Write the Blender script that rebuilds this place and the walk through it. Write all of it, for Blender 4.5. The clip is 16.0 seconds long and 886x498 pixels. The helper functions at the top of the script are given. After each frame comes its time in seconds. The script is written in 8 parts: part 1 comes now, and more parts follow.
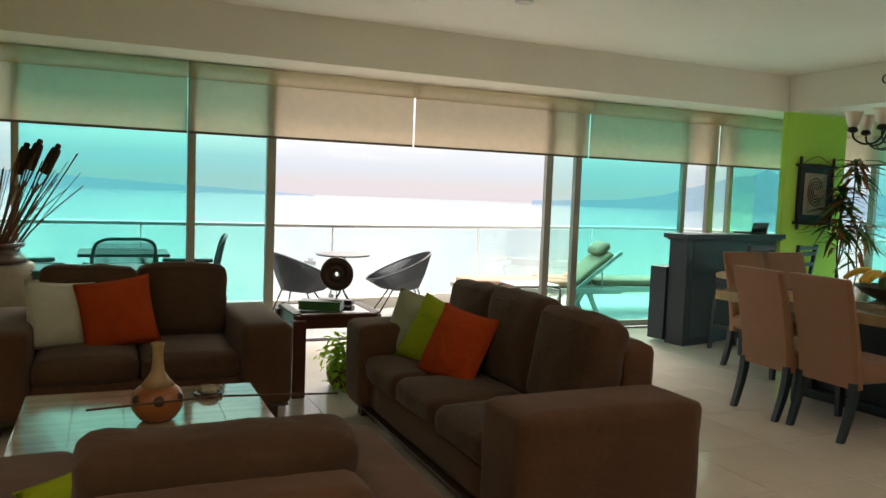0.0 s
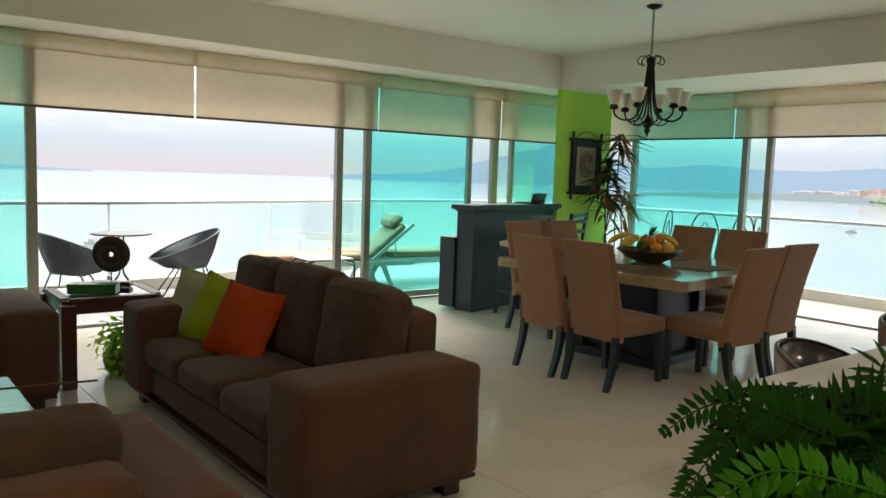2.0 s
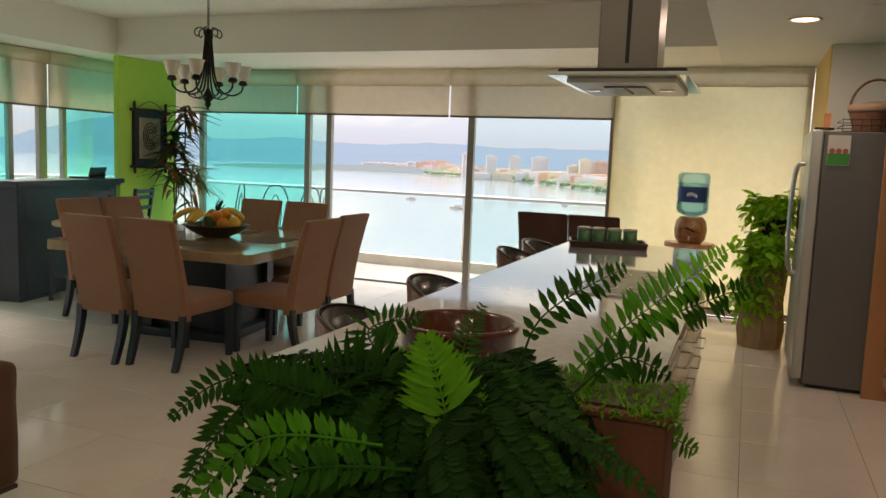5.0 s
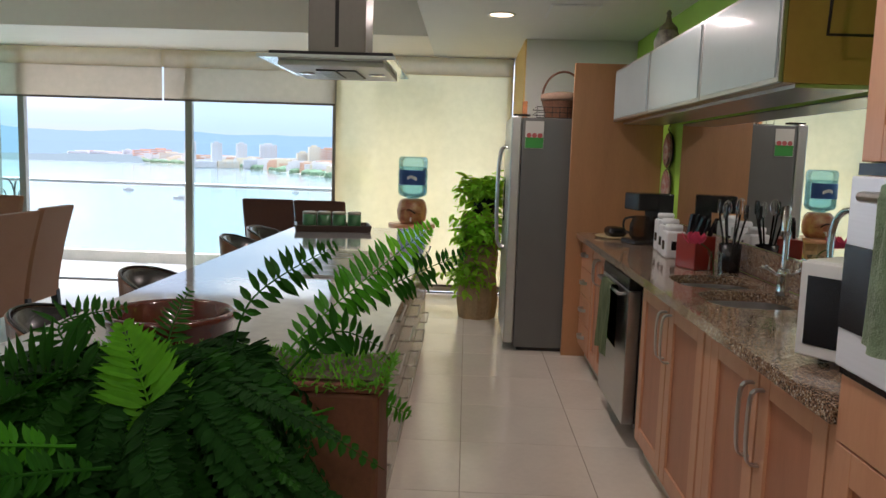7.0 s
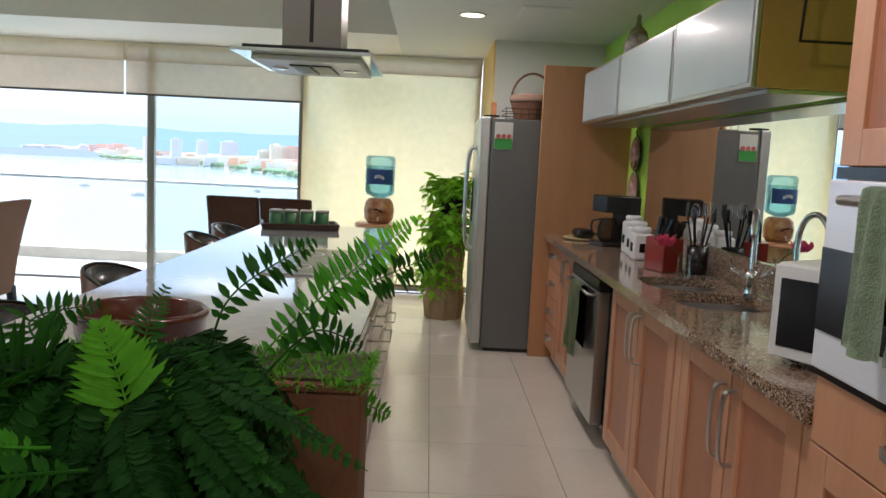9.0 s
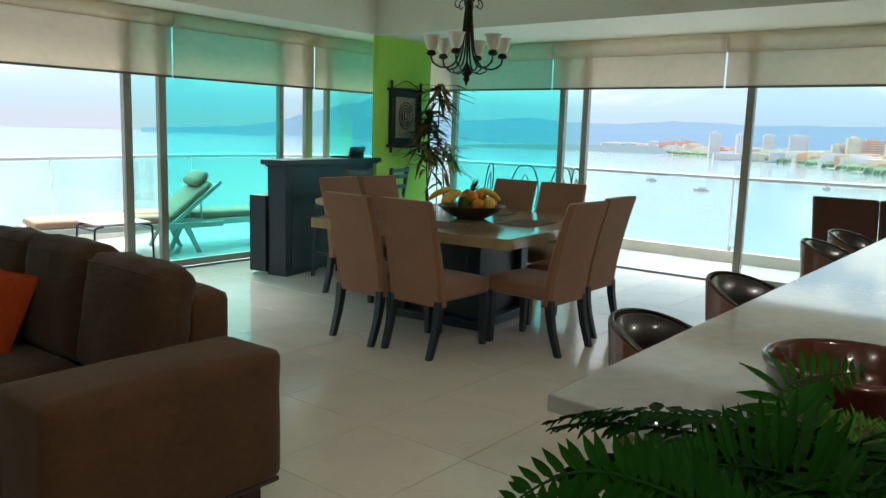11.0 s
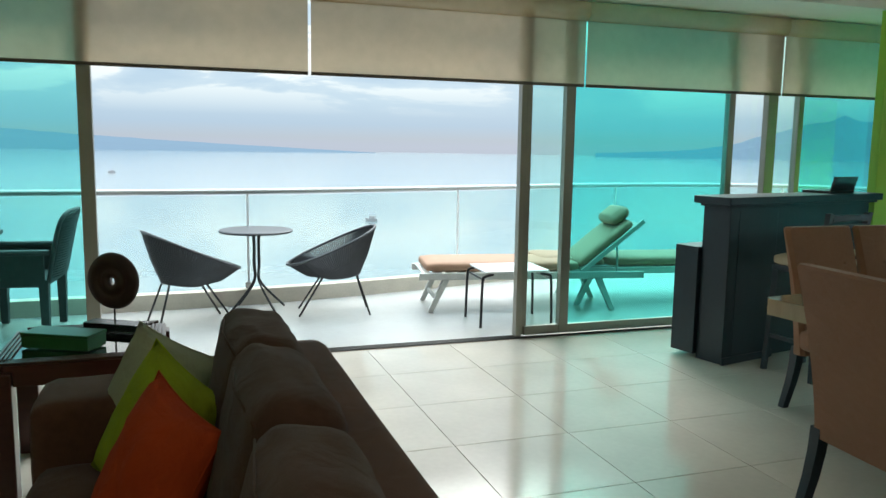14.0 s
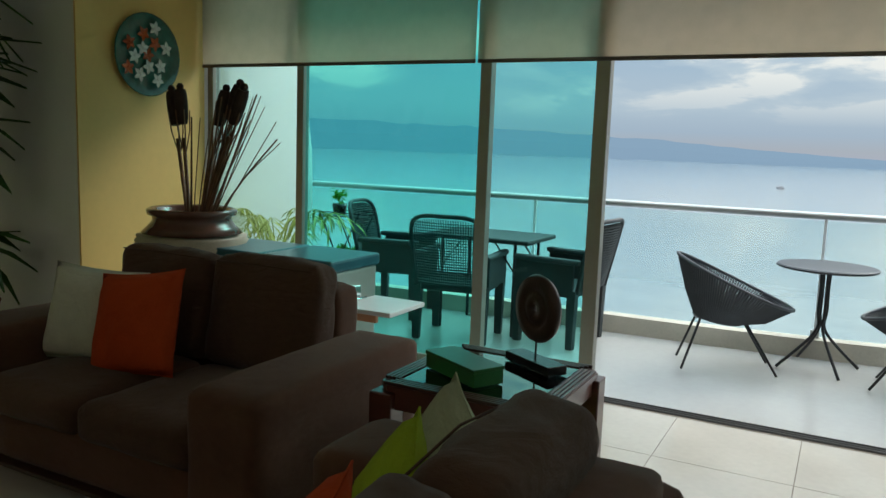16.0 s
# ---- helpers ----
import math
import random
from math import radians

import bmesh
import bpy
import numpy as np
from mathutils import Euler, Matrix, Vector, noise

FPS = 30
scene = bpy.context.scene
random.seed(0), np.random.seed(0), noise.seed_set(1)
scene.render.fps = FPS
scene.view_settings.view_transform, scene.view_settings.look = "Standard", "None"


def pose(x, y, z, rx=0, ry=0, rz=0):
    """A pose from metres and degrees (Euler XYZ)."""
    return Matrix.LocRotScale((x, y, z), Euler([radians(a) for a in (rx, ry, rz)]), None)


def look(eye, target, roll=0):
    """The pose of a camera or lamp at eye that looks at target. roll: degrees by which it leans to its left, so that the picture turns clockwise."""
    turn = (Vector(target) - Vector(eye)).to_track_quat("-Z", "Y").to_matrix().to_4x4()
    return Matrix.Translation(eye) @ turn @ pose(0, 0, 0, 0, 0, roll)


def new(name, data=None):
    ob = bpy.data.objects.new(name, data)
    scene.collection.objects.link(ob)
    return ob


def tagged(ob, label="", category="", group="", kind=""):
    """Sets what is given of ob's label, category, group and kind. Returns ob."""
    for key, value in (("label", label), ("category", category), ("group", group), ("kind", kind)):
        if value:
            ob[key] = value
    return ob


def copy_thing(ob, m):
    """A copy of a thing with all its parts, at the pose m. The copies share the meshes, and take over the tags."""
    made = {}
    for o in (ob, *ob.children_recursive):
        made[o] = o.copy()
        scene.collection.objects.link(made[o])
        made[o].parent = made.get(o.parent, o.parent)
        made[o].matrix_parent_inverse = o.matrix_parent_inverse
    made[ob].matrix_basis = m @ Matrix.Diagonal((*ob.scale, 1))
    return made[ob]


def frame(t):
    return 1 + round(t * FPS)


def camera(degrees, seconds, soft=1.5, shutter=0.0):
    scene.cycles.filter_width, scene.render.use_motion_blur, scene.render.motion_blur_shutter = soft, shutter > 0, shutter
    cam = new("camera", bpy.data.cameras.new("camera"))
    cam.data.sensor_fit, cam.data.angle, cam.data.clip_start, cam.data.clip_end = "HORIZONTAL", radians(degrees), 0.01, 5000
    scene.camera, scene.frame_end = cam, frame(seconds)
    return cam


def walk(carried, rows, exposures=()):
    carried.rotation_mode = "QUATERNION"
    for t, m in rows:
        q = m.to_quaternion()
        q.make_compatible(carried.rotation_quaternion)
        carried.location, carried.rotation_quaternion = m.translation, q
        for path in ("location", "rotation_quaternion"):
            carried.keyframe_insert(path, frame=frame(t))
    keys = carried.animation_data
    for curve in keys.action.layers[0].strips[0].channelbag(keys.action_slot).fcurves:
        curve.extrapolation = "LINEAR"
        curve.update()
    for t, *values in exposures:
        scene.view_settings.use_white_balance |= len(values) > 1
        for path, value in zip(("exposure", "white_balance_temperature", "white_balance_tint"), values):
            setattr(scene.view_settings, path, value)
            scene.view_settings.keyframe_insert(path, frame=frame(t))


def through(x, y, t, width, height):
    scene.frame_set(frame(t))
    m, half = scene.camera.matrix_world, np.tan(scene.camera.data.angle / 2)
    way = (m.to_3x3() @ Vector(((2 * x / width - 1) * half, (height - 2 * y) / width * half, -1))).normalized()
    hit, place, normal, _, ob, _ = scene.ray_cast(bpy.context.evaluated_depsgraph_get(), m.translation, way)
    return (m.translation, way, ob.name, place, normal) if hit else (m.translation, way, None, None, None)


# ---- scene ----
cam = camera(59.6, 16.0)
PATH = [
    (0, (1.635, 0.964, 1.445), (2.433, 2.792, 1.299), 2.2),
    (0.5, (1.657, 0.961, 1.439), (2.58, 2.728, 1.283), 1.9),
    (1, (1.677, 0.951, 1.437), (2.719, 2.65, 1.271), 1.7),
    (1.5, (1.689, 0.942, 1.436), (2.832, 2.573, 1.256), 1.7),
    (2, (1.7, 0.928, 1.44), (2.937, 2.487, 1.246), 1.9),
    (2.5, (1.704, 0.919, 1.44), (3.045, 2.389, 1.237), 2.3),
    (3, (1.709, 0.893, 1.451), (3.144, 2.27, 1.244), 2.3),
    (3.5, (1.721, 0.868, 1.47), (3.269, 2.116, 1.26), 2.3),
    (4, (1.725, 0.844, 1.473), (3.371, 1.961, 1.264), 2.3),
    (4.5, (1.743, 0.829, 1.469), (3.497, 1.766, 1.252), 2.1),
    (5, (1.758, 0.807, 1.47), (3.61, 1.528, 1.242), 2.3),
    (7.5, (1.752, 0.75, 1.454), (3.737, 0.686, 1.218), 1.9),
    (8, (1.753, 0.746, 1.453), (3.733, 0.59, 1.22), 2.3),
    (8.5, (1.764, 0.753, 1.454), (3.742, 0.571, 1.224), 2.7),
    (9, (1.772, 0.799, 1.448), (3.758, 0.756, 1.217), 2.8),
    (9.5, (1.783, 0.844, 1.453), (3.747, 1.116, 1.195), 2.8),
    (10, (1.833, 0.909, 1.451), (3.672, 1.638, 1.151), 2.6),
    (12.5, (2.796, 2.068, 1.41), (4.095, 3.564, 1.13), 1.3),
    (13, (3.034, 2.379, 1.407), (4.191, 3.986, 1.125), 0.8),
    (13.5, (3.272, 2.609, 1.42), (4.169, 4.376, 1.147), 0.6),
    (14, (3.513, 2.867, 1.426), (4.159, 4.741, 1.162), 0.9),
    (14.5, (3.728, 3.137, 1.425), (4.131, 5.078, 1.159), 0.9),
    (15, (3.987, 3.404, 1.397), (4.002, 5.387, 1.136), 1.7),
    (15.5, (4.183, 3.646, 1.423), (3.77, 5.583, 1.146), 2.5),
    (16, (4.227, 3.897, 1.4), (3.311, 5.654, 1.132), 2.1),
]
# seconds, stops, kelvin, tint
EXPOSURES = [(0.0, 0.65, 7400, 18), (3.0, 0.55, 6900, 12), (4.0, 0.45, 7200, 16), (5.0, 0.6, 7500, 24), (7.3, 0.95, 5900, 20), (8.5, 1.12, 5800, 20), (9.5, 1.15, 5900, 14),
             (10.2, 0.9, 6000, 8), (12.3, 0.5, 6100, 4), (14.5, 0.1, 6100, 4), (16.0, -0.2, 6200, 6)]
walk(cam, [(t, look(eye, target, roll)) for t, eye, target, roll in PATH], exposures=EXPOSURES)

# ---- light ----
SUN_EL, SUN_AZ = radians(38), radians(25)
world = bpy.data.worlds.new("sky")
scene.world = world
world.use_nodes = True


def sky_nodes():
    nt = world.node_tree
    nt.nodes.clear()
    N, L = nt.nodes.new, nt.links.new
    out, bg = N("ShaderNodeOutputWorld"), N("ShaderNodeBackground")
    sky = N("ShaderNodeTexSky")
    sky.sky_type, sky.sun_disc = "NISHITA", False
    sky.sun_elevation, sky.sun_rotation = SUN_EL, SUN_AZ
    tc, sep, mp = N("ShaderNodeTexCoord"), N("ShaderNodeSeparateXYZ"), N("ShaderNodeMapping")
    mp.inputs["Scale"].default_value = (2.2, 2.2, 8.0)
    L(tc.outputs["Generated"], mp.inputs[0])
    L(tc.outputs["Generated"], sep.inputs[0])
    n1 = N("ShaderNodeTexNoise")
    n1.inputs["Scale"].default_value, n1.inputs["Detail"].default_value, n1.inputs["Roughness"].default_value = 2.2, 9, 0.55
    n1.inputs["Distortion"].default_value = 0.4
    L(mp.outputs[0], n1.inputs["Vector"])
    r1 = N("ShaderNodeValToRGB")
    r1.color_ramp.elements[0].position, r1.color_ramp.elements[0].color = 0.40, (4.5, 5.7, 6.9, 1)
    r1.color_ramp.elements[1].position, r1.color_ramp.elements[1].color = 0.54, (10.0, 9.8, 9.2, 1)
    e = r1.color_ramp.elements.new(0.49)
    e.color = (6.0, 6.9, 7.6, 1)
    L(n1.outputs["Fac"], r1.inputs[0])
    # haze near the horizon: blue grey bank with a thin pale band
    r2 = N("ShaderNodeValToRGB")
    els = r2.color_ramp.elements
    els[0].position, els[0].color = 0.0, (4.6, 4.9, 5.8, 1)
    els[1].position, els[1].color = 1.0, (5.4, 5.8, 6.8, 1)
    for p, c in ((0.05, (4.5, 4.9, 5.6, 1)), (0.16, (4.2, 5.2, 6.4, 1)), (0.34, (4.9, 5.9, 6.9, 1)), (0.6, (5.8, 6.5, 7.2, 1))):
        els.new(p).color = c
    mr = N("ShaderNodeMapRange")
    mr.inputs[1].default_value, mr.inputs[2].default_value = 0.0, 0.16
    L(sep.outputs[2], mr.inputs[0])
    L(mr.outputs[0], r2.inputs[0])
    f = N("ShaderNodeMapRange")
    f.inputs[1].default_value, f.inputs[2].default_value = 0.035, 0.10
    L(sep.outputs[2], f.inputs[0])
    mx = N("ShaderNodeMix")
    mx.data_type = "RGBA"
    L(f.outputs[0], mx.inputs["Factor"])
    L(r2.outputs[0], mx.inputs[6])
    L(r1.outputs[0], mx.inputs[7])
    # overcast dome: brighter towards the zenith
    up = N("ShaderNodeMapRange")
    up.inputs[1].default_value, up.inputs[2].default_value = 0.36, 1.0
    up.inputs[3].default_value, up.inputs[4].default_value = 1.0, ZENITH
    L(sep.outputs[2], up.inputs[0])
    mul = N("ShaderNodeMix")
    mul.data_type, mul.blend_type = "RGBA", "MULTIPLY"
    mul.inputs["Factor"].default_value = 1
    L(mx.outputs[2], mul.inputs[6])
    L(up.outputs[0], mul.inputs[7])
    fin = N("ShaderNodeMix")
    fin.data_type = "RGBA"
    fin.inputs["Factor"].default_value = 0.95
    L(sky.outputs[0], fin.inputs[6])
    L(mul.outputs[2], fin.inputs[7])
    L(fin.outputs[2], bg.inputs[0])
    bg.inputs[1].default_value = 0.1
    L(bg.outputs[0], out.inputs[0])


ZENITH = 6.5
sky_nodes()
sun = new("sun", bpy.data.lights.new("sun", "SUN"))
sun.data.energy, sun.data.angle, sun.data.color = 2.4, radians(25), (1.0, 0.96, 0.9)
# the light comes from over the sea
sun_from = Vector((math.sin(SUN_AZ) * math.cos(SUN_EL), math.cos(SUN_AZ) * math.cos(SUN_EL), math.sin(SUN_EL)))
sun.matrix_world = look(sun_from * 50, (0, 0, 0))

# ---- materials ----
def mat(name, color, rough=0.5, metal=0.0, var=0.12, scale=6.0, bump=0.0, bscale=80.0, second=None, coat=0.0, sheen=0.0, stretch=None, rvar=0.0, spec=0.5, crease=0.0):
    """A plain surface with two scales of variation and a fine relief."""
    m = bpy.data.materials.new(name)
    m.use_nodes = True
    nt = m.node_tree
    N, L, b = nt.nodes.new, nt.links.new, nt.nodes["Principled BSDF"]
    tc, mp = N("ShaderNodeTexCoord"), N("ShaderNodeMapping")
    if stretch:
        mp.inputs["Scale"].default_value = stretch
    L(tc.outputs["Object"], mp.inputs[0])
    n1, n2 = N("ShaderNodeTexNoise"), N("ShaderNodeTexNoise")
    n1.inputs["Scale"].default_value, n1.inputs["Detail"].default_value = scale, 4
    n2.inputs["Scale"].default_value, n2.inputs["Detail"].default_value = scale * 11, 3
    L(mp.outputs[0], n1.inputs["Vector"])
    L(mp.outputs[0], n2.inputs["Vector"])
    mix = N("ShaderNodeMath")
    mix.operation = "MULTIPLY_ADD"
    mix.inputs[1].default_value = 0.35
    L(n2.outputs["Fac"], mix.inputs[0])
    s = N("ShaderNodeMath")
    s.operation = "MULTIPLY"
    s.inputs[1].default_value = 0.65
    L(n1.outputs["Fac"], s.inputs[0])
    L(s.outputs[0], mix.inputs[2])
    ramp = N("ShaderNodeValToRGB")
    a, c = ramp.color_ramp.elements
    a.position, c.position = 0.3, 0.7
    dark = second or tuple(v * (1 - var) for v in color)
    lite = color if second else tuple(min(1, v * (1 + var)) for v in color)
    a.color, c.color = (*dark, 1), (*lite, 1)
    L(mix.outputs[0], ramp.inputs[0])
    oi, hv = N("ShaderNodeObjectInfo"), N("ShaderNodeHueSaturation")
    mr = N("ShaderNodeMapRange")
    mr.inputs[3].default_value, mr.inputs[4].default_value = 1 - var * 0.4, 1 + var * 0.4
    L(oi.outputs["Random"], mr.inputs[0])
    L(mr.outputs[0], hv.inputs["Value"])
    L(ramp.outputs[0], hv.inputs["Color"])
    L(hv.outputs[0], b.inputs["Base Color"])
    b.inputs["Roughness"].default_value, b.inputs["Metallic"].default_value = rough, metal
    b.inputs["Specular IOR Level"].default_value = spec
    if rvar:
        rr = N("ShaderNodeMapRange")
        rr.inputs[3].default_value, rr.inputs[4].default_value = max(0.02, rough - rvar), rough + rvar
        L(n1.outputs["Fac"], rr.inputs[0])
        L(rr.outputs[0], b.inputs["Roughness"])
    if coat:
        b.inputs["Coat Weight"].default_value, b.inputs["Coat Roughness"].default_value = coat, 0.08
    if sheen:
        b.inputs["Sheen Weight"].default_value, b.inputs["Sheen Roughness"].default_value = sheen, 0.5
    if bump:
        n3, bp = N("ShaderNodeTexNoise"), N("ShaderNodeBump")
        n3.inputs["Scale"].default_value, n3.inputs["Detail"].default_value = bscale, 3
        L(mp.outputs[0], n3.inputs["Vector"])
        L(n3.outputs["Fac"], bp.inputs["Height"])
        bp.inputs["Strength"].default_value, bp.inputs["Distance"].default_value = bump, 0.004
        L(bp.outputs[0], b.inputs["Normal"])
        if crease:
            n4, b2, m4 = N("ShaderNodeTexNoise"), N("ShaderNodeBump"), N("ShaderNodeMapping")
            m4.inputs["Scale"].default_value = (1.0, 1.0, 2.4)
            n4.inputs["Scale"].default_value, n4.inputs["Detail"].default_value, n4.inputs["Distortion"].default_value = 7.0, 5, 1.4
            L(tc.outputs["Object"], m4.inputs[0])
            L(m4.outputs[0], n4.inputs["Vector"])
            L(n4.outputs["Fac"], b2.inputs["Height"])
            b2.inputs["Strength"].default_value, b2.inputs["Distance"].default_value = crease, 0.05
            L(b2.outputs[0], bp.inputs["Normal"])
    return m


def tinted(name, color, gloss=0.35):
    """Tinted window glass: coloured see-through with a Fresnel reflection."""
    m = bpy.data.materials.new(name)
    m.use_nodes = True
    nt = m.node_tree
    nt.nodes.clear()
    N, L = nt.nodes.new, nt.links.new
    out, tr, gl, mx, fr, mu = N("ShaderNodeOutputMaterial"), N("ShaderNodeBsdfTransparent"), N("ShaderNodeBsdfGlossy"), N("ShaderNodeMixShader"), N("ShaderNodeFresnel"), N("ShaderNodeMath")
    tr.inputs[0].default_value = (*color, 1)
    gl.inputs["Roughness"].default_value = 0.01
    fr.inputs[0].default_value = 1.45
    mu.operation = "MULTIPLY"
    mu.inputs[1].default_value = gloss
    L(fr.outputs[0], mu.inputs[0])
    L(mu.outputs[0], mx.inputs[0])
    L(tr.outputs[0], mx.inputs[1])
    L(gl.outputs[0], mx.inputs[2])
    L(mx.outputs[0], out.inputs[0])
    return m


def cloth_screen(name, color, see=0.12, through=0.55, weave=260.0):
    """Woven roller blind: partly see-through, the rest lets light glow through."""
    m = bpy.data.materials.new(name)
    m.use_nodes = True
    nt = m.node_tree
    nt.nodes.clear()
    N, L = nt.nodes.new, nt.links.new
    out, tr, tl, df, m1, m2 = (N("ShaderNodeOutputMaterial"), N("ShaderNodeBsdfTransparent"), N("ShaderNodeBsdfTranslucent"),
                               N("ShaderNodeBsdfDiffuse"), N("ShaderNodeMixShader"), N("ShaderNodeMixShader"))
    tc, w, ramp = N("ShaderNodeTexCoord"), N("ShaderNodeTexNoise"), N("ShaderNodeValToRGB")
    w.inputs["Scale"].default_value, w.inputs["Detail"].default_value = weave / 20, 5
    L(tc.outputs["Object"], w.inputs["Vector"])
    ramp.color_ramp.elements[0].color = (*[v * 0.88 for v in color], 1)
    ramp.color_ramp.elements[1].color = (*[min(1, v * 1.08) for v in color], 1)
    L(w.outputs["Fac"], ramp.inputs[0])
    tr.inputs[0].default_value = (1, 0.96, 0.88, 1)
    L(ramp.outputs[0], tl.inputs[0])
    L(ramp.outputs[0], df.inputs[0])
    m1.inputs[0].default_value = through
    L(df.outputs[0], m1.inputs[1])
    L(tl.outputs[0], m1.inputs[2])
    m2.inputs[0].default_value = see
    L(m1.outputs[0], m2.inputs[1])
    L(tr.outputs[0], m2.inputs[2])
    L(m2.outputs[0], out.inputs[0])
    return m


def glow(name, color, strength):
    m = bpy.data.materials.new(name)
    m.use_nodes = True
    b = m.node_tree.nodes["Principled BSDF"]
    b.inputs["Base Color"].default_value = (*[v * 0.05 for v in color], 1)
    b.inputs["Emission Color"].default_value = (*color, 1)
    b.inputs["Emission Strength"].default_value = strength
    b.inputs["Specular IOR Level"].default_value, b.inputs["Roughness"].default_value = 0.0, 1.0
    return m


M_CEIL = mat("ceiling_paint", (0.84, 0.80, 0.72), 0.7, var=0.03, scale=1.5, bump=0.15, bscale=140)
M_WALL = mat("wall_paint", (0.74, 0.74, 0.71), 0.6, var=0.03, scale=1.5, bump=0.2, bscale=120)
M_GREEN = mat("green_paint", (0.40, 0.68, 0.08), 0.55, var=0.05, scale=2, bump=0.25, bscale=110)
M_YELLOW = mat("yellow_paint", (0.78, 0.52, 0.17), 0.55, var=0.05, scale=2, bump=0.25, bscale=110)
M_TILE = mat("floor_tile", (0.65, 0.60, 0.525), 0.13, var=0.07, scale=2.6, bump=0.03, bscale=30, rvar=0.05, spec=0.6)
M_GROUT = mat("grout", (0.27, 0.22, 0.17), 0.8, var=0.2, scale=12)
M_TERRACE = mat("terrace_tile", (0.50, 0.49, 0.47), 0.2, var=0.05, scale=2, rvar=0.06, spec=0.6)
M_ALU = mat("aluminium_frame", (0.30, 0.29, 0.25), 0.4, metal=0.55, var=0.06, scale=4)
M_ALUD = mat("dark_track", (0.10, 0.10, 0.10), 0.5, metal=0.4, var=0.1)
M_RAIL = mat("rail_metal", (0.42, 0.43, 0.43), 0.35, metal=0.5, var=0.06)
M_KERB = mat("kerb_render", (0.55, 0.50, 0.42), 0.8, var=0.12, scale=5, bump=0.3, bscale=60)
G_CLEAR = tinted("clear_glass", (0.93, 0.98, 0.97), 0.5)
G_RAIL = tinted("rail_glass", (0.92, 0.965, 0.95), 0.4)
G_PALE = tinted("pale_green_glass", (0.82, 0.965, 0.93), 0.4)
G_AQUA = tinted("aqua_city_glass", (0.93, 0.985, 0.98), 0.4)
G_TEAL = tinted("teal_glass", (0.46, 0.91, 0.86), 0.4)
G_MID = tinted("light_teal_glass", (0.62, 0.93, 0.90), 0.4)
M_BLIND = cloth_screen("blind_fabric", (0.66, 0.57, 0.45), 0.26, 0.62)
M_BLINDY = cloth_screen("yellow_blind_fabric", (0.82, 0.72, 0.48), 0.34, 0.8)
M_VAL = cloth_screen("valance_fabric", (0.66, 0.53, 0.34), 0.06, 0.5)
M_BAR = mat("blind_bar", (0.12, 0.10, 0.08), 0.5)
M_MIRROR = mat("mirror_glass", (0.92, 0.95, 0.94), 0.0, metal=1.0, var=0.0)
M_SOFA = mat("brown_microfibre", (0.105, 0.052, 0.031), 0.85, var=0.2, scale=3.5, bump=0.5, bscale=420, sheen=0.12, spec=0.12, crease=0.12)
M_SOFAC = mat("brown_cushion_cloth", (0.080, 0.044, 0.028), 0.85, var=0.2, scale=4, bump=0.5, bscale=420, sheen=0.12, spec=0.12, crease=0.22)
M_SAGE = mat("sage_cushion_cloth", (0.34, 0.36, 0.24), 0.9, var=0.08, scale=8, bump=0.5, bscale=300, spec=0.12, crease=0.35)
M_LIME = mat("lime_cushion_cloth", (0.28, 0.36, 0.02), 0.9, var=0.1, scale=8, bump=0.5, bscale=300, spec=0.12, crease=0.35)
M_ORANGE = mat("orange_cushion_cloth", (0.40, 0.055, 0.012), 0.9, var=0.1, scale=8, bump=0.5, bscale=300, spec=0.12, crease=0.35)
M_WHITEC = mat("cream_cushion_cloth", (0.50, 0.50, 0.42), 0.9, var=0.08, scale=8, bump=0.5, bscale=300, spec=0.12, crease=0.35)
M_DARKW = mat("dark_stained_wood", (0.045, 0.020, 0.013), 0.35, var=0.3, scale=3, stretch=(1, 1, 12), bump=0.2, coat=0.2)
M_NAVY = mat("navy_painted_wood", (0.008, 0.019, 0.028), 0.4, var=0.2, scale=3, bump=0.15, bscale=60)
M_TAN = mat("tan_chair_suede", (0.30, 0.155, 0.092), 0.85, var=0.1, scale=4, bump=0.45, bscale=380, sheen=0.3, spec=0.12, crease=0.12)
M_TABLE = mat("limed_wood_top", (0.46, 0.34, 0.20), 0.13, var=0.22, scale=2.2, stretch=(1, 9, 1), second=(0.34, 0.24, 0.14), coat=0.4)
M_COFFEE = mat("coffee_table_top", (0.50, 0.41, 0.31), 0.09, var=0.25, scale=2.5, stretch=(1, 7, 1), second=(0.27, 0.20, 0.14), coat=0.6)
M_IRON = mat("wrought_iron", (0.022, 0.018, 0.016), 0.45, metal=0.6, var=0.2, bump=0.3)
M_FROST = mat("frosted_shade_glass", (0.86, 0.80, 0.70), 0.35, var=0.1, scale=9)
M_GRAYW = mat("grey_wicker", (0.045, 0.050, 0.060), 0.55, var=0.2, scale=10)
M_BLACKM = mat("black_metal", (0.02, 0.02, 0.022), 0.4, metal=0.3)
M_STEEL = mat("brushed_steel", (0.52, 0.52, 0.52), 0.28, metal=1.0, var=0.06, scale=3, stretch=(1, 1, 30))
M_CHROME = mat("chrome", (0.8, 0.8, 0.8), 0.08, metal=1.0, var=0.02)
M_FRIDGE = mat("grey_fridge_side", (0.13, 0.135, 0.13), 0.45, var=0.05, bump=0.25, bscale=200)
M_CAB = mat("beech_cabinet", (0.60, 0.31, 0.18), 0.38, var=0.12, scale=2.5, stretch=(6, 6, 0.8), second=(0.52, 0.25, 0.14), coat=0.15)
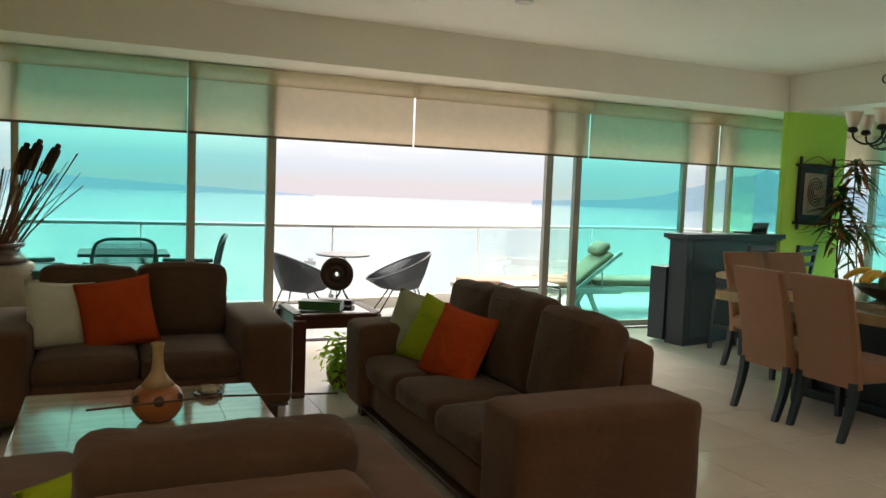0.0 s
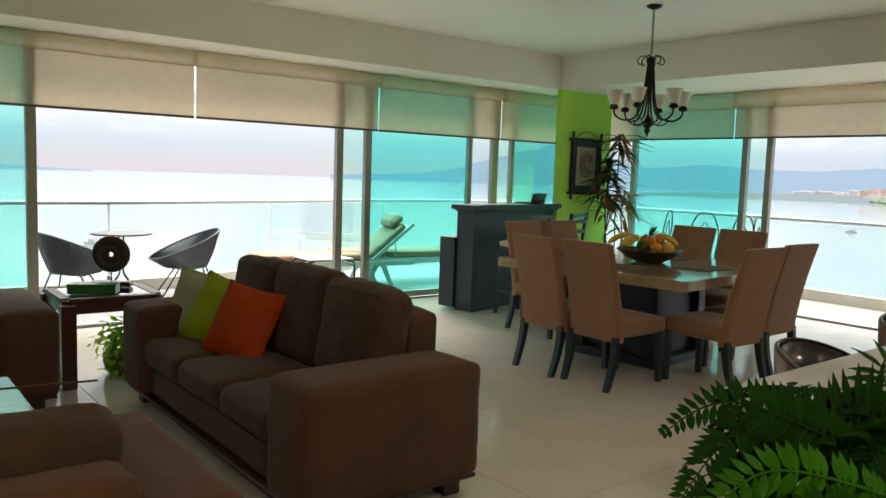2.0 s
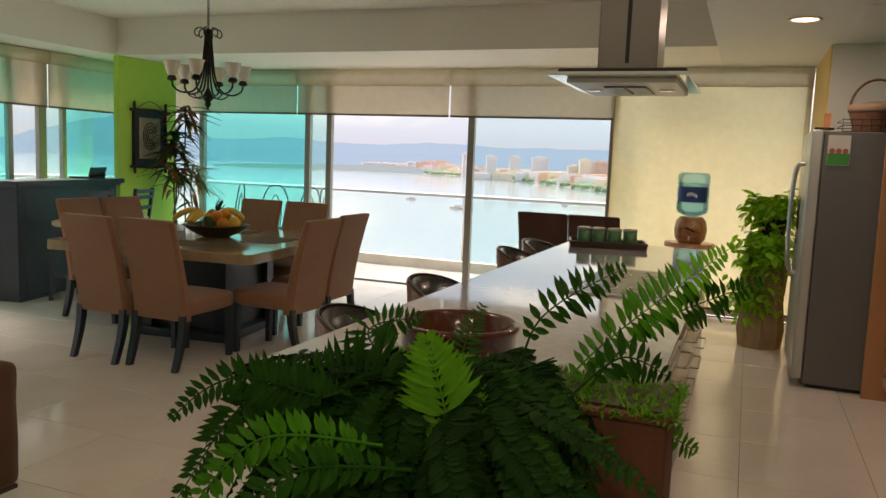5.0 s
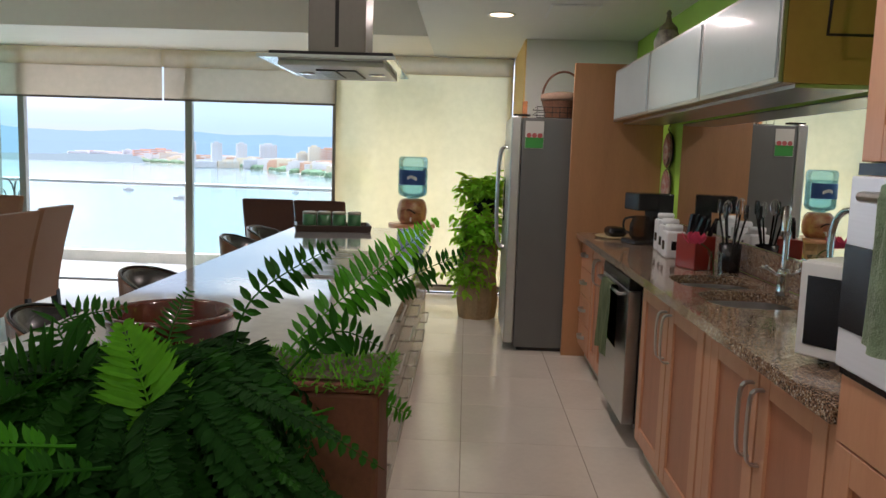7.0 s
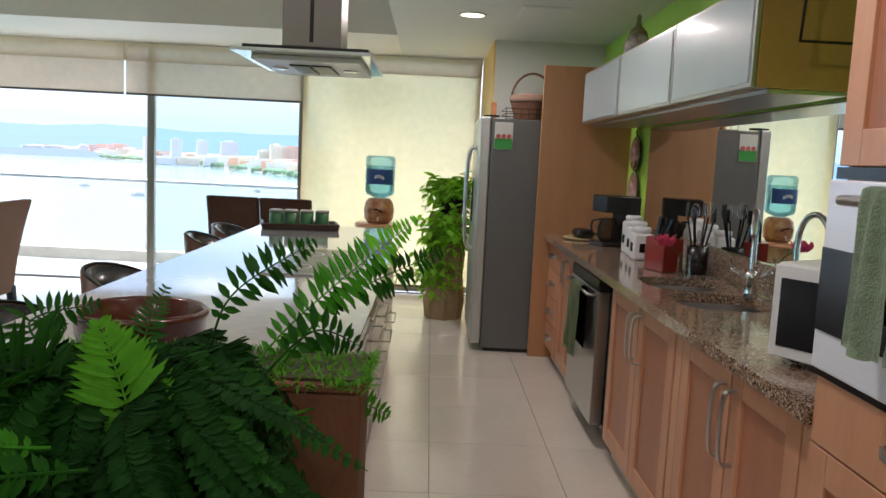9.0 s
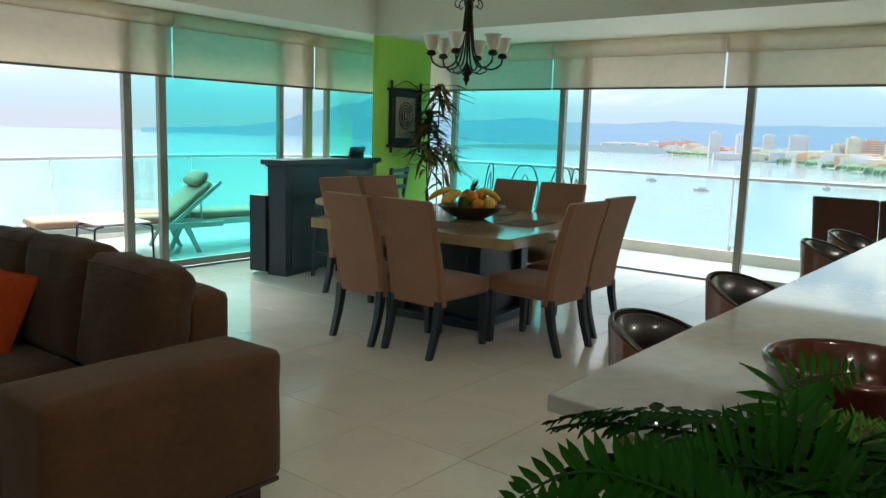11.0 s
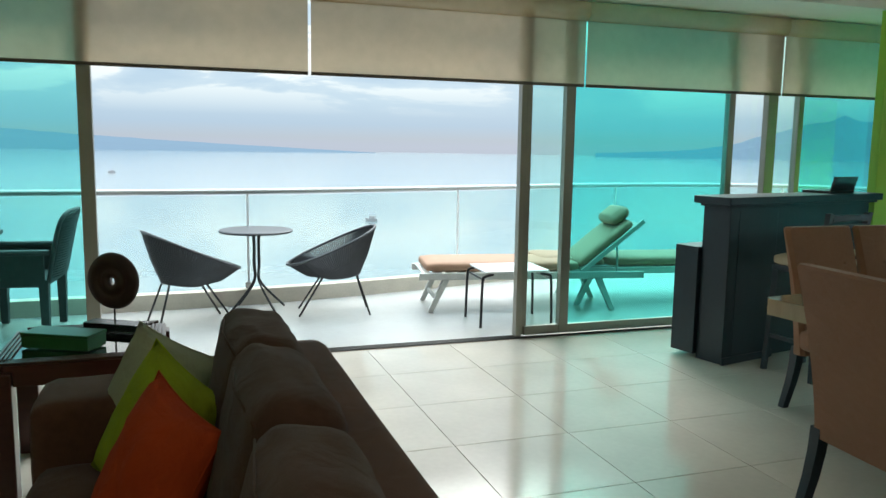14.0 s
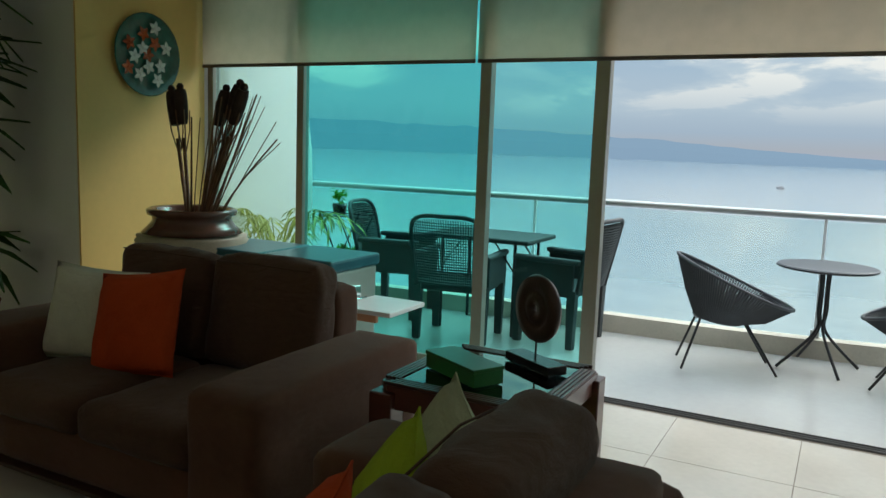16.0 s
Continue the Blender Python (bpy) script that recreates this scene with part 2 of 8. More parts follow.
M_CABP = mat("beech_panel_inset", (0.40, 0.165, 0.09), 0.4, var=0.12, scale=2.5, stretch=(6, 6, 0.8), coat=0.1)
M_PANEL = mat("beech_side_panel", (0.46, 0.235, 0.11), 0.42, var=0.1, scale=2.0, stretch=(5, 5, 0.8))
M_WHITE = mat("white_plastic", (0.72, 0.73, 0.74), 0.35, var=0.03)
M_BLACK = mat("black_plastic", (0.012, 0.012, 0.013), 0.25, var=0.1)
M_QUARTZ = mat("glossy_stone_top", (0.42, 0.43, 0.43), 0.05, var=0.10, scale=22, second=(0.34, 0.35, 0.36), coat=0.5)
M_LEAF = mat("leaf_green", (0.08, 0.26, 0.025), 0.45, var=0.45, scale=5, spec=0.2)
M_LEAFL = mat("leaf_light_green", (0.22, 0.46, 0.04), 0.45, var=0.35, scale=5, spec=0.2)
M_LEAFD = mat("leaf_dark_green", (0.03, 0.085, 0.02), 0.45, var=0.4, scale=5, spec=0.2)
M_LEAFR = mat("leaf_reddish", (0.20, 0.075, 0.04), 0.5, var=0.4, scale=5, spec=0.2)
M_TERRA = mat("terracotta", (0.27, 0.10, 0.045), 0.7, var=0.2, scale=8, bump=0.4)


def translucent(m, amount, gain=1.6):
    """Let light through a thin leaf: its own colour, a little stronger and yellower."""
    nt = m.node_tree
    N, L, b = nt.nodes.new, nt.links.new, nt.nodes["Principled BSDF"]
    tl, mx, up = N("ShaderNodeBsdfTranslucent"), N("ShaderNodeMixShader"), N("ShaderNodeMix")
    up.data_type, up.blend_type = "RGBA", "MULTIPLY"
    up.inputs["Factor"].default_value = 1
    up.inputs[7].default_value = (gain * 1.15, gain, gain * 0.5, 1)
    L(b.inputs["Base Color"].links[0].from_socket, up.inputs[6])
    L(up.outputs[2], tl.inputs[0])
    mx.inputs[0].default_value = amount
    L(b.outputs[0], mx.inputs[1])
    L(tl.outputs[0], mx.inputs[2])
    L(mx.outputs[0], nt.nodes["Material Output"].inputs[0])


for leaf, amount in ((M_LEAF, 0.45), (M_LEAFL, 0.5), (M_LEAFD, 0.3), (M_LEAFR, 0.4)):
    translucent(leaf, amount)
M_SEA = mat("sea_water", (0.20, 0.24, 0.26), 0.10, var=0.10, scale=0.03, stretch=(1, 3, 1), bump=0.5, bscale=0.6)


def granite():
    m = mat("granite_top", (0.30, 0.22, 0.16), 0.12, var=0.2, scale=40, coat=0.4)
    nt = m.node_tree
    N, L = nt.nodes.new, nt.links.new
    tc, v, r = N("ShaderNodeTexCoord"), N("ShaderNodeTexVoronoi"), N("ShaderNodeValToRGB")
    v.inputs["Scale"].default_value = 240
    L(tc.outputs["Object"], v.inputs["Vector"])
    sp = N("ShaderNodeSeparateColor")
    L(v.outputs["Color"], sp.inputs[0])
    L(sp.outputs[0], r.inputs[0])
    e = r.color_ramp.elements
    r.color_ramp.interpolation = "CONSTANT"
    e[0].position, e[0].color = 0.0, (0.05, 0.035, 0.03, 1)
    e[1].position, e[1].color = 0.25, (0.22, 0.13, 0.08, 1)
    e.new(0.58).color = (0.36, 0.26, 0.17, 1)
    e.new(0.88).color = (0.55, 0.48, 0.40, 1)
    L(r.outputs[0], nt.nodes["Principled BSDF"].inputs["Base Color"])
    return m


M_GRANITE = granite()


# ---- helpers for meshes ----
def part(name, bm, material, parent=None, label="", smooth=False):
    me = bpy.data.meshes.new(name)
    bmesh.ops.recalc_face_normals(bm, faces=bm.faces[:])
    bm.to_mesh(me)
    bm.free()
    if smooth:
        me.shade_smooth()
    ob = new(name, me)
    me.materials.append(material)
    if parent:
        ob.parent = parent
    if label:
        ob["label"] = label
    return ob


def thing(name, m, label, category, group=""):
    ob = new(name)
    ob.matrix_world = m
    ob.empty_display_size = 0.1
    return tagged(ob, label, category, group)


def box(bm, x0, x1, y0, y1, z0, z1, bevel=0.0, seg=2):
    r = bmesh.ops.create_cube(bm, size=1)
    vs = r["verts"]
    for v in vs:
        v.co = Vector(((x0 + x1) / 2 + v.co.x * (x1 - x0), (y0 + y1) / 2 + v.co.y * (y1 - y0), (z0 + z1) / 2 + v.co.z * (z1 - z0)))
    if bevel:
        es = {e for v in vs for e in v.link_edges}
        bmesh.ops.bevel(bm, geom=list(es), offset=bevel, segments=seg, profile=0.5, affect="EDGES")
    return bm


def B(x0, x1, y0, y1, z0, z1, bevel=0.0, seg=2):
    return box(bmesh.new(), x0, x1, y0, y1, z0, z1, bevel, seg)


def rings(bm, prof, n=24, cx=0.0, cy=0.0, cap=True):
    """A turned body from (radius, z) pairs."""
    rows = []
    for r, z in prof:
        rows.append([bm.verts.new((cx + r * math.cos(2 * math.pi * k / n), cy + r * math.sin(2 * math.pi * k / n), z)) for k in range(n)])
    for a, b in zip(rows, rows[1:]):
        for k in range(n):
            bm.faces.new((a[k], a[(k + 1) % n], b[(k + 1) % n], b[k]))
    if cap:
        bm.faces.new(rows[0])
        bm.faces.new(rows[-1])
    return bm


def tube(bm, pts, r=0.01, n=8, closed=False, taper=None):
    pts = [Vector(p) for p in pts]
    rows = []
    m = len(pts)
    prev = None
    for i, p in enumerate(pts):
        a = pts[i - 1] if (i or closed) else p
        b = pts[(i + 1) % m] if (i < m - 1 or closed) else p
        d = (b - a).normalized()
        if prev is None:
            side = d.orthogonal().normalized()
        else:
            side = (prev - d * prev.dot(d)).normalized()
        prev = side
        up = d.cross(side)
        rr = r * (taper(i / max(1, m - 1)) if taper else 1)
        rows.append([bm.verts.new(p + (side * math.cos(2 * math.pi * k / n) + up * math.sin(2 * math.pi * k / n)) * rr) for k in range(n)])
    pairs = list(zip(rows, rows[1:])) + ([(rows[-1], rows[0])] if closed else [])
    for a, b in pairs:
        for k in range(n):
            bm.faces.new((a[k], a[(k + 1) % n], b[(k + 1) % n], b[k]))
    if not closed:
        bm.faces.new(rows[0])
        bm.faces.new(rows[-1])
    return bm


def curve(pts, n=12):
    """Catmull-Rom through the points."""
    pts = [Vector(p) for p in pts]
    out = []
    for i in range(len(pts) - 1):
        p0, p1, p2, p3 = pts[max(i - 1, 0)], pts[i], pts[i + 1], pts[min(i + 2, len(pts) - 1)]
        for k in range(n):
            t = k / n
            out.append(0.5 * (2 * p1 + (p2 - p0) * t + (2 * p0 - 5 * p1 + 4 * p2 - p3) * t * t + (3 * p1 - p0 - 3 * p2 + p3) * t ** 3))
    return out + [pts[-1]]


def soft(bm, x0, x1, y0, y1, z0, z1, r=0.05, puff=(0, 0, 0), n=9, wrinkle=0.004, seed=0.0, tilt=None):
    """A rounded, stuffed block: corners rounded by r, faces swollen by puff, surface a little creased."""
    c = Vector(((x0 + x1) / 2, (y0 + y1) / 2, (z0 + z1) / 2))
    h = Vector(((x1 - x0) / 2, (y1 - y0) / 2, (z1 - z0) / 2))
    seen = {}

    def vert(a, b, s, axis):
        q = [0, 0, 0]
        q[axis], q[(axis + 1) % 3], q[(axis + 2) % 3] = s, a, b
        key = tuple(round(v, 4) for v in q)
        if key in seen:
            return seen[key]
        q = Vector([math.copysign(abs(v) ** 0.8, v) for v in q])
        p = Vector((q.x * h.x, q.y * h.y, q.z * h.z))
        rr = min(r, *h) * 0.999
        inner = Vector([max(-(h[i] - rr), min(h[i] - rr, p[i])) for i in range(3)])
        d = p - inner
        if d.length > 1e-9:
            p = inner + d.normalized() * rr
        w = [1 - q[i] ** 2 for i in range(3)]
        p.x += math.copysign(puff[0] * w[1] * w[2], q.x) * abs(q.x)
        p.y += math.copysign(puff[1] * w[0] * w[2], q.y) * abs(q.y)
        p.z += math.copysign(puff[2] * w[0] * w[1], q.z) * abs(q.z)
        nn = noise.noise(Vector((p.x * 7 + seed, p.y * 7, p.z * 7 + seed * 2)))
        n2 = noise.noise(Vector((p.x * 22 + seed, p.y * 22, p.z * 16)))
        p += p.normalized() * (nn * wrinkle * 2 + n2 * wrinkle)
        p += c
        if tilt:
            p = tilt @ p
        seen[key] = bm.verts.new(p)
        return seen[key]

    for axis in range(3):
        for s in (-1, 1):
            g = [[vert(-1 + 2 * i / n, -1 + 2 * j / n, s, axis) for j in range(n + 1)] for i in range(n + 1)]
            for i in range(n):
                for j in range(n):
                    bm.faces.new((g[i][j], g[i + 1][j], g[i + 1][j + 1], g[i][j + 1]))
    return bm


def pillow(bm, s, t, m, seed=0.0, n=14):
    """A square throw pillow with pulled corners, of side s and thickness t, at the pose m."""
    for side in (-1, 1):
        g = []
        for i in range(n + 1):
            row = []
            for j in range(n + 1):
                u, v = -1 + 2 * i / n, -1 + 2 * j / n
                pin = 1 - 0.07 * ((1 - u * u) * abs(v) ** 2 + (1 - v * v) * abs(u) ** 2)
                x, y = u * s / 2 * (1 - 0.07 * (1 - v * v) * abs(u)), v * s / 2 * (1 - 0.07 * (1 - u * u) * abs(v))
                z = side * t / 2 * (max(0, (1 - u * u) * (1 - v * v))) ** 0.45 * pin
                z += 0.006 * noise.noise(Vector((u * 3 + seed, v * 3, side))) * (1 - u * u) * (1 - v * v) * 4
                row.append(bm.verts.new(m @ Vector((x, y, z))))
            g.append(row)
        for i in range(n):
            for j in range(n):
                f = (g[i][j], g[i + 1][j], g[i + 1][j + 1], g[i][j + 1])
                bm.faces.new(f if side > 0 else f[::-1])
    bmesh.ops.remove_doubles(bm, verts=bm.verts[:], dist=0.0005)
    return bm


def xform(bm, m):
    bmesh.ops.transform(bm, matrix=m, verts=bm.verts[:])
    return bm


# ---- room shell ----
ZC, ZS = 2.87, 2.48
YA, XB = 8.08, 10.0
X0, Y0 = -2.6, -0.66


def structure(name, bm, material, label=""):
    ob = part(name, bm, material)
    return tagged(ob, label, "", "", "structure")


def shell():
    structure("ceiling", B(X0, 8.55, 1.13, 7.4, ZC, ZC + 0.1), M_CEIL, "cream white plastered living room ceiling")
    structure("ceiling_soffit_sea", B(X0, XB + 0.2, 7.4, YA + 0.5, ZS, ZC + 0.12), M_CEIL, "cream dropped beam over the sea windows")
    structure("ceiling_soffit_city", B(8.55, XB + 0.4, 1.13, 7.398, ZS, ZC + 0.12), M_CEIL, "cream dropped beam over the city windows")
    structure("ceiling_kitchen", B(X0, XB + 0.4, Y0 - 0.2, 1.128, ZS, ZC + 0.12), M_WALL, "white lowered kitchen ceiling")
    structure("wall_kitchen", B(X0, XB, Y0 - 0.2, Y0, -0.02, ZS), M_GREEN, "lime green wall behind the kitchen counter")
    structure("wall_back", B(X0 - 0.2, X0, Y0 - 0.2, YA + 0.4, -0.02, ZC), M_WALL)
    structure("wall_north", B(X0, 0.118, 7.0, YA + 0.2, -0.02, ZS), M_WALL, "grey white wall beside the big pot")
    structure("wall_yellow", B(0.12, 0.135, 7.0, YA - 0.06, 0, ZS), M_YELLOW, "ochre yellow wall with a painted plate")
    structure("wall_kitchen_end", B(8.54, XB + 0.2, Y0, 0.28, -0.02, ZS), M_WALL, "pale wall behind the fridge")
    structure("wall_kitchen_yellow", B(8.56, XB, 0.28, 0.292, 0, ZS), M_YELLOW, "warm yellow wall beside the blind")
    col = structure("column", B(8.55, 9.47, 7.4, 7.46, -0.02, ZS), M_GREEN, "thin lime green partition in the corner")
    structure("column_face", B(8.552, 9.47, 7.385, 7.4, 0, ZS), M_GREEN, "lime green face of the corner column with a framed picture")


shell()

RAIL_LINE = curve([(-2.5, 9.55, 0), (0, 9.7, 0), (1.7, 9.82, 0), (4.1, 9.92, 0), (6, 10.3, 0), (8, 10.8, 0), (9.5, 10.9, 0), (10.7, 10.45, 0), (11.35, 9.3, 0), (11.55, 7.5, 0), (11.5, 5.5, 0), (11.45, 3, 0), (11.4, 0, 0), (11.4, -2.5, 0)], 8)


def band(bm, line, w0, w1, z0, z1):
    """A wall that follows a line in plan, between the offsets w0 and w1 to its outside."""
    rows = []
    for i, p in enumerate(line):
        d = (line[min(i + 1, len(line) - 1)] - line[max(i - 1, 0)]).normalized()
        n = Vector((-d.y, d.x, 0))
        rows.append([bm.verts.new(p + n * w + Vector((0, 0, z))) for w, z in ((w0, z0), (w1, z0), (w1, z1), (w0, z1))])
    for a, b in zip(rows, rows[1:]):
        for k in range(4):
            bm.faces.new((a[k], a[(k + 1) % 4], b[(k + 1) % 4], b[k]))
    bm.faces.new(rows[0])
    bm.faces.new(rows[-1])
    return bm


def terrace():
    bm = bmesh.new()
    top = [bm.verts.new((p.x, p.y, -0.006)) for p in RAIL_LINE]
    top += [bm.verts.new(v) for v in ((XB + 0.06, -2.5, -0.006), (XB + 0.06, YA + 0.06, -0.006), (-2.5, YA + 0.06, -0.006))]
    f = bm.faces.new(top)
    ex = bmesh.ops.extrude_face_region(bm, geom=[f])
    for v in ex["geom"]:
        if isinstance(v, bmesh.types.BMVert):
            v.co.z -= 0.25
    structure("terrace_floor", bm, M_TERRACE, "pale glossy tiled terrace floor")
    kerb = structure("terrace_kerb", band(bmesh.new(), RAIL_LINE, -0.09, 0.04, -0.26, 0.13), M_KERB, "low beige rendered kerb under the glass railing")
    rail = thing("railing", pose(0, 0, 0), "glass balcony railing with a round grey top rail", "railing")
    rail["kind"] = "structure"
    part("top_rail", tube(bmesh.new(), [p + Vector((0, 0, 1.0)) for p in RAIL_LINE], 0.026, 10), M_RAIL, rail, smooth=True)
    acc, last = 0.0, 0
    for i in range(1, len(RAIL_LINE)):
        acc += (RAIL_LINE[i] - RAIL_LINE[i - 1]).length
        if acc > 2.1 or i == len(RAIL_LINE) - 1:
            seg = [p for p in RAIL_LINE[last:i + 1]]
            a, b = seg[0], seg[-1]
            seg[0] = a + (seg[1] - a).normalized() * 0.008
            seg[-1] = b + (seg[-2] - b).normalized() * 0.008
            part("glass_panel", band(bmesh.new(), seg, -0.006, 0.006, 0.135, 0.965), G_RAIL, rail).visible_shadow = False
            post = part("joint_post", B(-0.009, 0.009, -0.012, 0.012, 0.13, 0.985), M_WHITE, rail)
            post.location = b
            part("clamp", xform(B(-0.03, 0.03, -0.02, 0.02, 0.135, 0.19, 0.006), Matrix.Translation(b + Vector((0, -0.02, 0)))), M_STEEL, rail)
            acc, last = 0.0, i
    # side wall with a rounded top at the far end
    bm = bmesh.new()
    arc = [(YA + 0.2, 0.0), (YA + 0.2, 2.75)] + [(8.3 + 1.35 * math.sin(t * math.pi / 20), 1.05 + 1.7 * math.cos(t * math.pi / 20)) for t in range(1, 11)] + [(9.65, 0.0)]
    a = [bm.verts.new((-0.35, y, z)) for y, z in arc]
    f = bm.faces.new(a)
    ex = bmesh.ops.extrude_face_region(bm, geom=[f])
    for v in ex["geom"]:
        if isinstance(v, bmesh.types.BMVert):
            v.co.x += 0.2
    structure("terrace_side_wall", bm, M_WALL, "white terrace side wall with a rounded top")


terrace()


def windows():
    w = thing("window_1", pose(0, 0, 0), "wide sliding window wall to the sea with tinted panes, one leaf open", "window")
    w["kind"] = "structure"
    zt = ZS
    part("head_frame", B(0.14, XB - 0.06, YA - 0.05, YA + 0.07, zt - 0.05, zt - 0.002, 0.003), M_ALU, w)
    for x, wd, y in ((0.16, 0.05, 0.0), (0.955, 0.055, 0.0), (2.31, 0.07, -0.02), (3.0, 0.08, -0.02), (5.90, 0.045, -0.02), (5.96, 0.05, 0.03), (6.285, 0.075, 0.0), (7.745, 0.055, 0.02), (8.08, 0.035, -0.02), (8.14, 0.09, 0.01), (8.42, 0.05, 0.0)):
        part("mullion", B(x - wd / 2, x + wd / 2, YA + y - 0.03, YA + y + 0.035, 0.02, zt - 0.05, 0.004), M_ALU, w)
    part("bottom_frame", B(0.14, 2.97, YA - 0.02, YA + 0.03, 0.018, 0.085, 0.003), M_ALU, w)
    part("bottom_frame", B(5.96, XB - 0.04, YA - 0.02, YA + 0.03, 0.018, 0.085, 0.003), M_ALU, w)
    for x0, x1, g, y in ((0.19, 0.93, G_PALE, 0.0), (0.98, 2.28, G_TEAL, 0.0), (2.34, 2.97, G_MID, 0.01), (5.98, 6.25, G_PALE, 0.01), (6.32, 7.72, G_TEAL, 0.0), (7.77, 8.06, G_CLEAR, 0.01), (8.18, 8.40, G_PALE, 0.0), (8.45, XB - 0.07, G_TEAL, 0.0)):
        pane = part("pane", B(x0, x1, YA + y, YA + y + 0.008, 0.08, zt - 0.05), g, w)
        pane.visible_shadow = False
    part("track", B(0.14, XB - 0.04, YA - 0.035, YA - 0.028, 0.0, 0.012), M_ALUD, w)
    part("track", B(2.96, 5.94, YA - 0.005, YA + 0.001, 0.0, 0.012), M_ALUD, w)
    part("track", B(2.96, 5.94, YA + 0.030, YA + 0.037, 0.0, 0.012), M_ALUD, w)
    w2 = thing("window_2", pose(0, 0, 0), "wide sliding window wall to the city with tinted panes, one leaf open", "window")
    w2["kind"] = "structure"
    part("head_frame", B(XB - 0.05, XB + 0.07, 0.3, YA, zt - 0.05, zt - 0.002, 0.003), M_ALU, w2)
    for y, wd, x in ((0.33, 0.05, 0.0), (2.15, 0.08, 0.0), (3.725, 0.075, 0.0), (5.52, 0.07, -0.02), (5.84, 0.07, 0.02), (7.40, 0.07, 0.0)):
        part("mullion", B(XB + x - 0.03, XB + x + 0.035, y - wd / 2, y + wd / 2, 0.02, zt - 0.05, 0.004), M_ALU, w2)
    part("bottom_frame", B(XB - 0.02, XB + 0.03, 0.3, 3.68, 0.018, 0.085, 0.003), M_ALU, w2)
    part("bottom_frame", B(XB - 0.02, XB + 0.03, 5.49, YA, 0.018, 0.085, 0.003), M_ALU, w2)
    for y0, y1, g in ((0.36, 2.11, G_CLEAR), (2.19, 3.69, G_AQUA), (5.56, 5.80, G_PALE), (5.88, 7.36, G_TEAL), (7.44, YA - 0.02, G_CLEAR)):
        pane = part("pane", B(XB, XB + 0.008, y0, y1, 0.08, zt - 0.05), g, w2)
        pane.visible_shadow = False
    part("track", B(XB - 0.035, XB - 0.028, 0.3, YA, 0.0, 0.012), M_ALUD, w2)
    part("track", B(XB + 0.03, XB + 0.037, 3.7, 5.5, 0.0, 0.012), M_ALUD, w2)


windows()


def blind(along, a, b, z0, z1, at, label):
    """A roller blind between a and b along x or y, in the plane at."""
    t = thing("roller_blind", pose(0, 0, 0), label, "blind", "roller blinds")

    def bb(lo, hi, off, th, za, zb, bev=0.0):
        return B(lo, hi, at + off, at + off + th, za, zb, bev) if along == "x" else B(at + off, at + off + th, lo, hi, za, zb, bev)
    part("fabric", bb(a, b, 0.0, 0.0025, z0 + 0.01, z1), M_BLINDY if z0 < 1 else M_BLIND, t)
    part("bottom_bar", bb(a, b, -0.004, 0.012, z0 - 0.008, z0 + 0.014, 0.002), M_BAR, t)
    # bulging valance, slightly uneven
    bm = bmesh.new()
    n = max(8, int((b - a) * 10))
    prof = [(0.02, z1 - 0.01), (-0.035, z1 - 0.005), (-0.062, z1 + 0.03), (-0.066, z1 + 0.07), (-0.05, ZS - 0.02), (0.0, ZS - 0.006), (0.02, ZS - 0.006)]
    rows = []
    for i in range(n + 1):
        u = a + (b - a) * i / n
        row = []
        for k, (off, z) in enumerate(prof):
            o = off + (0.006 * noise.noise(Vector((u * 3, k * 0.7, at))) if 0 < k < 6 else 0)
            zz = z + (0.004 * noise.noise(Vector((u * 5, k, 3))) if 0 < k < 5 else 0)
            row.append(bm.verts.new((u, at + o, zz) if along == "x" else (at + o, u, zz)))
        rows.append(row)
    for p, q in zip(rows, rows[1:]):
        for k in range(len(prof) - 1):
            bm.faces.new((p[k], q[k], q[k + 1], p[k + 1]))
    bm.faces.new(rows[0])
    bm.faces.new(rows[-1])
    part("valance", bm, M_VAL, t, smooth=True)
    return t


for a, b in ((0.16, 2.262), (2.278, 4.335), (4.355, 6.345), (6.36, 8.13), (8.145, 9.86)):
    blind("x", a, b, 1.875, 2.345, YA - 0.10, "beige woven roller blind let down a little over the sea windows")
for a, b in ((2.155, 3.955), (3.975, 5.925), (5.94, 7.98)):
    blind("y", a, b, 1.955, 2.30, XB - 0.10, "beige woven roller blind let down a little over the city windows")
blind("y", 0.31, 2.14, 0.09, 2.30, XB - 0.10, "pale yellow roller blind let down to the floor")


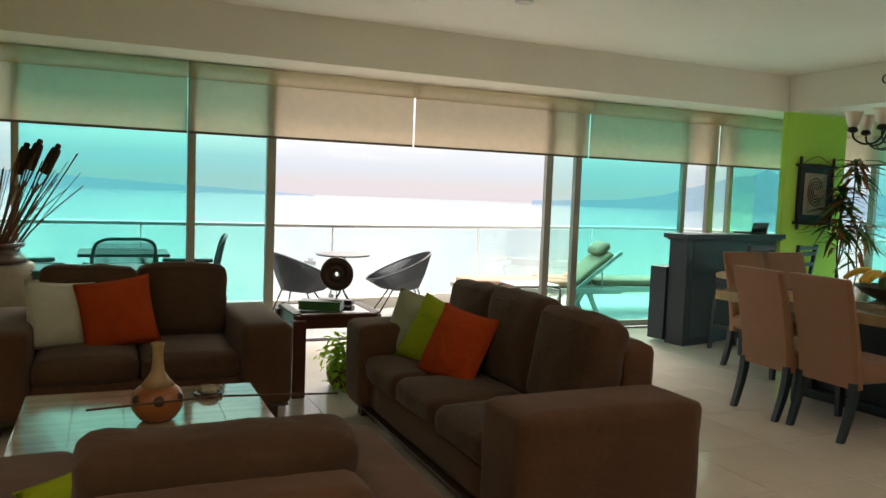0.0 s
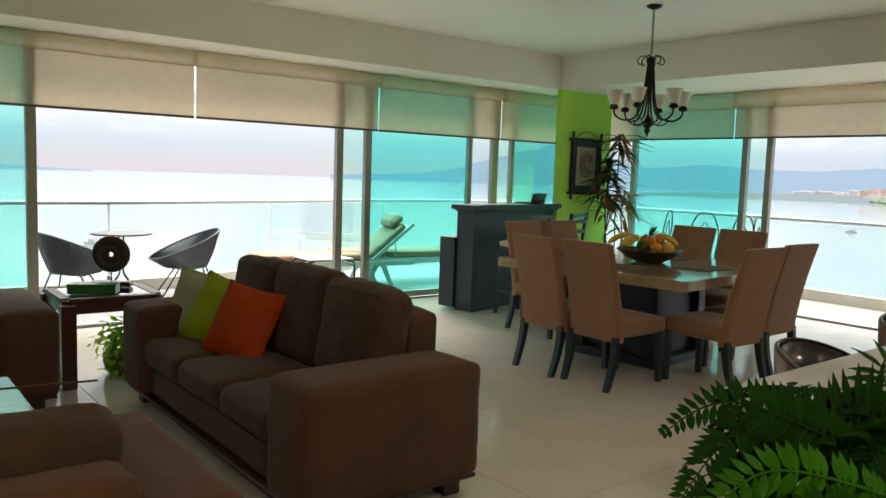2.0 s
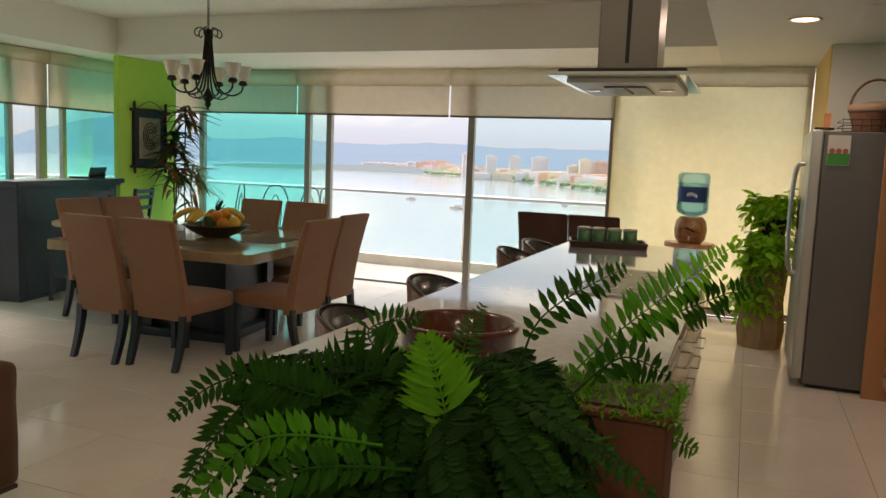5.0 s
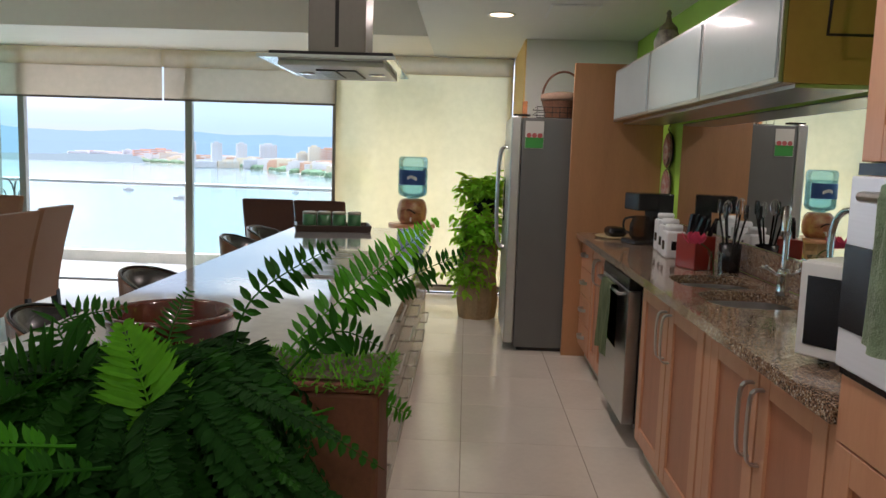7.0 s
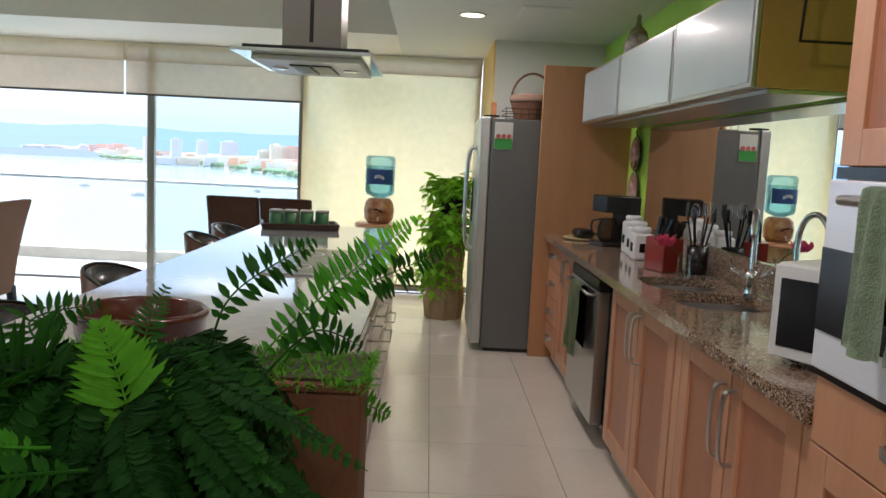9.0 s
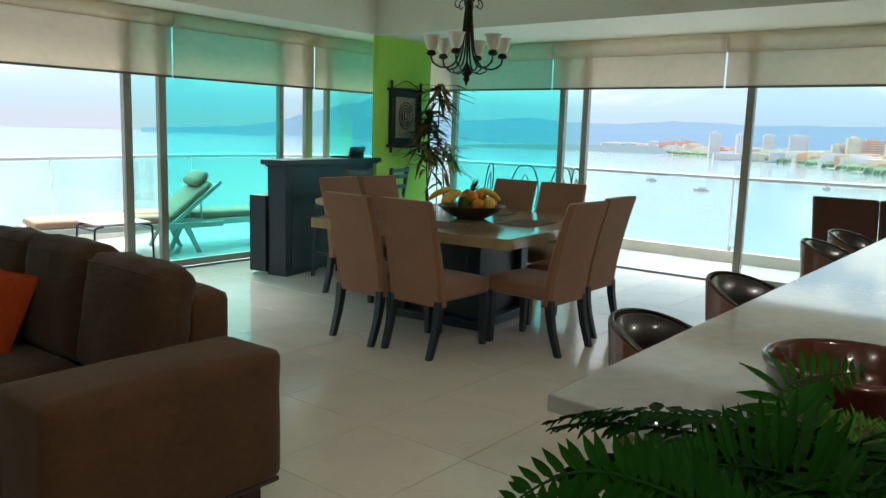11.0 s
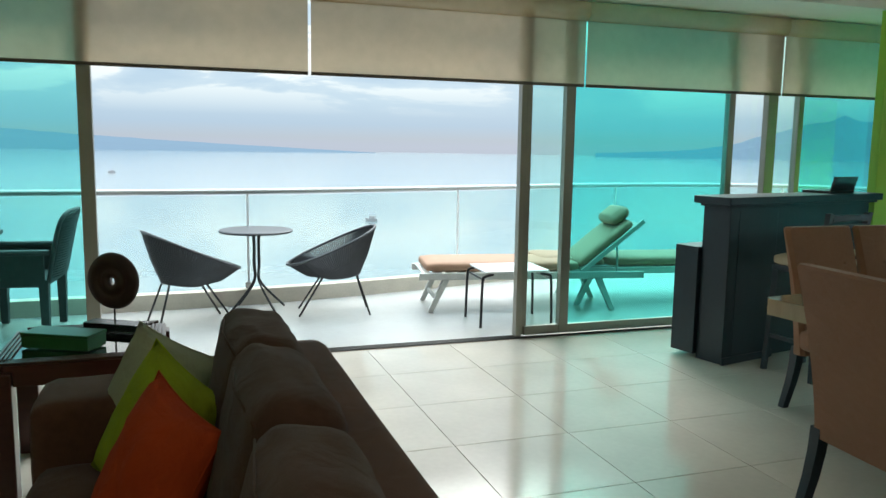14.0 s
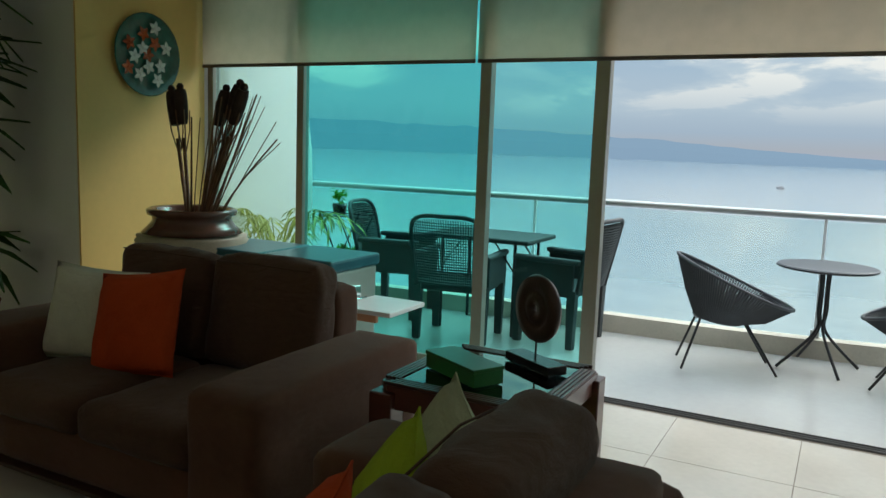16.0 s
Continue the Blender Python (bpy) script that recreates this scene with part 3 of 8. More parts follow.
# ---- sea, land and town ----
def outdoors():
    ZSEA = -45.0
    bm = bmesh.new()
    ring = [80, 200, 500, 1200, 2500, 4950]
    rows = []
    for r in ring:
        rows.append([bm.verts.new((r * math.cos(a * math.pi / 48), r * math.sin(a * math.pi / 48), ZSEA)) for a in range(96)])
    c = bm.verts.new((0, 0, ZSEA))
    for k in range(96):
        bm.faces.new((c, rows[0][k], rows[0][(k + 1) % 96]))
    for a, b in zip(rows, rows[1:]):
        for k in range(96):
            bm.faces.new((a[k], b[k], b[(k + 1) % 96], a[(k + 1) % 96]))
    structure("water", bm, M_SEA, "calm pale grey blue sea")

    def haze(name, col, s):
        return glow(name, col, s)

    def ridge(name, pts, dist, z0, seed, material, label):
        """A far mountain range: bearing in degrees from +x, height in metres."""
        bm = bmesh.new()
        rows = []
        n = 90
        a0, a1 = pts[0][0], pts[-1][0]
        for i in range(n + 1):
            a = a0 + (a1 - a0) * i / n
            k = max(j for j in range(len(pts)) if pts[j][0] <= a + 1e-6) if i < n else len(pts) - 2
            k = min(k, len(pts) - 2)
            u = (a - pts[k][0]) / (pts[k + 1][0] - pts[k][0])
            h = pts[k][1] * (1 - u) + pts[k + 1][1] * u
            h *= 1 + 0.10 * noise.noise(Vector((a * 0.9, seed, 0))) + 0.05 * noise.noise(Vector((a * 3.1, seed, 4)))
            ar = radians(a)
            d = Vector((math.cos(ar), math.sin(ar), 0))
            rows.append([bm.verts.new(d * dist + Vector((0, 0, z0 - 2))), bm.verts.new(d * (dist + 90) + Vector((0, 0, z0 + h * 0.55))),
                         bm.verts.new(d * (dist + 200) + Vector((0, 0, z0 + h))), bm.verts.new(d * (dist + 420) + Vector((0, 0, z0 - 2)))])
        for a, b in zip(rows, rows[1:]):
            for k in range(3):
                bm.faces.new((a[k], b[k], b[k + 1], a[k + 1]))
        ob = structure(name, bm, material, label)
    # Ridges glow flat blue grey: the distance haze is put into their colour.
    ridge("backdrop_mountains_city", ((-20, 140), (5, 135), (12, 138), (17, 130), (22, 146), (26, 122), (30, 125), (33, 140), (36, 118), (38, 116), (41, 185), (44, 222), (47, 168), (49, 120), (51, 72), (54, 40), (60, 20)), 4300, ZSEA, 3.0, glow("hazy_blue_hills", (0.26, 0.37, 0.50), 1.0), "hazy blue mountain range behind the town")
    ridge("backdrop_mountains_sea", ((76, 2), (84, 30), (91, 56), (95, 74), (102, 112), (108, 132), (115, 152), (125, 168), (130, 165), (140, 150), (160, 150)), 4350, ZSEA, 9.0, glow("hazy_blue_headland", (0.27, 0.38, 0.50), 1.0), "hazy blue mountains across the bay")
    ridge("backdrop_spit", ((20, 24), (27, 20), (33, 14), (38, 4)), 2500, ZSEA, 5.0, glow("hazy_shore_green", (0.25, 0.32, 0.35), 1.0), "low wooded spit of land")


outdoors()


# ---- town across the bay ----
def town():
    rnd = random.Random(5)
    Z = -44.0

    def at(deg, r):
        return Vector((r * math.cos(radians(deg)), r * math.sin(radians(deg)), 0))
    m_land = mat("shore_land", (0.34, 0.33, 0.27), 0.95, var=0.25, scale=0.01, spec=0.0)
    # Distance haze is worked into these town colours: paler and closer in tone.
    m_wht = mat("pale_render", (0.44, 0.42, 0.43), 0.8, var=0.06, scale=0.02, spec=0.0)
    m_crm = mat("cream_render", (0.46, 0.39, 0.30), 0.8, var=0.06, scale=0.02, spec=0.0)
    m_org = mat("orange_render", (0.42, 0.25, 0.18), 0.8, var=0.1, scale=0.02, spec=0.0)
    m_gl = mat("far_window_band", (0.40, 0.45, 0.52), 0.6, var=0.1, scale=0.02, spec=0.1)
    m_tree = mat("far_trees", (0.14, 0.20, 0.13), 0.95, var=0.4, scale=0.03, spec=0.0)
    coast = [(2, 900), (6, 1150), (9, 1400), (12, 1650), (15, 1950), (18, 2150), (20, 2350), (22.5, 2500), (24.5, 2750), (27, 3050), (29, 3400)]
    bm = bmesh.new()
    a = [bm.verts.new(at(d, r + 25 * math.sin(d * 5)) + Vector((0, 0, Z))) for d, r in coast]
    b = [bm.verts.new(at(d, 4290) + Vector((0, 0, Z))) for d, r in coast]
    lo = [bm.verts.new(v.co - Vector((0, 0, 2))) for v in a]
    for i in range(len(a) - 1):
        bm.faces.new((a[i], a[i + 1], b[i + 1], b[i]))
        bm.faces.new((lo[i], lo[i + 1], a[i + 1], a[i]))
    tagged(part("shore", bm, m_land), "flat green shore across the bay", "", "", "structure")

    def tower(deg, r, w, d, h, floors, m_body, label, name="apartment_tower", m_in=None):
        p = at(deg, r)
        t = thing(name, Matrix.Translation(p + Vector((0, 0, Z))) @ pose(0, 0, 0, 0, 0, deg + 8), label, "building", "far buildings")
        part("wall", B(-d / 2, d / 2, -w / 2, w / 2, 0, h), m_in or m_gl, t)
        bm = bmesh.new()
        for k in range(floors):
            z = h * (k + 0.45) / floors
            box(bm, -d / 2 - 1.2, d / 2 + 1.2, -w / 2 - 1.2, w / 2 + 1.2, z, z + h / floors * 0.52)
        for y in (-w / 2, -w * 0.17, w * 0.17, w / 2):
            box(bm, -d / 2 - 1.6, -d / 2 + 1.6, y - 0.9, y + 0.9, 0, h)
        tagged(part("balcony_bands", bm, m_body, t), kind="stuff")
        part("roof", B(-d / 4, d / 4, -w / 4, w / 4, h, h + 4), m_body, t)
        return t
    for deg, w, h in ((19.75, 26, 66), (18.0, 24, 62), (16.3, 24, 62), (14.45, 42, 62)):
        tower(deg, 2280 if deg > 19 else 2120, w, 20, h, 18, m_wht, "white many-storey apartment tower across the bay")
    tower(12.0, 1830, 26, 22, 44, 10, m_crm, "cream stepped apartment block across the bay")
    tower(11.2, 1800, 24, 22, 58, 13, m_crm, "tall cream apartment block across the bay")
    tower(10.1, 1850, 50, 24, 54, 11, m_org, "pinkish apartment block across the bay")
    tower(8.3, 1700, 60, 24, 50, 10, m_crm, "broad cream hotel across the bay", "hotel")
    tower(4.6, 420, 32, 26, 82, 0, m_wht, "near tower seen as a shadow through the blind", m_in=m_wht)
    for deg, w, h, m in ((25.6, 60, 26, m_wht), (26.6, 90, 24, m_wht), (23.8, 30, 34, m_wht), (22.6, 80, 36, m_org), (21.7, 60, 40, m_org), (21.0, 70, 30, m_crm)):
        tower(deg, 2900 - (26 - deg) * 70, w, 24, h, 7, m, "low hotel block across the bay", "hotel")
    for deg, w, h, m in ((13.3, 60, 22, m_wht), (12.8, 40, 26, m_wht), (15.3, 60, 22, m_wht), (17.2, 50, 18, m_crm), (18.9, 60, 16, m_wht)):
        tower(deg, 2000, w, 20, h, 5, m, "low white beachside building across the bay", "hotel")
    # small houses
    for name, m, n in (("houses_white", m_wht, 420), ("houses_cream", m_crm, 200), ("houses_orange", m_org, 240)):
        bm = bmesh.new()
        for _ in range(n):
            deg = rnd.uniform(8, 26.5)
            base = np.interp(deg, [c[0] for c in coast], [c[1] for c in coast])
            p = at(deg, base + 60 + abs(rnd.gauss(0, 260)))
            s, hh = rnd.uniform(8, 24), rnd.uniform(8, 28)
            box(bm, p.x - s / 2, p.x + s / 2, p.y - s, p.y + s, Z, Z + hh)
        tagged(part(name, bm, m), "small far houses of the town", "building", "", "stuff")
    bm = bmesh.new()
    for _ in range(420):
        deg = rnd.uniform(5, 28)
        base = np.interp(deg, [c[0] for c in coast], [c[1] for c in coast])
        p = at(deg, base + 14 + abs(rnd.gauss(0, 150)))
        r = rnd.uniform(6, 14)
        v = bmesh.ops.create_icosphere(bm, subdivisions=1, radius=1)["verts"]
        for q in v:
            q.co = Vector((p.x + q.co.x * r, p.y + q.co.y * r * 1.6, Z + 3 + q.co.z * r * 0.8 + 1.5 * noise.noise(q.co * 3 + p)))
    tagged(part("far_trees", bm, m_tree), "dark green trees along the shore", "trees", "", "stuff")

    def boat(deg, r, l, label):
        p = at(deg, r)
        t = thing("boat", Matrix.Translation(p + Vector((0, 0, -45))) @ pose(0, 0, 0, 0, 0, deg + 75), label, "boat", "boats")
        bm = bmesh.new()
        n = 9
        rows = []
        for i in range(n):
            u = -1 + 2 * i / (n - 1)
            w = 0.19 * l * (1 - max(0, u) ** 2.4) * 0.85 + 0.02
            rows.append([bm.verts.new((u * l / 2, -w, 1.4 + 0.5 * max(0, u))), bm.verts.new((u * l / 2 * 0.92, -w * 0.6, 0)), bm.verts.new((u * l / 2 * 0.92, w * 0.6, 0)), bm.verts.new((u * l / 2, w, 1.4 + 0.5 * max(0, u)))])
        for a, b in zip(rows, rows[1:]):
            for k in range(4):
                bm.faces.new((a[k], b[k], b[(k + 1) % 4], a[(k + 1) % 4]))
        bm.faces.new(rows[0])
        bm.faces.new(rows[-1])
        part("hull", bm, m_wht, t)
        part("cabin", B(-l * 0.28, l * 0.15, -l * 0.1, l * 0.1, 1.4, 3.1, 0.2), m_wht, t)
        part("canopy", B(-l * 0.4, l * 0.2, -l * 0.13, l * 0.13, 4.3, 4.5, 0.05), m_gl, t)
        for x in (-l * 0.36, l * 0.16):
            for y in (-l * 0.11, l * 0.11):
                part("post", B(x - 0.08, x + 0.08, y - 0.08, y + 0.08, 1.4, 4.3), m_wht, t)
    boat(20.4, 760, 15, "white two-deck tour boat on the water")
    boat(23.8, 900, 12, "white tour boat on the water")
    boat(94.0, 1250, 12, "small dark ship far out on the water")
    boat(76.0, 480, 8, "small white launch near the terrace")
    boat(9.5, 620, 6, "small white boat on the water")
    boat(12.5, 900, 9, "small white boat on the water")


town()


# ---- living room ----
def pillow_thing(label, m, s, material, seed):
    t = thing("throw_pillow", m, label, "pillow", "throw pillows")
    part("cover", pillow(bmesh.new(), s, 0.17, Matrix.Identity(4), seed), material, t, smooth=True)
    e = s / 2 * 0.99
    pts = []
    for k in range(40):
        u = k / 10 % 4
        sd, f = int(u), u - int(u)
        a = -1 + 2 * f
        q = 1 - 0.07 * (1 - a * a)
        pts.append({0: (a * e, -e * q, 0), 1: (e * q, a * e, 0), 2: (-a * e, e * q, 0), 3: (-e * q, -a * e, 0)}[sd])
    part("seam", tube(bmesh.new(), pts, 0.003, 5, closed=True), material, t, smooth=True)
    return t


def seat_sofa(name, m, width, depth, label, seats, arm_w=0.34, arm_h=0.615, back_h=0.79, cush_h=0.90, seed=1.0):
    """Faces -y, its back along +y; the origin is the middle of the front at floor level."""
    t = thing(name, m, label, "sofa")
    w = width / 2
    iw = w - arm_w
    part("base", soft(bmesh.new(), -iw - 0.02, iw + 0.02, 0.06, depth - 0.04, 0.10, 0.30, 0.03, n=6), M_SOFA, t, smooth=True)
    for s in (-1, 1):
        x0, x1 = (s * iw, s * w) if s > 0 else (s * w, s * iw)
        part("armrest", soft(bmesh.new(), x0, x1, 0.0, depth - 0.02, 0.10, arm_h, 0.045, (0.006, 0.006, 0.01), n=14, wrinkle=0.002, seed=seed + s), M_SOFA, t, smooth=True)
    part("back_frame", soft(bmesh.new(), -iw + 0.01, iw - 0.01, depth - 0.19, depth, 0.12, back_h, 0.045, (0, 0.008, 0.006), n=12, wrinkle=0.003, seed=seed), M_SOFA, t, smooth=True)
    cw = 2 * iw / seats
    for k in range(seats):
        x0 = -iw + cw * k
        part("seat_cushion", soft(bmesh.new(), x0 + 0.005, x0 + cw - 0.005, 0.02, depth - 0.34, 0.28, 0.435, 0.055, (0, 0.012, 0.018), n=12, seed=seed + k * 3), M_SOFAC, t, smooth=True)
        tilt = Matrix.Translation((0, depth - 0.28, 0.42)) @ pose(0, 0, 0, -9, 0, (k % 2) * 1.2 - 0.5) @ Matrix.Translation((0, -depth + 0.28, -0.42))
        part("back_cushion", soft(bmesh.new(), x0 + 0.004, x0 + cw - 0.004, depth - 0.405, depth - 0.21, 0.42, cush_h + 0.012 * (k % 2), 0.06, (0.006, 0.03, 0.012), n=14, wrinkle=0.007, seed=seed + k * 5 + 9, tilt=tilt), M_SOFAC, t, smooth=True)
        part("seam", tube(bmesh.new(), [tilt @ Vector(q) for q in ((x0 + 0.03, depth - 0.400, 0.86), (x0 + cw / 2, depth - 0.422, 0.865), (x0 + cw - 0.03, depth - 0.400, 0.86))], 0.003, 5), M_SOFAC, t, smooth=True)
    for sx in (-w + 0.12, w - 0.12):
        for y in (0.12, depth - 0.12):
            part("leg", B(sx - 0.045, sx + 0.045, y - 0.045, y + 0.045, 0, 0.115, 0.004), M_DARKW, t)
    part("plinth_trim", B(-w + 0.02, w - 0.02, 0.03, depth - 0.03, 0.085, 0.104, 0.004), M_DARKW, t)
    return t


seat_sofa("sofa", pose(3.06, 4.60, 0, 0, 0, -90), 2.32, 0.91, "long brown cloth three-seat sofa with loose back cushions", 3)
seat_sofa("loveseat", pose(1.82, 5.64, 0), 1.76, 1.04, "brown cloth two-seat sofa standing before the sea windows", 2, arm_w=0.31, arm_h=0.60, cush_h=0.88, seed=4.0)
seat_sofa("armchair", pose(1.91, 3.62, 0, 0, 0, 180), 1.24, 0.92, "wide brown cloth armchair with its back to the entrance", 1, arm_w=0.27, arm_h=0.60, back_h=0.72, cush_h=0.82, seed=7.0)

pillow_thing("sage green cotton throw pillow on the long sofa", pose(3.43, 5.42, 0.59, 66, 10, -50), 0.44, M_SAGE, 1)
pillow_thing("lime green cotton throw pillow on the long sofa", pose(3.44, 5.14, 0.59, 66, 14, -62), 0.43, M_LIME, 2)
pillow_thing("orange red cotton throw pillow on the long sofa", pose(3.43, 4.83, 0.59, 64, 6, -70), 0.44, M_ORANGE, 3)
pillow_thing("cream cotton throw pillow on the loveseat", pose(1.39, 6.10, 0.62, 72, 5, 24), 0.42, M_WHITEC, 4)
pillow_thing("orange red cotton throw pillow on the loveseat", pose(1.70, 6.06, 0.63, 70, -8, 6), 0.44, M_ORANGE, 5)
pillow_thing("lime green throw pillow on the armchair", pose(1.66, 3.13, 0.56, 74, 24, 168), 0.36, M_LIME, 6)


def coffee_table():
    t = thing("coffee_table", pose(1.81, 4.45, 0), "large low square coffee table with a glossy limed wood top", "table")
    part("tabletop", B(-0.52, 0.52, -0.54, 0.54, 0.375, 0.42, 0.006), M_COFFEE, t)
    for k in range(5):
        part("top_board", B(-0.51 + k * 0.205, -0.51 + k * 0.205 + 0.2, -0.53, 0.53, 0.4202, 0.4225, 0.001), M_COFFEE, t)
    for x in (-0.44, 0.44):
        for y in (-0.46, 0.46):
            part("leg", B(x - 0.045, x + 0.045, y - 0.045, y + 0.045, 0, 0.375, 0.004), M_DARKW, t)
    part("apron", B(-0.45, 0.45, -0.47, 0.47, 0.30, 0.374, 0.004), M_DARKW, t)
    v = thing("vase", pose(1.84, 4.43, 0.4226), "orange brown long-necked pottery vase with dark bosses", "vase")
    m_v = mat("amber_pottery", (0.38, 0.13, 0.03), 0.3, var=0.3, scale=9, second=(0.20, 0.06, 0.02), coat=0.3)
    m_v2 = mat("tan_pottery", (0.36, 0.24, 0.12), 0.4, var=0.2, scale=12)
    part("body", rings(bmesh.new(), [(0.045, 0), (0.075, 0.015), (0.103, 0.055), (0.110, 0.09), (0.098, 0.13), (0.070, 0.155)], 32), m_v, v, smooth=True)
    part("neck", rings(bmesh.new(), [(0.0705, 0.1552), (0.045, 0.185), (0.028, 0.215), (0.022, 0.26), (0.022, 0.315), (0.029, 0.335), (0.027, 0.338), (0.018, 0.31)], 28), m_v2, v, smooth=True)
    for a in (-150, -90, -30, 30, 90, 150):
        b = xform(rings(bmesh.new(), [(0.024, 0), (0.022, 0.006), (0.010, 0.012)], 14), pose(0, 0, 0.105) @ pose(0, 0, 0, 0, 0, a) @ Matrix.Translation((0.100, 0, 0)) @ pose(0, 0, 0, 0, 82, 0))
        part("boss", b, M_DARKW, v, smooth=True)
    s = thing("ashtray", pose(2.09, 4.78, 0.4226), "round dark dish holding a small carved stone turtle", "ornament")
    part("dish", rings(bmesh.new(), [(0.06, 0), (0.068, 0.006), (0.070, 0.016), (0.062, 0.016), (0.055, 0.008)], 28), M_BLACK, s, smooth=True)
    bm = soft(bmesh.new(), -0.042, 0.042, -0.03, 0.03, 0.0085, 0.045, 0.02, (0, 0, 0.006), n=7, wrinkle=0.003)
    part("stone", bm, mat("pale_stone", (0.42, 0.36, 0.28), 0.7, var=0.2, scale=30), s, smooth=True)
    r = thing("remote_control", pose(2.28, 4.19, 0.4226, 0, 0, -68), "black remote control with rows of small keys", "remote control")
    part("case", B(-0.022, 0.022, -0.10, 0.10, 0, 0.018, 0.005), M_BLACK, r)
    for i in range(9):
        for j in range(3):
            part("key", B(-0.014 + j * 0.010, -0.007 + j * 0.010, -0.085 + i * 0.019, -0.074 + i * 0.019, 0.0182, 0.0205), M_WHITE if i % 3 == 0 else M_STEEL, r)


coffee_table()


def leaf_verts(bm, m, l, w, bend=0.25):
    """One pointed leaf along +x of the pose m: a folded strip of 6 faces."""
    pts = []
    for u, k in ((0, 0.12), (0.3, 0.9), (0.62, 0.85), (1, 0.02)):
        z = -bend * l * u * u
        pts.append([bm.verts.new(m @ Vector((u * l, s * w / 2 * k, z + (abs(s) * 0.12 * w)))) for s in (-1, 0, 1)])
    for a, b in zip(pts, pts[1:]):
        bm.faces.new((a[0], b[0], b[1], a[1]))
        bm.faces.new((a[1], b[1], b[2], a[2]))


def leafy(t, name, material, centre, spread, n, l, w, seed, droop=0.3, up=0.4, label=""):
    rnd = random.Random(seed)
    bm = bmesh.new()
    for _ in range(n):
        p = Vector([rnd.gauss(0, 0.42) * s for s in spread]) + Vector(centre)
        d = p - Vector(centre)
        az = math.degrees(math.atan2(d.y, d.x)) + rnd.uniform(-60, 60)
        s = rnd.uniform(0.6, 1.2)
        leaf_verts(bm, pose(p.x, p.y, p.z, rnd.uniform(-30, 30), rnd.uniform(-50, 50) + 20 * droop, az), l * s, w * s, rnd.uniform(0.1, 0.5))
    return part(name, bm, material, t, label)


def end_table():
    m_w = mat("reddish_dark_wood", (0.075, 0.022, 0.014), 0.3, var=0.25, scale=3, stretch=(1, 1, 10), coat=0.3)
    t = thing("end_table", pose(3.13, 6.44, 0), "square dark wood end table with slatted border and glass centre", "table")
    a = 0.285
    for sx in (-1, 1):
        for sy in (-1, 1):
            part("leg", B(sx * a - 0.045, sx * a + 0.045, sy * a - 0.045, sy * a + 0.045, 0, 0.535, 0.006), m_w, t)
    for s in (-1, 1):
        part("apron", B(-a + 0.046, a - 0.046, s * a - 0.02, s * a + 0.02, 0.475, 0.54, 0.003), m_w, t)
        part("apron", B(s * a - 0.02, s * a + 0.02, -a + 0.046, a - 0.046, 0.475, 0.54, 0.003), m_w, t)
    bm, c, ins = bmesh.new(), 0.05, a - 0.04
    rim = [(-a - 0.03 + c, -a - 0.03), (a + 0.03 - c, -a - 0.03), (a + 0.03, -a - 0.03 + c), (a + 0.03, a + 0.03 - c), (a + 0.03 - c, a + 0.03), (-a - 0.03 + c, a + 0.03), (-a - 0.03, a + 0.03 - c), (-a - 0.03, -a - 0.03 + c)]
    hole = [(-ins, -ins), (ins, -ins), (ins, -ins), (ins, ins), (ins, ins), (-ins, ins), (-ins, ins), (-ins, -ins)]
    rows = [[bm.verts.new((x, y, z)) for x, y in loop] for loop, z in ((hole, 0.5402), (rim, 0.5402), (rim, 0.562), (hole, 0.562))]
    for p, q in list(zip(rows, rows[1:])) + [(rows[-1], rows[0])]:
        for k in range(8):
            bm.faces.new((p[k], p[(k + 1) % 8], q[(k + 1) % 8], q[k]))
    bmesh.ops.remove_doubles(bm, verts=bm.verts[:], dist=1e-5)
    part("top_frame", bm, m_w, t)
    for s in (-1, 1):
        for k in range(4):
            o = s * (a + 0.022 - k * 0.016)
            part("slat", B(-a + 0.004 + k * 0.012, a - 0.004 - k * 0.012, o - 0.0055, o + 0.0055, 0.5625, 0.575, 0.002), M_DARKW, t)
            part("slat", B(o - 0.0055, o + 0.0055, -a + 0.036, a - 0.036, 0.5625, 0.574, 0.002), M_DARKW, t)
    m_g = tinted("table_glass", (0.62, 0.80, 0.78), 2.2)
    part("glass_top", B(-a + 0.038, a - 0.038, -a + 0.038, a - 0.038, 0.5625, 0.570, 0.001), m_g, t)
    b = thing("green_box", pose(3.05, 6.35, 0.5755, 0, 0, -28), "green wooden box lying on the end table", "box")
    m_gr = mat("green_lacquer", (0.025, 0.13, 0.035), 0.3, var=0.2, scale=6)
    part("body", B(-0.15, 0.15, -0.065, 0.065, 0, 0.05, 0.003), m_gr, b)
    part("lid", B(-0.153, 0.153, -0.068, 0.068, 0.0502, 0.064, 0.003), m_gr, b)
    s = thing("disc_sculpture", pose(3.23, 6.60, 0.5755, 0, 0, -32), "dark carved wooden disc ornament on a black base", "sculpture")
    part("base", B(-0.135, 0.135, -0.045, 0.045, 0, 0.035, 0.003), M_BLACK, s)
    part("rod", tube(bmesh.new(), [(0, 0, 0.034), (0, 0, 0.10)], 0.004), M_BLACK, s)
    m_d = mat("carved_dark_wood", (0.032, 0.014, 0.010), 0.4, var=0.4, scale=14, bump=0.4, bscale=90)
    bm = bmesh.new()
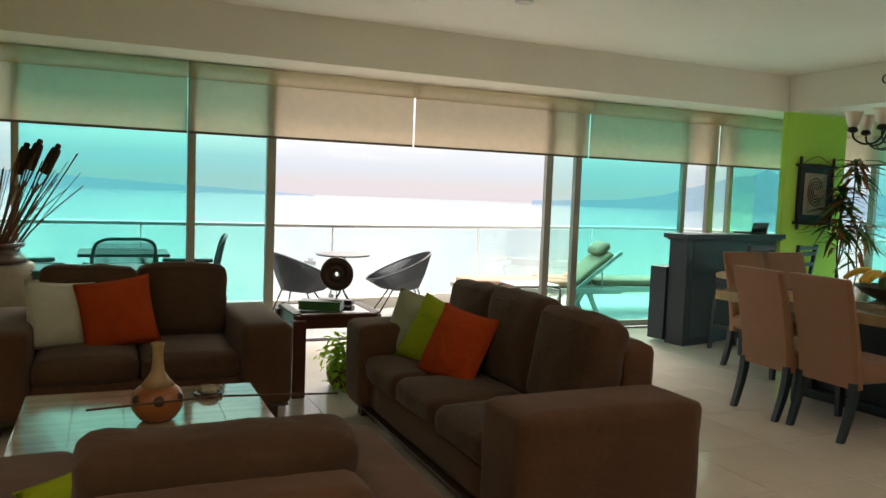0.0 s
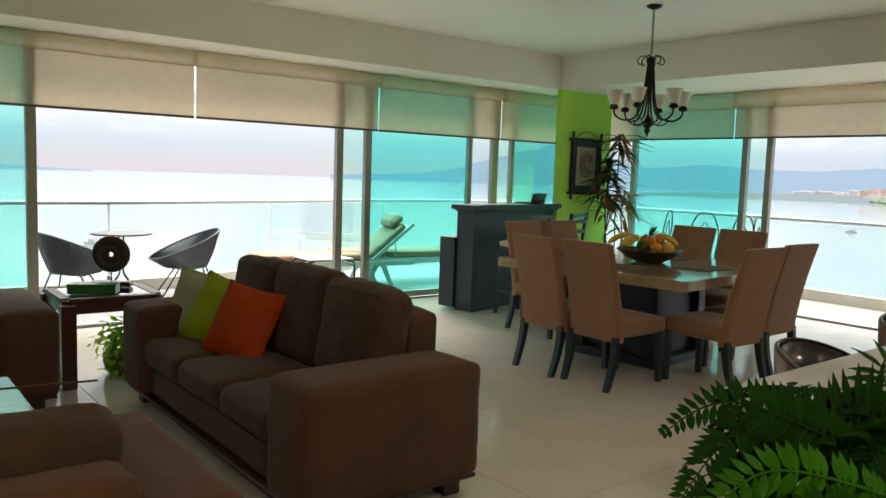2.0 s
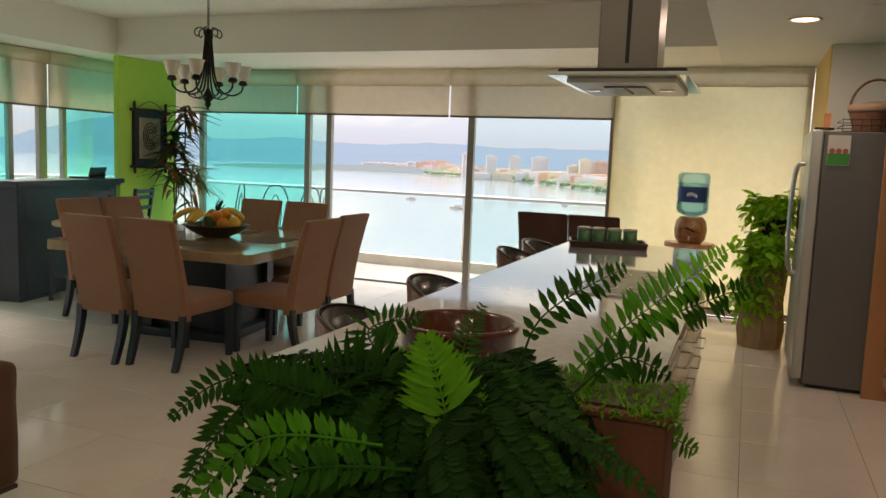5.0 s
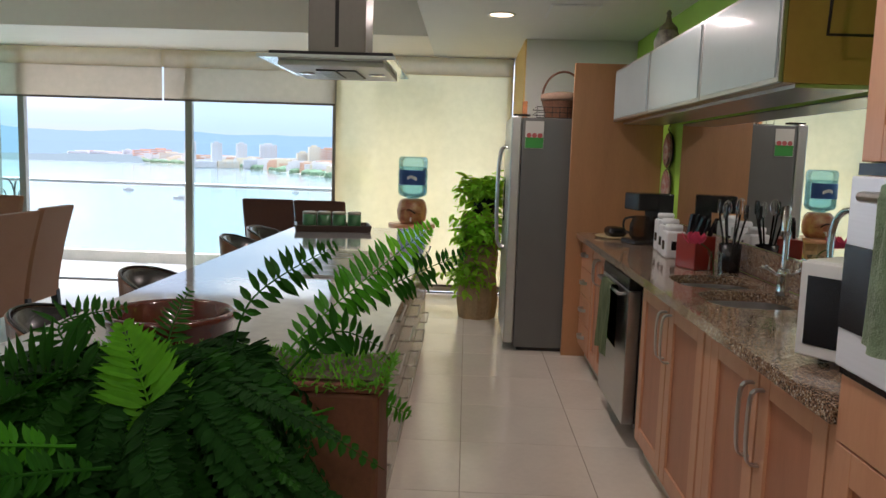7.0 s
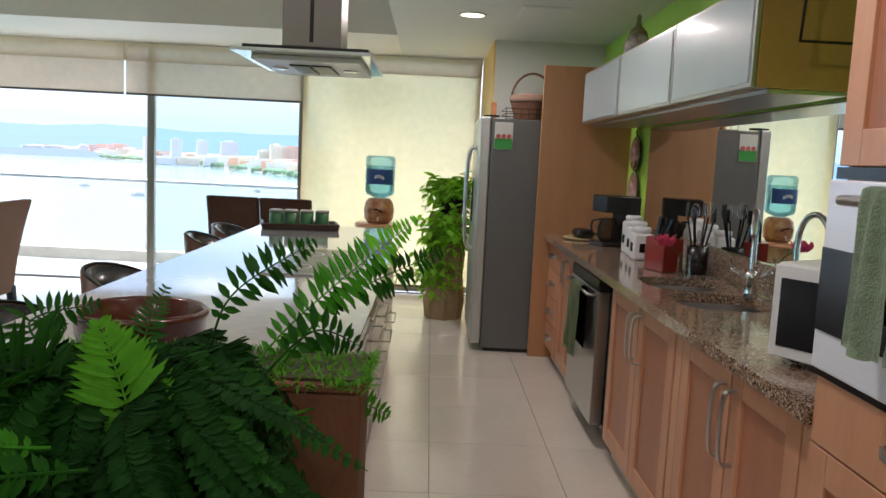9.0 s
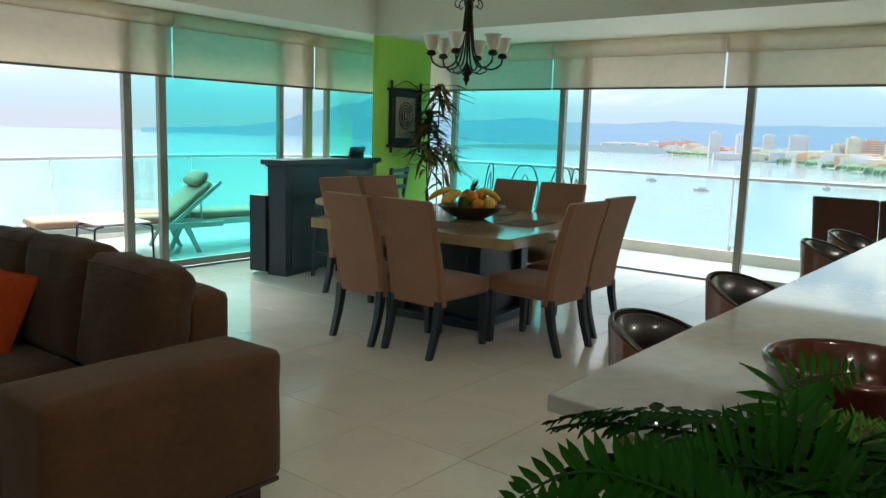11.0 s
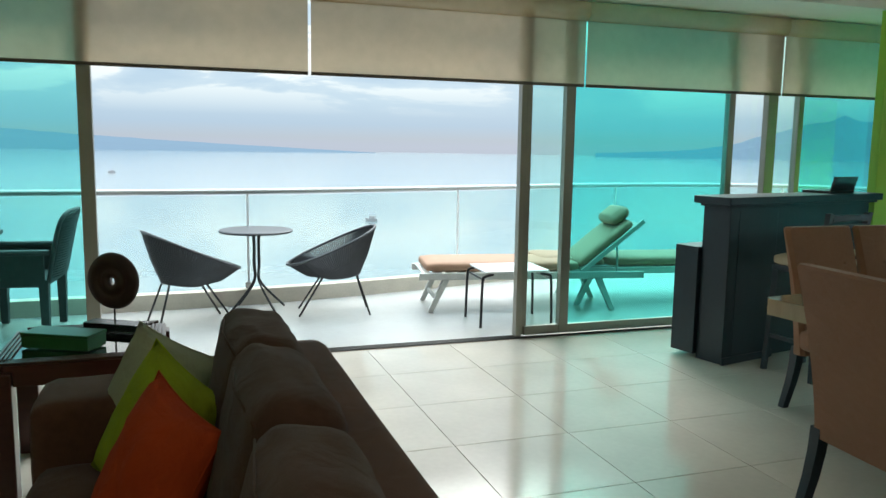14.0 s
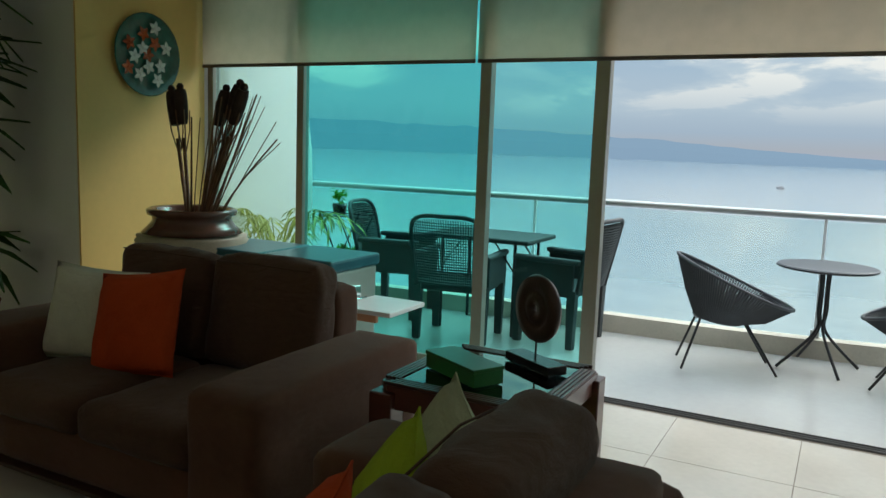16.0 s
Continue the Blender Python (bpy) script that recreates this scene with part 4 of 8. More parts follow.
    prof = [(0.018, -0.018), (0.018, 0.018), (0.05, 0.020), (0.055, 0.014), (0.075, 0.014), (0.08, 0.020), (0.122, 0.016), (0.130, 0.0), (0.122, -0.016), (0.08, -0.020), (0.075, -0.014), (0.055, -0.014), (0.05, -0.020), (0.018, -0.018)]
    rings(bm, prof, 40, cap=False)
    bmesh.ops.remove_doubles(bm, verts=bm.verts[:], dist=1e-5)
    part("disc", xform(bm, pose(0, 0, 0.225) @ pose(0, 0, 0, 90, 0, 0)), m_d, s, smooth=True)
    p = thing("potted_ivy", pose(3.26, 6.38, 0), "trailing bright green ivy in a round basket under the end table", "plant")
    part("basket", rings(bmesh.new(), [(0.10, 0), (0.13, 0.03), (0.145, 0.09), (0.14, 0.14), (0.125, 0.14), (0.12, 0.12)], 24), mat("brown_basket", (0.13, 0.075, 0.04), 0.8, var=0.3, scale=40, bump=0.6, bscale=120), p, smooth=True)
    leafy(p, "leaves", M_LEAFL, (0, 0, 0.24), (0.16, 0.16, 0.12), 260, 0.06, 0.045, 3)
    leafy(p, "trailing_leaves", M_LEAFL, (-0.10, -0.12, 0.10), (0.08, 0.06, 0.12), 50, 0.05, 0.035, 4)


end_table()


def big_pot():
    x, y = 0.85, 7.20
    t = thing("floor_vase", Matrix.Translation((x, y, 0)) @ Matrix.Diagonal((1, 1, 1.05, 1)), "large round brown and cream ribbed floor vase", "vase")
    m_c = mat("cream_ribbed_clay", (0.42, 0.36, 0.27), 0.6, var=0.15, scale=10, bump=0.4)
    m_b = mat("brown_glazed_clay", (0.10, 0.04, 0.025), 0.25, var=0.3, scale=7, coat=0.3)
    part("foot", rings(bmesh.new(), [(0.18, 0), (0.21, 0.02), (0.27, 0.25), (0.315, 0.45)], 40), m_b, t, smooth=True)
    prof = [(0.315, 0.4502)]
    for k in range(13):
        z = 0.46 + k * 0.026
        r = 0.335 * math.sqrt(max(0.1, 1 - ((z - 0.60) / 0.42) ** 2))
        prof += [(r - 0.005, z), (r + 0.006, z + 0.013)]
    part("ribbed_band", rings(bmesh.new(), prof, 44), m_c, t, smooth=True)
    part("shoulder", rings(bmesh.new(), [(0.285, 0.8002), (0.245, 0.84), (0.222, 0.865), (0.222, 0.89), (0.25, 0.90), (0.255, 0.925), (0.235, 0.935), (0.20, 0.925), (0.195, 0.86), (0.19, 0.7)], 44), m_b, t, smooth=True)
    rnd = random.Random(8)
    m_bam = mat("dry_bamboo", (0.15, 0.075, 0.035), 0.6, var=0.4, scale=6, stretch=(1, 1, 4))
    m_wick = mat("charred_wick", (0.035, 0.02, 0.013), 0.9, var=0.3, scale=30, bump=0.8)
    # (lean towards +x, towards +y, height of the top)
    for lx, ly, zt in ((-0.21, 0.05, 1.65), (-0.11, 0.02, 1.66), (0.26, 0.0, 1.65), (0.34, 0.02, 1.68), (0.46, -0.08, 1.65)):
        g = thing("bamboo_torch", pose(x, y, 0), "bamboo garden torch with a woven dark head in the floor vase", "torch", "torches in the vase")
        base, top = Vector((-lx * 0.2, -ly * 0.2, 0.5)), Vector((lx, ly, zt))
        d = (top - base).normalized()
        part("pole", tube(bmesh.new(), [base, top - d * 0.28], 0.011, 8), m_bam, g, smooth=True)
        side = d.orthogonal().normalized()
        for k in range(5):
            a = k * 2 * math.pi / 5
            o = side * math.cos(a) + d.cross(side) * math.sin(a)
            part("split_strip", tube(bmesh.new(), [top - d * 0.36 + o * 0.008, top - d * 0.24 + o * 0.035, top - d * 0.12 + o * 0.042], 0.004, 5), m_bam, g)
        q = d.to_track_quat("Z", "Y").to_matrix().to_4x4()
        part("head", xform(rings(bmesh.new(), [(0.026, -0.20), (0.034, -0.17), (0.038, -0.09), (0.036, -0.03), (0.030, 0.0)], 16), Matrix.Translation(top) @ q), m_wick, g)
        part("wick", xform(rings(bmesh.new(), [(0.018, 0.0), (0.022, 0.02), (0.012, 0.035)], 8), Matrix.Translation(top) @ q), m_wick, g)
    for k in range(26):
        g = thing("dry_stick", pose(x, y, 0), "thin dry brown stick in the floor vase", "stick", "sticks in the vase")
        f = k / 25
        lx, ly, zt = 0.10 + f * 0.52 + rnd.uniform(-0.05, 0.05), rnd.uniform(-0.14, 0.16), 1.66 - 0.08 * f + rnd.uniform(-0.22, 0.04)
        part("stick", tube(bmesh.new(), curve([(-lx * 0.15, 0, 0.5), (lx * 0.45, ly * 0.5, 1.05 + rnd.uniform(-0.03, 0.03)), (lx, ly, zt)], 4), rnd.uniform(0.004, 0.009), 6, taper=lambda u: 1 - 0.5 * u), m_bam, g)
    p = thing("wall_plate", pose(0.137, 7.50, 1.90), "painted oval wall plate with white lilies on teal", "plate")
    m_p = mat("teal_glaze", (0.02, 0.13, 0.10), 0.15, var=0.5, scale=14, coat=0.5)
    part("dish", xform(rings(bmesh.new(), [(0.10, 0.0), (0.19, 0.012), (0.255, 0.035), (0.262, 0.033), (0.20, 0.014), (0.10, 0.012)], 44), pose(0, 0, 0, 0, 90, 0)), m_p, p, smooth=True)
    m_lily, m_red = mat("white_glaze", (0.62, 0.64, 0.60), 0.2, var=0.15, scale=30), mat("rust_glaze", (0.40, 0.09, 0.03), 0.2, var=0.3, scale=20)
    for k in range(13):
        a, r = k * 2.4, 0.055 * math.sqrt(k) * 0.98
        yy, zz = r * math.cos(a), r * math.sin(a)
        bm = bmesh.new()
        for j in range(5):
            leaf_verts(bm, Matrix.Translation((0.028 + 0.006 * (r > 0.15), yy, zz)) @ pose(0, 0, 0, j * 72 + k * 20, 0, 0) @ pose(0, 0, 0, 0, 0, 90) @ pose(0, 0, 0, 90, 0, 0), 0.05, 0.032, 0.05)
        part("flower", bm, m_lily if k % 3 else m_red, p)
    c = thing("palm_plant", pose(-0.35, 6.55, 0), "tall dark green palm in a pot beside the grey wall", "plant")
    part("pot", rings(bmesh.new(), [(0.15, 0), (0.20, 0.35), (0.21, 0.38), (0.18, 0.38), (0.17, 0.3)], 28), M_TERRA, c, smooth=True)
    part("trunk", tube(bmesh.new(), curve([(0, 0, 0.3), (0.03, 0, 0.9), (0.0, 0.02, 1.5), (0.05, 0, 2.0)], 5), 0.02, 8), M_DARKW, c, smooth=True)
    for j, (cz, n) in enumerate(((2.1, 60), (1.75, 46), (1.35, 26), (0.75, 26))):
        bm = bmesh.new()
        r2 = random.Random(20 + j)
        for _ in range(n):
            leaf_verts(bm, pose(0.02 * j, 0, cz + r2.uniform(-0.1, 0.1), r2.uniform(-20, 20), r2.uniform(-50, 55), r2.uniform(-180, 180)), r2.uniform(0.28, 0.45), 0.11, r2.uniform(0.3, 0.8))
        part("crown", bm, M_LEAFD, c)
    k = thing("patio_cooler", pose(1.45, 7.32, 0) @ Matrix.Diagonal((1, 1, 1.12, 1)), "long chest cooler cart with teal lids and folding side shelf", "cooler")
    m_lid = mat("teal_lid_plastic", (0.02, 0.10, 0.13), 0.3, var=0.1)
    m_met = mat("pale_brushed_metal", (0.50, 0.50, 0.46), 0.35, metal=0.6, var=0.06)
    part("body", B(-0.46, 0.46, -0.22, 0.22, 0.16, 0.64, 0.012), m_met, k)
    for s in (-1, 1):
        part("lid", B(min(0.005 * s, 0.475 * s), max(0.005 * s, 0.475 * s), -0.235, 0.235, 0.641, 0.70, 0.014), m_lid, k)
        for y in (-0.18, 0.18):
            part("leg", B(s * 0.42 - 0.02, s * 0.42 + 0.02, y - 0.02, y + 0.02, 0, 0.16, 0.003), m_met, k)
    part("latch", B(0.461, 0.475, -0.05, 0.05, 0.46, 0.56, 0.006), M_CHROME, k)
    part("handle", tube(bmesh.new(), [(0.463, -0.07, 0.47), (0.50, -0.06, 0.50), (0.50, 0.06, 0.50), (0.463, 0.07, 0.47)], 0.006), M_CHROME, k, smooth=True)
    part("side_shelf", B(0.48, 0.80, -0.18, 0.18, 0.47, 0.492, 0.004), M_WHITE, k)
    for y in (-0.14, 0.14):
        part("shelf_bracket", B(0.47, 0.70, y - 0.012, y + 0.012, 0.43, 0.47, 0.003), M_CAB, k)


big_pot()


# ---- dining corner ----
def dining_chair(m, label, material=None, height=1.0, group="chairs round the dining table"):
    """Faces +y; the origin is the middle of the back legs' feet."""
    cloth = material or M_TAN
    t = thing("dining_chair", m, label, "chair", group)
    part("seat", soft(bmesh.new(), -0.225, 0.225, 0.0, 0.52, 0.355, 0.475, 0.035, (0.004, 0.004, 0.014), n=9, wrinkle=0.002), cloth, t, smooth=True)
    bm = bmesh.new()
    n = 10
    cols = []
    for i in range(n + 1):
        u = i / n
        z = 0.33 + (height - 0.33) * u
        lean = -0.015 - 0.135 * u ** 1.5
        th = 0.085 - 0.035 * u
        w = 0.225 + 0.006 * u
        e = 0.02
        cols.append([bm.verts.new(p) for p in ((-w + e, lean, z), (-w, lean + e, z), (-w, lean + th - e, z), (-w + e, lean + th, z), (w - e, lean + th, z), (w, lean + th - e, z), (w, lean + e, z), (w - e, lean, z))])
    for a, b in zip(cols, cols[1:]):
        for k in range(8):
            bm.faces.new((a[k], a[(k + 1) % 8], b[(k + 1) % 8], b[k]))
    bm.faces.new(cols[0])
    top = [bm.verts.new(v.co + Vector((-0.012 * (1 if v.co.x > 0 else -1), 0, 0.012))) for v in cols[-1]]
    for k in range(8):
        bm.faces.new((cols[-1][k], cols[-1][(k + 1) % 8], top[(k + 1) % 8], top[k]))
    bm.faces.new(top)
    part("backrest", bm, cloth, t, smooth=False)
    for x in (-0.1, 0.1):
        for z in (0.68, 0.82):
            b = xform(rings(bmesh.new(), [(0.012, 0), (0.010, 0.005), (0.003, 0.007)], 10), pose(x, 0.035 - 0.09 * ((z - 0.33) / 0.67) ** 1.5 + 0.012, z, -90, 0, 0))
            part("button", b, cloth, t)
    for s in (-1, 1):
        part("back_leg", leg_mesh([(s * 0.195, -0.075, 0), (s * 0.197, -0.052, 0.07), (s * 0.199, -0.022, 0.17), (s * 0.20, -0.002, 0.27), (s * 0.20, 0.008, 0.37)], 0.023), M_NAVY, t)
        part("front_leg", leg_mesh([(s * 0.198, 0.485, 0), (s * 0.20, 0.48, 0.37)], 0.022), M_NAVY, t)
    return t


def leg_mesh(pts, r):
    bm = bmesh.new()
    rows = [[bm.verts.new(Vector(p) + Vector((a * r * k, b * r * k, 0))) for a, b in ((-1, -1), (1, -1), (1, 1), (-1, 1))] for p, k in zip(pts, np.linspace(0.82, 1.1, len(pts)))]
    for a, b in zip(rows, rows[1:]):
        for k in range(4):
            bm.faces.new((a[k], a[(k + 1) % 4], b[(k + 1) % 4], b[k]))
    bm.faces.new(rows[0])
    bm.faces.new(rows[-1])
    return bm


L1 = "tan suede high-backed dining chair with dark legs tucked at the table"
c0 = dining_chair(pose(5.86, 4.44, 0, 0, 0, -91), L1)
for m in (pose(5.83, 4.915, 0, 0, 0, -93), pose(6.62, 3.75, 0, 0, 0, -2), pose(7.24, 3.83, 0, 0, 0, 1), pose(8.13, 4.76, 0, 0, 0, 92), pose(8.12, 5.27, 0, 0, 0, 90), pose(6.90, 6.14, 0, 0, 0, 180), pose(7.37, 6.12, 0, 0, 0, 178)):
    copy_thing(c0, m)
M_BROWN = mat("chestnut_chair_cloth", (0.085, 0.035, 0.022), 0.8, var=0.1, bump=0.3, bscale=300)
c1 = dining_chair(pose(8.75, 2.525, 0, 0, 0, -90), "chestnut brown high-backed chair beside the far end of the island", M_BROWN, 1.02, "brown chairs beyond the island")
copy_thing(c1, pose(8.75, 2.06, 0, 0, 0, -90))


def dining_table():
    t = thing("dining_table", pose(6.96, 4.90, 0, 0, 0, 6), "square dining table with pale wood top and navy pedestal", "table")
    a, c = 0.86, 0.035
    bm = bmesh.new()
    out = [(-a + c, -a), (a - c, -a), (a, -a + c), (a, a - c), (a - c, a), (-a + c, a), (-a, a - c), (-a, -a + c)]
    v0 = [bm.verts.new((x, y, 0.695)) for x, y in out]
    v1 = [bm.verts.new((x, y, 0.764)) for x, y in out]
    v2 = [bm.verts.new((x * 0.995, y * 0.995, 0.768)) for x, y in out]
    bm.faces.new(v0)
    bm.faces.new(v2)
    for p, q in ((v0, v1), (v1, v2)):
        for k in range(8):
            bm.faces.new((p[k], p[(k + 1) % 8], q[(k + 1) % 8], q[k]))
    part("tabletop", bm, M_TABLE, t)
    p = 0.33
    part("pedestal", B(-p, p, -p, p, 0.07, 0.694, 0.006), M_NAVY, t)
    for sx in (-1, 1):
        for sy in (-1, 1):
            part("corner_post", B(sx * p - 0.055, sx * p + 0.055, sy * p - 0.055, sy * p + 0.055, 0.07, 0.693, 0.004), M_NAVY, t)
    part("foot_plinth", B(-p - 0.09, p + 0.09, -p - 0.09, p + 0.09, 0, 0.068, 0.01), M_NAVY, t)
    m_mat = mat("woven_placemat", (0.12, 0.07, 0.04), 0.8, var=0.3, scale=30, bump=0.5, bscale=150)
    for x, y, r in ((-0.50, -0.05, 90), (0.05, -0.52, 0), (0.52, 0.10, 90), (0.02, 0.55, 0)):
        q = thing("placemat", t.matrix_world @ pose(x, y, 0.7685, 0, 0, r), "dark woven placemat lying on the dining table", "placemat", "placemats")
        part("mat", B(-0.22, 0.22, -0.15, 0.15, 0, 0.004, 0.001), m_mat, q)
    b = thing("fruit_bowl", pose(7.0, 4.86, 0.769), "wide dark bowl piled with bananas, oranges, mangoes and a pineapple", "bowl")
    part("bowl", rings(bmesh.new(), [(0.10, 0.0), (0.12, 0.006), (0.20, 0.045), (0.262, 0.095), (0.272, 0.098), (0.265, 0.105), (0.20, 0.06), (0.10, 0.02)], 40), mat("dark_hammered_bowl", (0.06, 0.035, 0.022), 0.35, metal=0.3, var=0.3, scale=25, bump=0.6), b, smooth=True)
    rnd = random.Random(3)
    m_or = mat("orange_peel", (0.72, 0.27, 0.02), 0.45, var=0.12, scale=20, bump=0.3, bscale=300)
    m_ba = mat("banana_peel", (0.72, 0.46, 0.06), 0.5, var=0.2, scale=10)
    m_av = mat("dark_green_peel", (0.05, 0.10, 0.02), 0.5, var=0.3, scale=20, bump=0.4)

    def fruit(name, label, material, p, r, sq=1.0):
        f = thing(name, Matrix.Translation(p), label, "fruit", "fruit in the bowl")
        prof = [(r * 0.12, -r * 0.97 * sq)] + [(r * math.sin(a), -r * sq * math.cos(a)) for a in np.linspace(0.35, math.pi - 0.3, 9)] + [(r * 0.1, r * 0.93 * sq)]
        part("skin", rings(bmesh.new(), prof, 16), material, f, smooth=True)
    k = 0
    for x, y, z in ((-0.10, -0.14, 0.125), (0.0, -0.17, 0.125), (0.10, -0.12, 0.125), (0.03, -0.06, 0.19), (-0.06, -0.05, 0.175), (0.14, 0.0, 0.14), (0.04, 0.1, 0.15), (-0.16, -0.04, 0.125)):
        k += 1
        if k in (8,):
            fruit("avocado", "dark green avocado in the fruit bowl", m_av, Vector((7.0 + x, 4.86 + y, 0.769 + z)), 0.045, 1.3)
        elif k in (2, 6):
            fruit("mango", "yellow orange mango in the fruit bowl", m_ba, Vector((7.0 + x, 4.86 + y, 0.769 + z)), 0.048, 1.2)
        else:
            fruit("orange", "ripe orange in the fruit bowl", m_or, Vector((7.0 + x, 4.86 + y, 0.769 + z)), 0.047)

    def bananas(p, az, n):
        f = thing("banana_bunch", Matrix.Translation(p) @ pose(0, 0, 0, 0, 0, az), "bunch of ripe yellow bananas lying in the fruit bowl", "fruit", "fruit in the bowl")
        for j in range(n):
            o = j * 0.028
            part("banana", tube(bmesh.new(), curve([(0, o * 0.4, 0.06), (0.05, o, 0.055), (0.11, o * 1.2, 0.03), (0.16, o * 1.2, -0.012)], 5), 0.017, 8, taper=lambda u: 0.35 + 1.0 * math.sin(math.pi * min(1, u * 0.85 + 0.12)) ** 0.5), m_ba, f, smooth=True)
    bananas(Vector((7.02, 4.80, 0.93)), -52, 4)
    bananas(Vector((6.90, 4.98, 0.93)), 120, 5)
    bananas(Vector((6.86, 4.90, 0.92)), 175, 3)
    pa = thing("pineapple", pose(7.04, 4.98, 0.86, 20, 25, 0), "small pineapple with a green crown in the fruit bowl", "fruit", "fruit in the bowl")
    part("body", rings(bmesh.new(), [(0.03, 0), (0.055, 0.03), (0.058, 0.09), (0.04, 0.13)], 14), mat("pineapple_skin", (0.30, 0.17, 0.04), 0.7, var=0.4, scale=40, bump=0.8, bscale=60), pa, smooth=True)
    bm = bmesh.new()
    for j in range(26):
        leaf_verts(bm, pose(0, 0, 0.125, 0, -rnd.uniform(25, 85), j * 137), rnd.uniform(0.06, 0.12), 0.018, -0.3)
    part("crown", bm, M_LEAFD, pa)


dining_table()


def chandelier():
    x, y = 7.06, 5.0
    t = thing("chandelier", pose(x, y, -0.04), "black wrought iron chandelier with frosted glass cups", "chandelier")
    part("ceiling_plate", rings(bmesh.new(), [(0.065, (ZC + 0.04) - 0.001), (0.062, (ZC + 0.04) - 0.012), (0.03, (ZC + 0.04) - 0.028), (0.008, (ZC + 0.04) - 0.035)], 24), M_IRON, t, smooth=True)
    bm = bmesh.new()
    z = (ZC + 0.04) - 0.03
    k = 0
    while z > 2.52:
        pts = [(0.009 * math.cos(a) * (k % 2), 0.009 * math.cos(a) * ((k + 1) % 2), z - 0.02 + 0.02 * math.sin(a)) for a in np.linspace(0, 2 * math.pi, 10)[:-1]]
        tube(bm, pts, 0.0028, 5, closed=True)
        z -= 0.031
        k += 1
    part("chain", bm, M_IRON, t)
    part("stem", rings(bmesh.new(), [(0.008, 2.50), (0.028, 2.485), (0.03, 2.46), (0.012, 2.44), (0.008, 2.30), (0.008, 2.02), (0.02, 2.0), (0.035, 1.97), (0.05, 1.95), (0.035, 1.925), (0.02, 1.91), (0.028, 1.89), (0.012, 1.865), (0.004, 1.84)], 18), M_IRON, t, smooth=True)
    for j in range(6):
        q = pose(0, 0, 0, 0, 0, j * 60 + 20)
        pts = curve([(0.02, 0, 2.47), (0.035, 0, 2.30), (0.055, 0, 2.12), (0.11, 0, 2.0), (0.20, 0, 1.975), (0.27, 0, 2.01), (0.285, 0, 2.06)], 6)
        part("arm", tube(bmesh.new(), [q @ p for p in pts], 0.0075, 8), M_IRON, t, smooth=True)
        pts = curve([(0.02, 0, 2.46), (0.05, 0, 2.50), (0.095, 0, 2.49), (0.11, 0, 2.455), (0.09, 0, 2.43), (0.07, 0, 2.445)], 5)
        part("scroll", tube(bmesh.new(), [q @ p for p in pts], 0.005, 6), M_IRON, t, smooth=True)
        pts = curve([(0.05, 0, 1.95), (0.10, 0, 1.935), (0.15, 0, 1.955), (0.17, 0, 1.985)], 5)
        part("lower_scroll", tube(bmesh.new(), [q @ p for p in pts], 0.005, 6), M_IRON, t, smooth=True)
        c = q @ Vector((0.285, 0, 0))
        cup = part("cup_holder", rings(bmesh.new(), [(0.008, 2.055), (0.035, 2.065), (0.038, 2.08), (0.024, 2.10)], 16, c.x, c.y), M_IRON, t, smooth=True)
        part("shade", rings(bmesh.new(), [(0.024, 2.1005), (0.042, 2.125), (0.052, 2.16), (0.058, 2.195), (0.070, 2.215), (0.067, 2.216), (0.054, 2.195), (0.046, 2.16), (0.036, 2.13)], 20, c.x, c.y, cap=False), M_FROST, t, smooth=True)


chandelier()


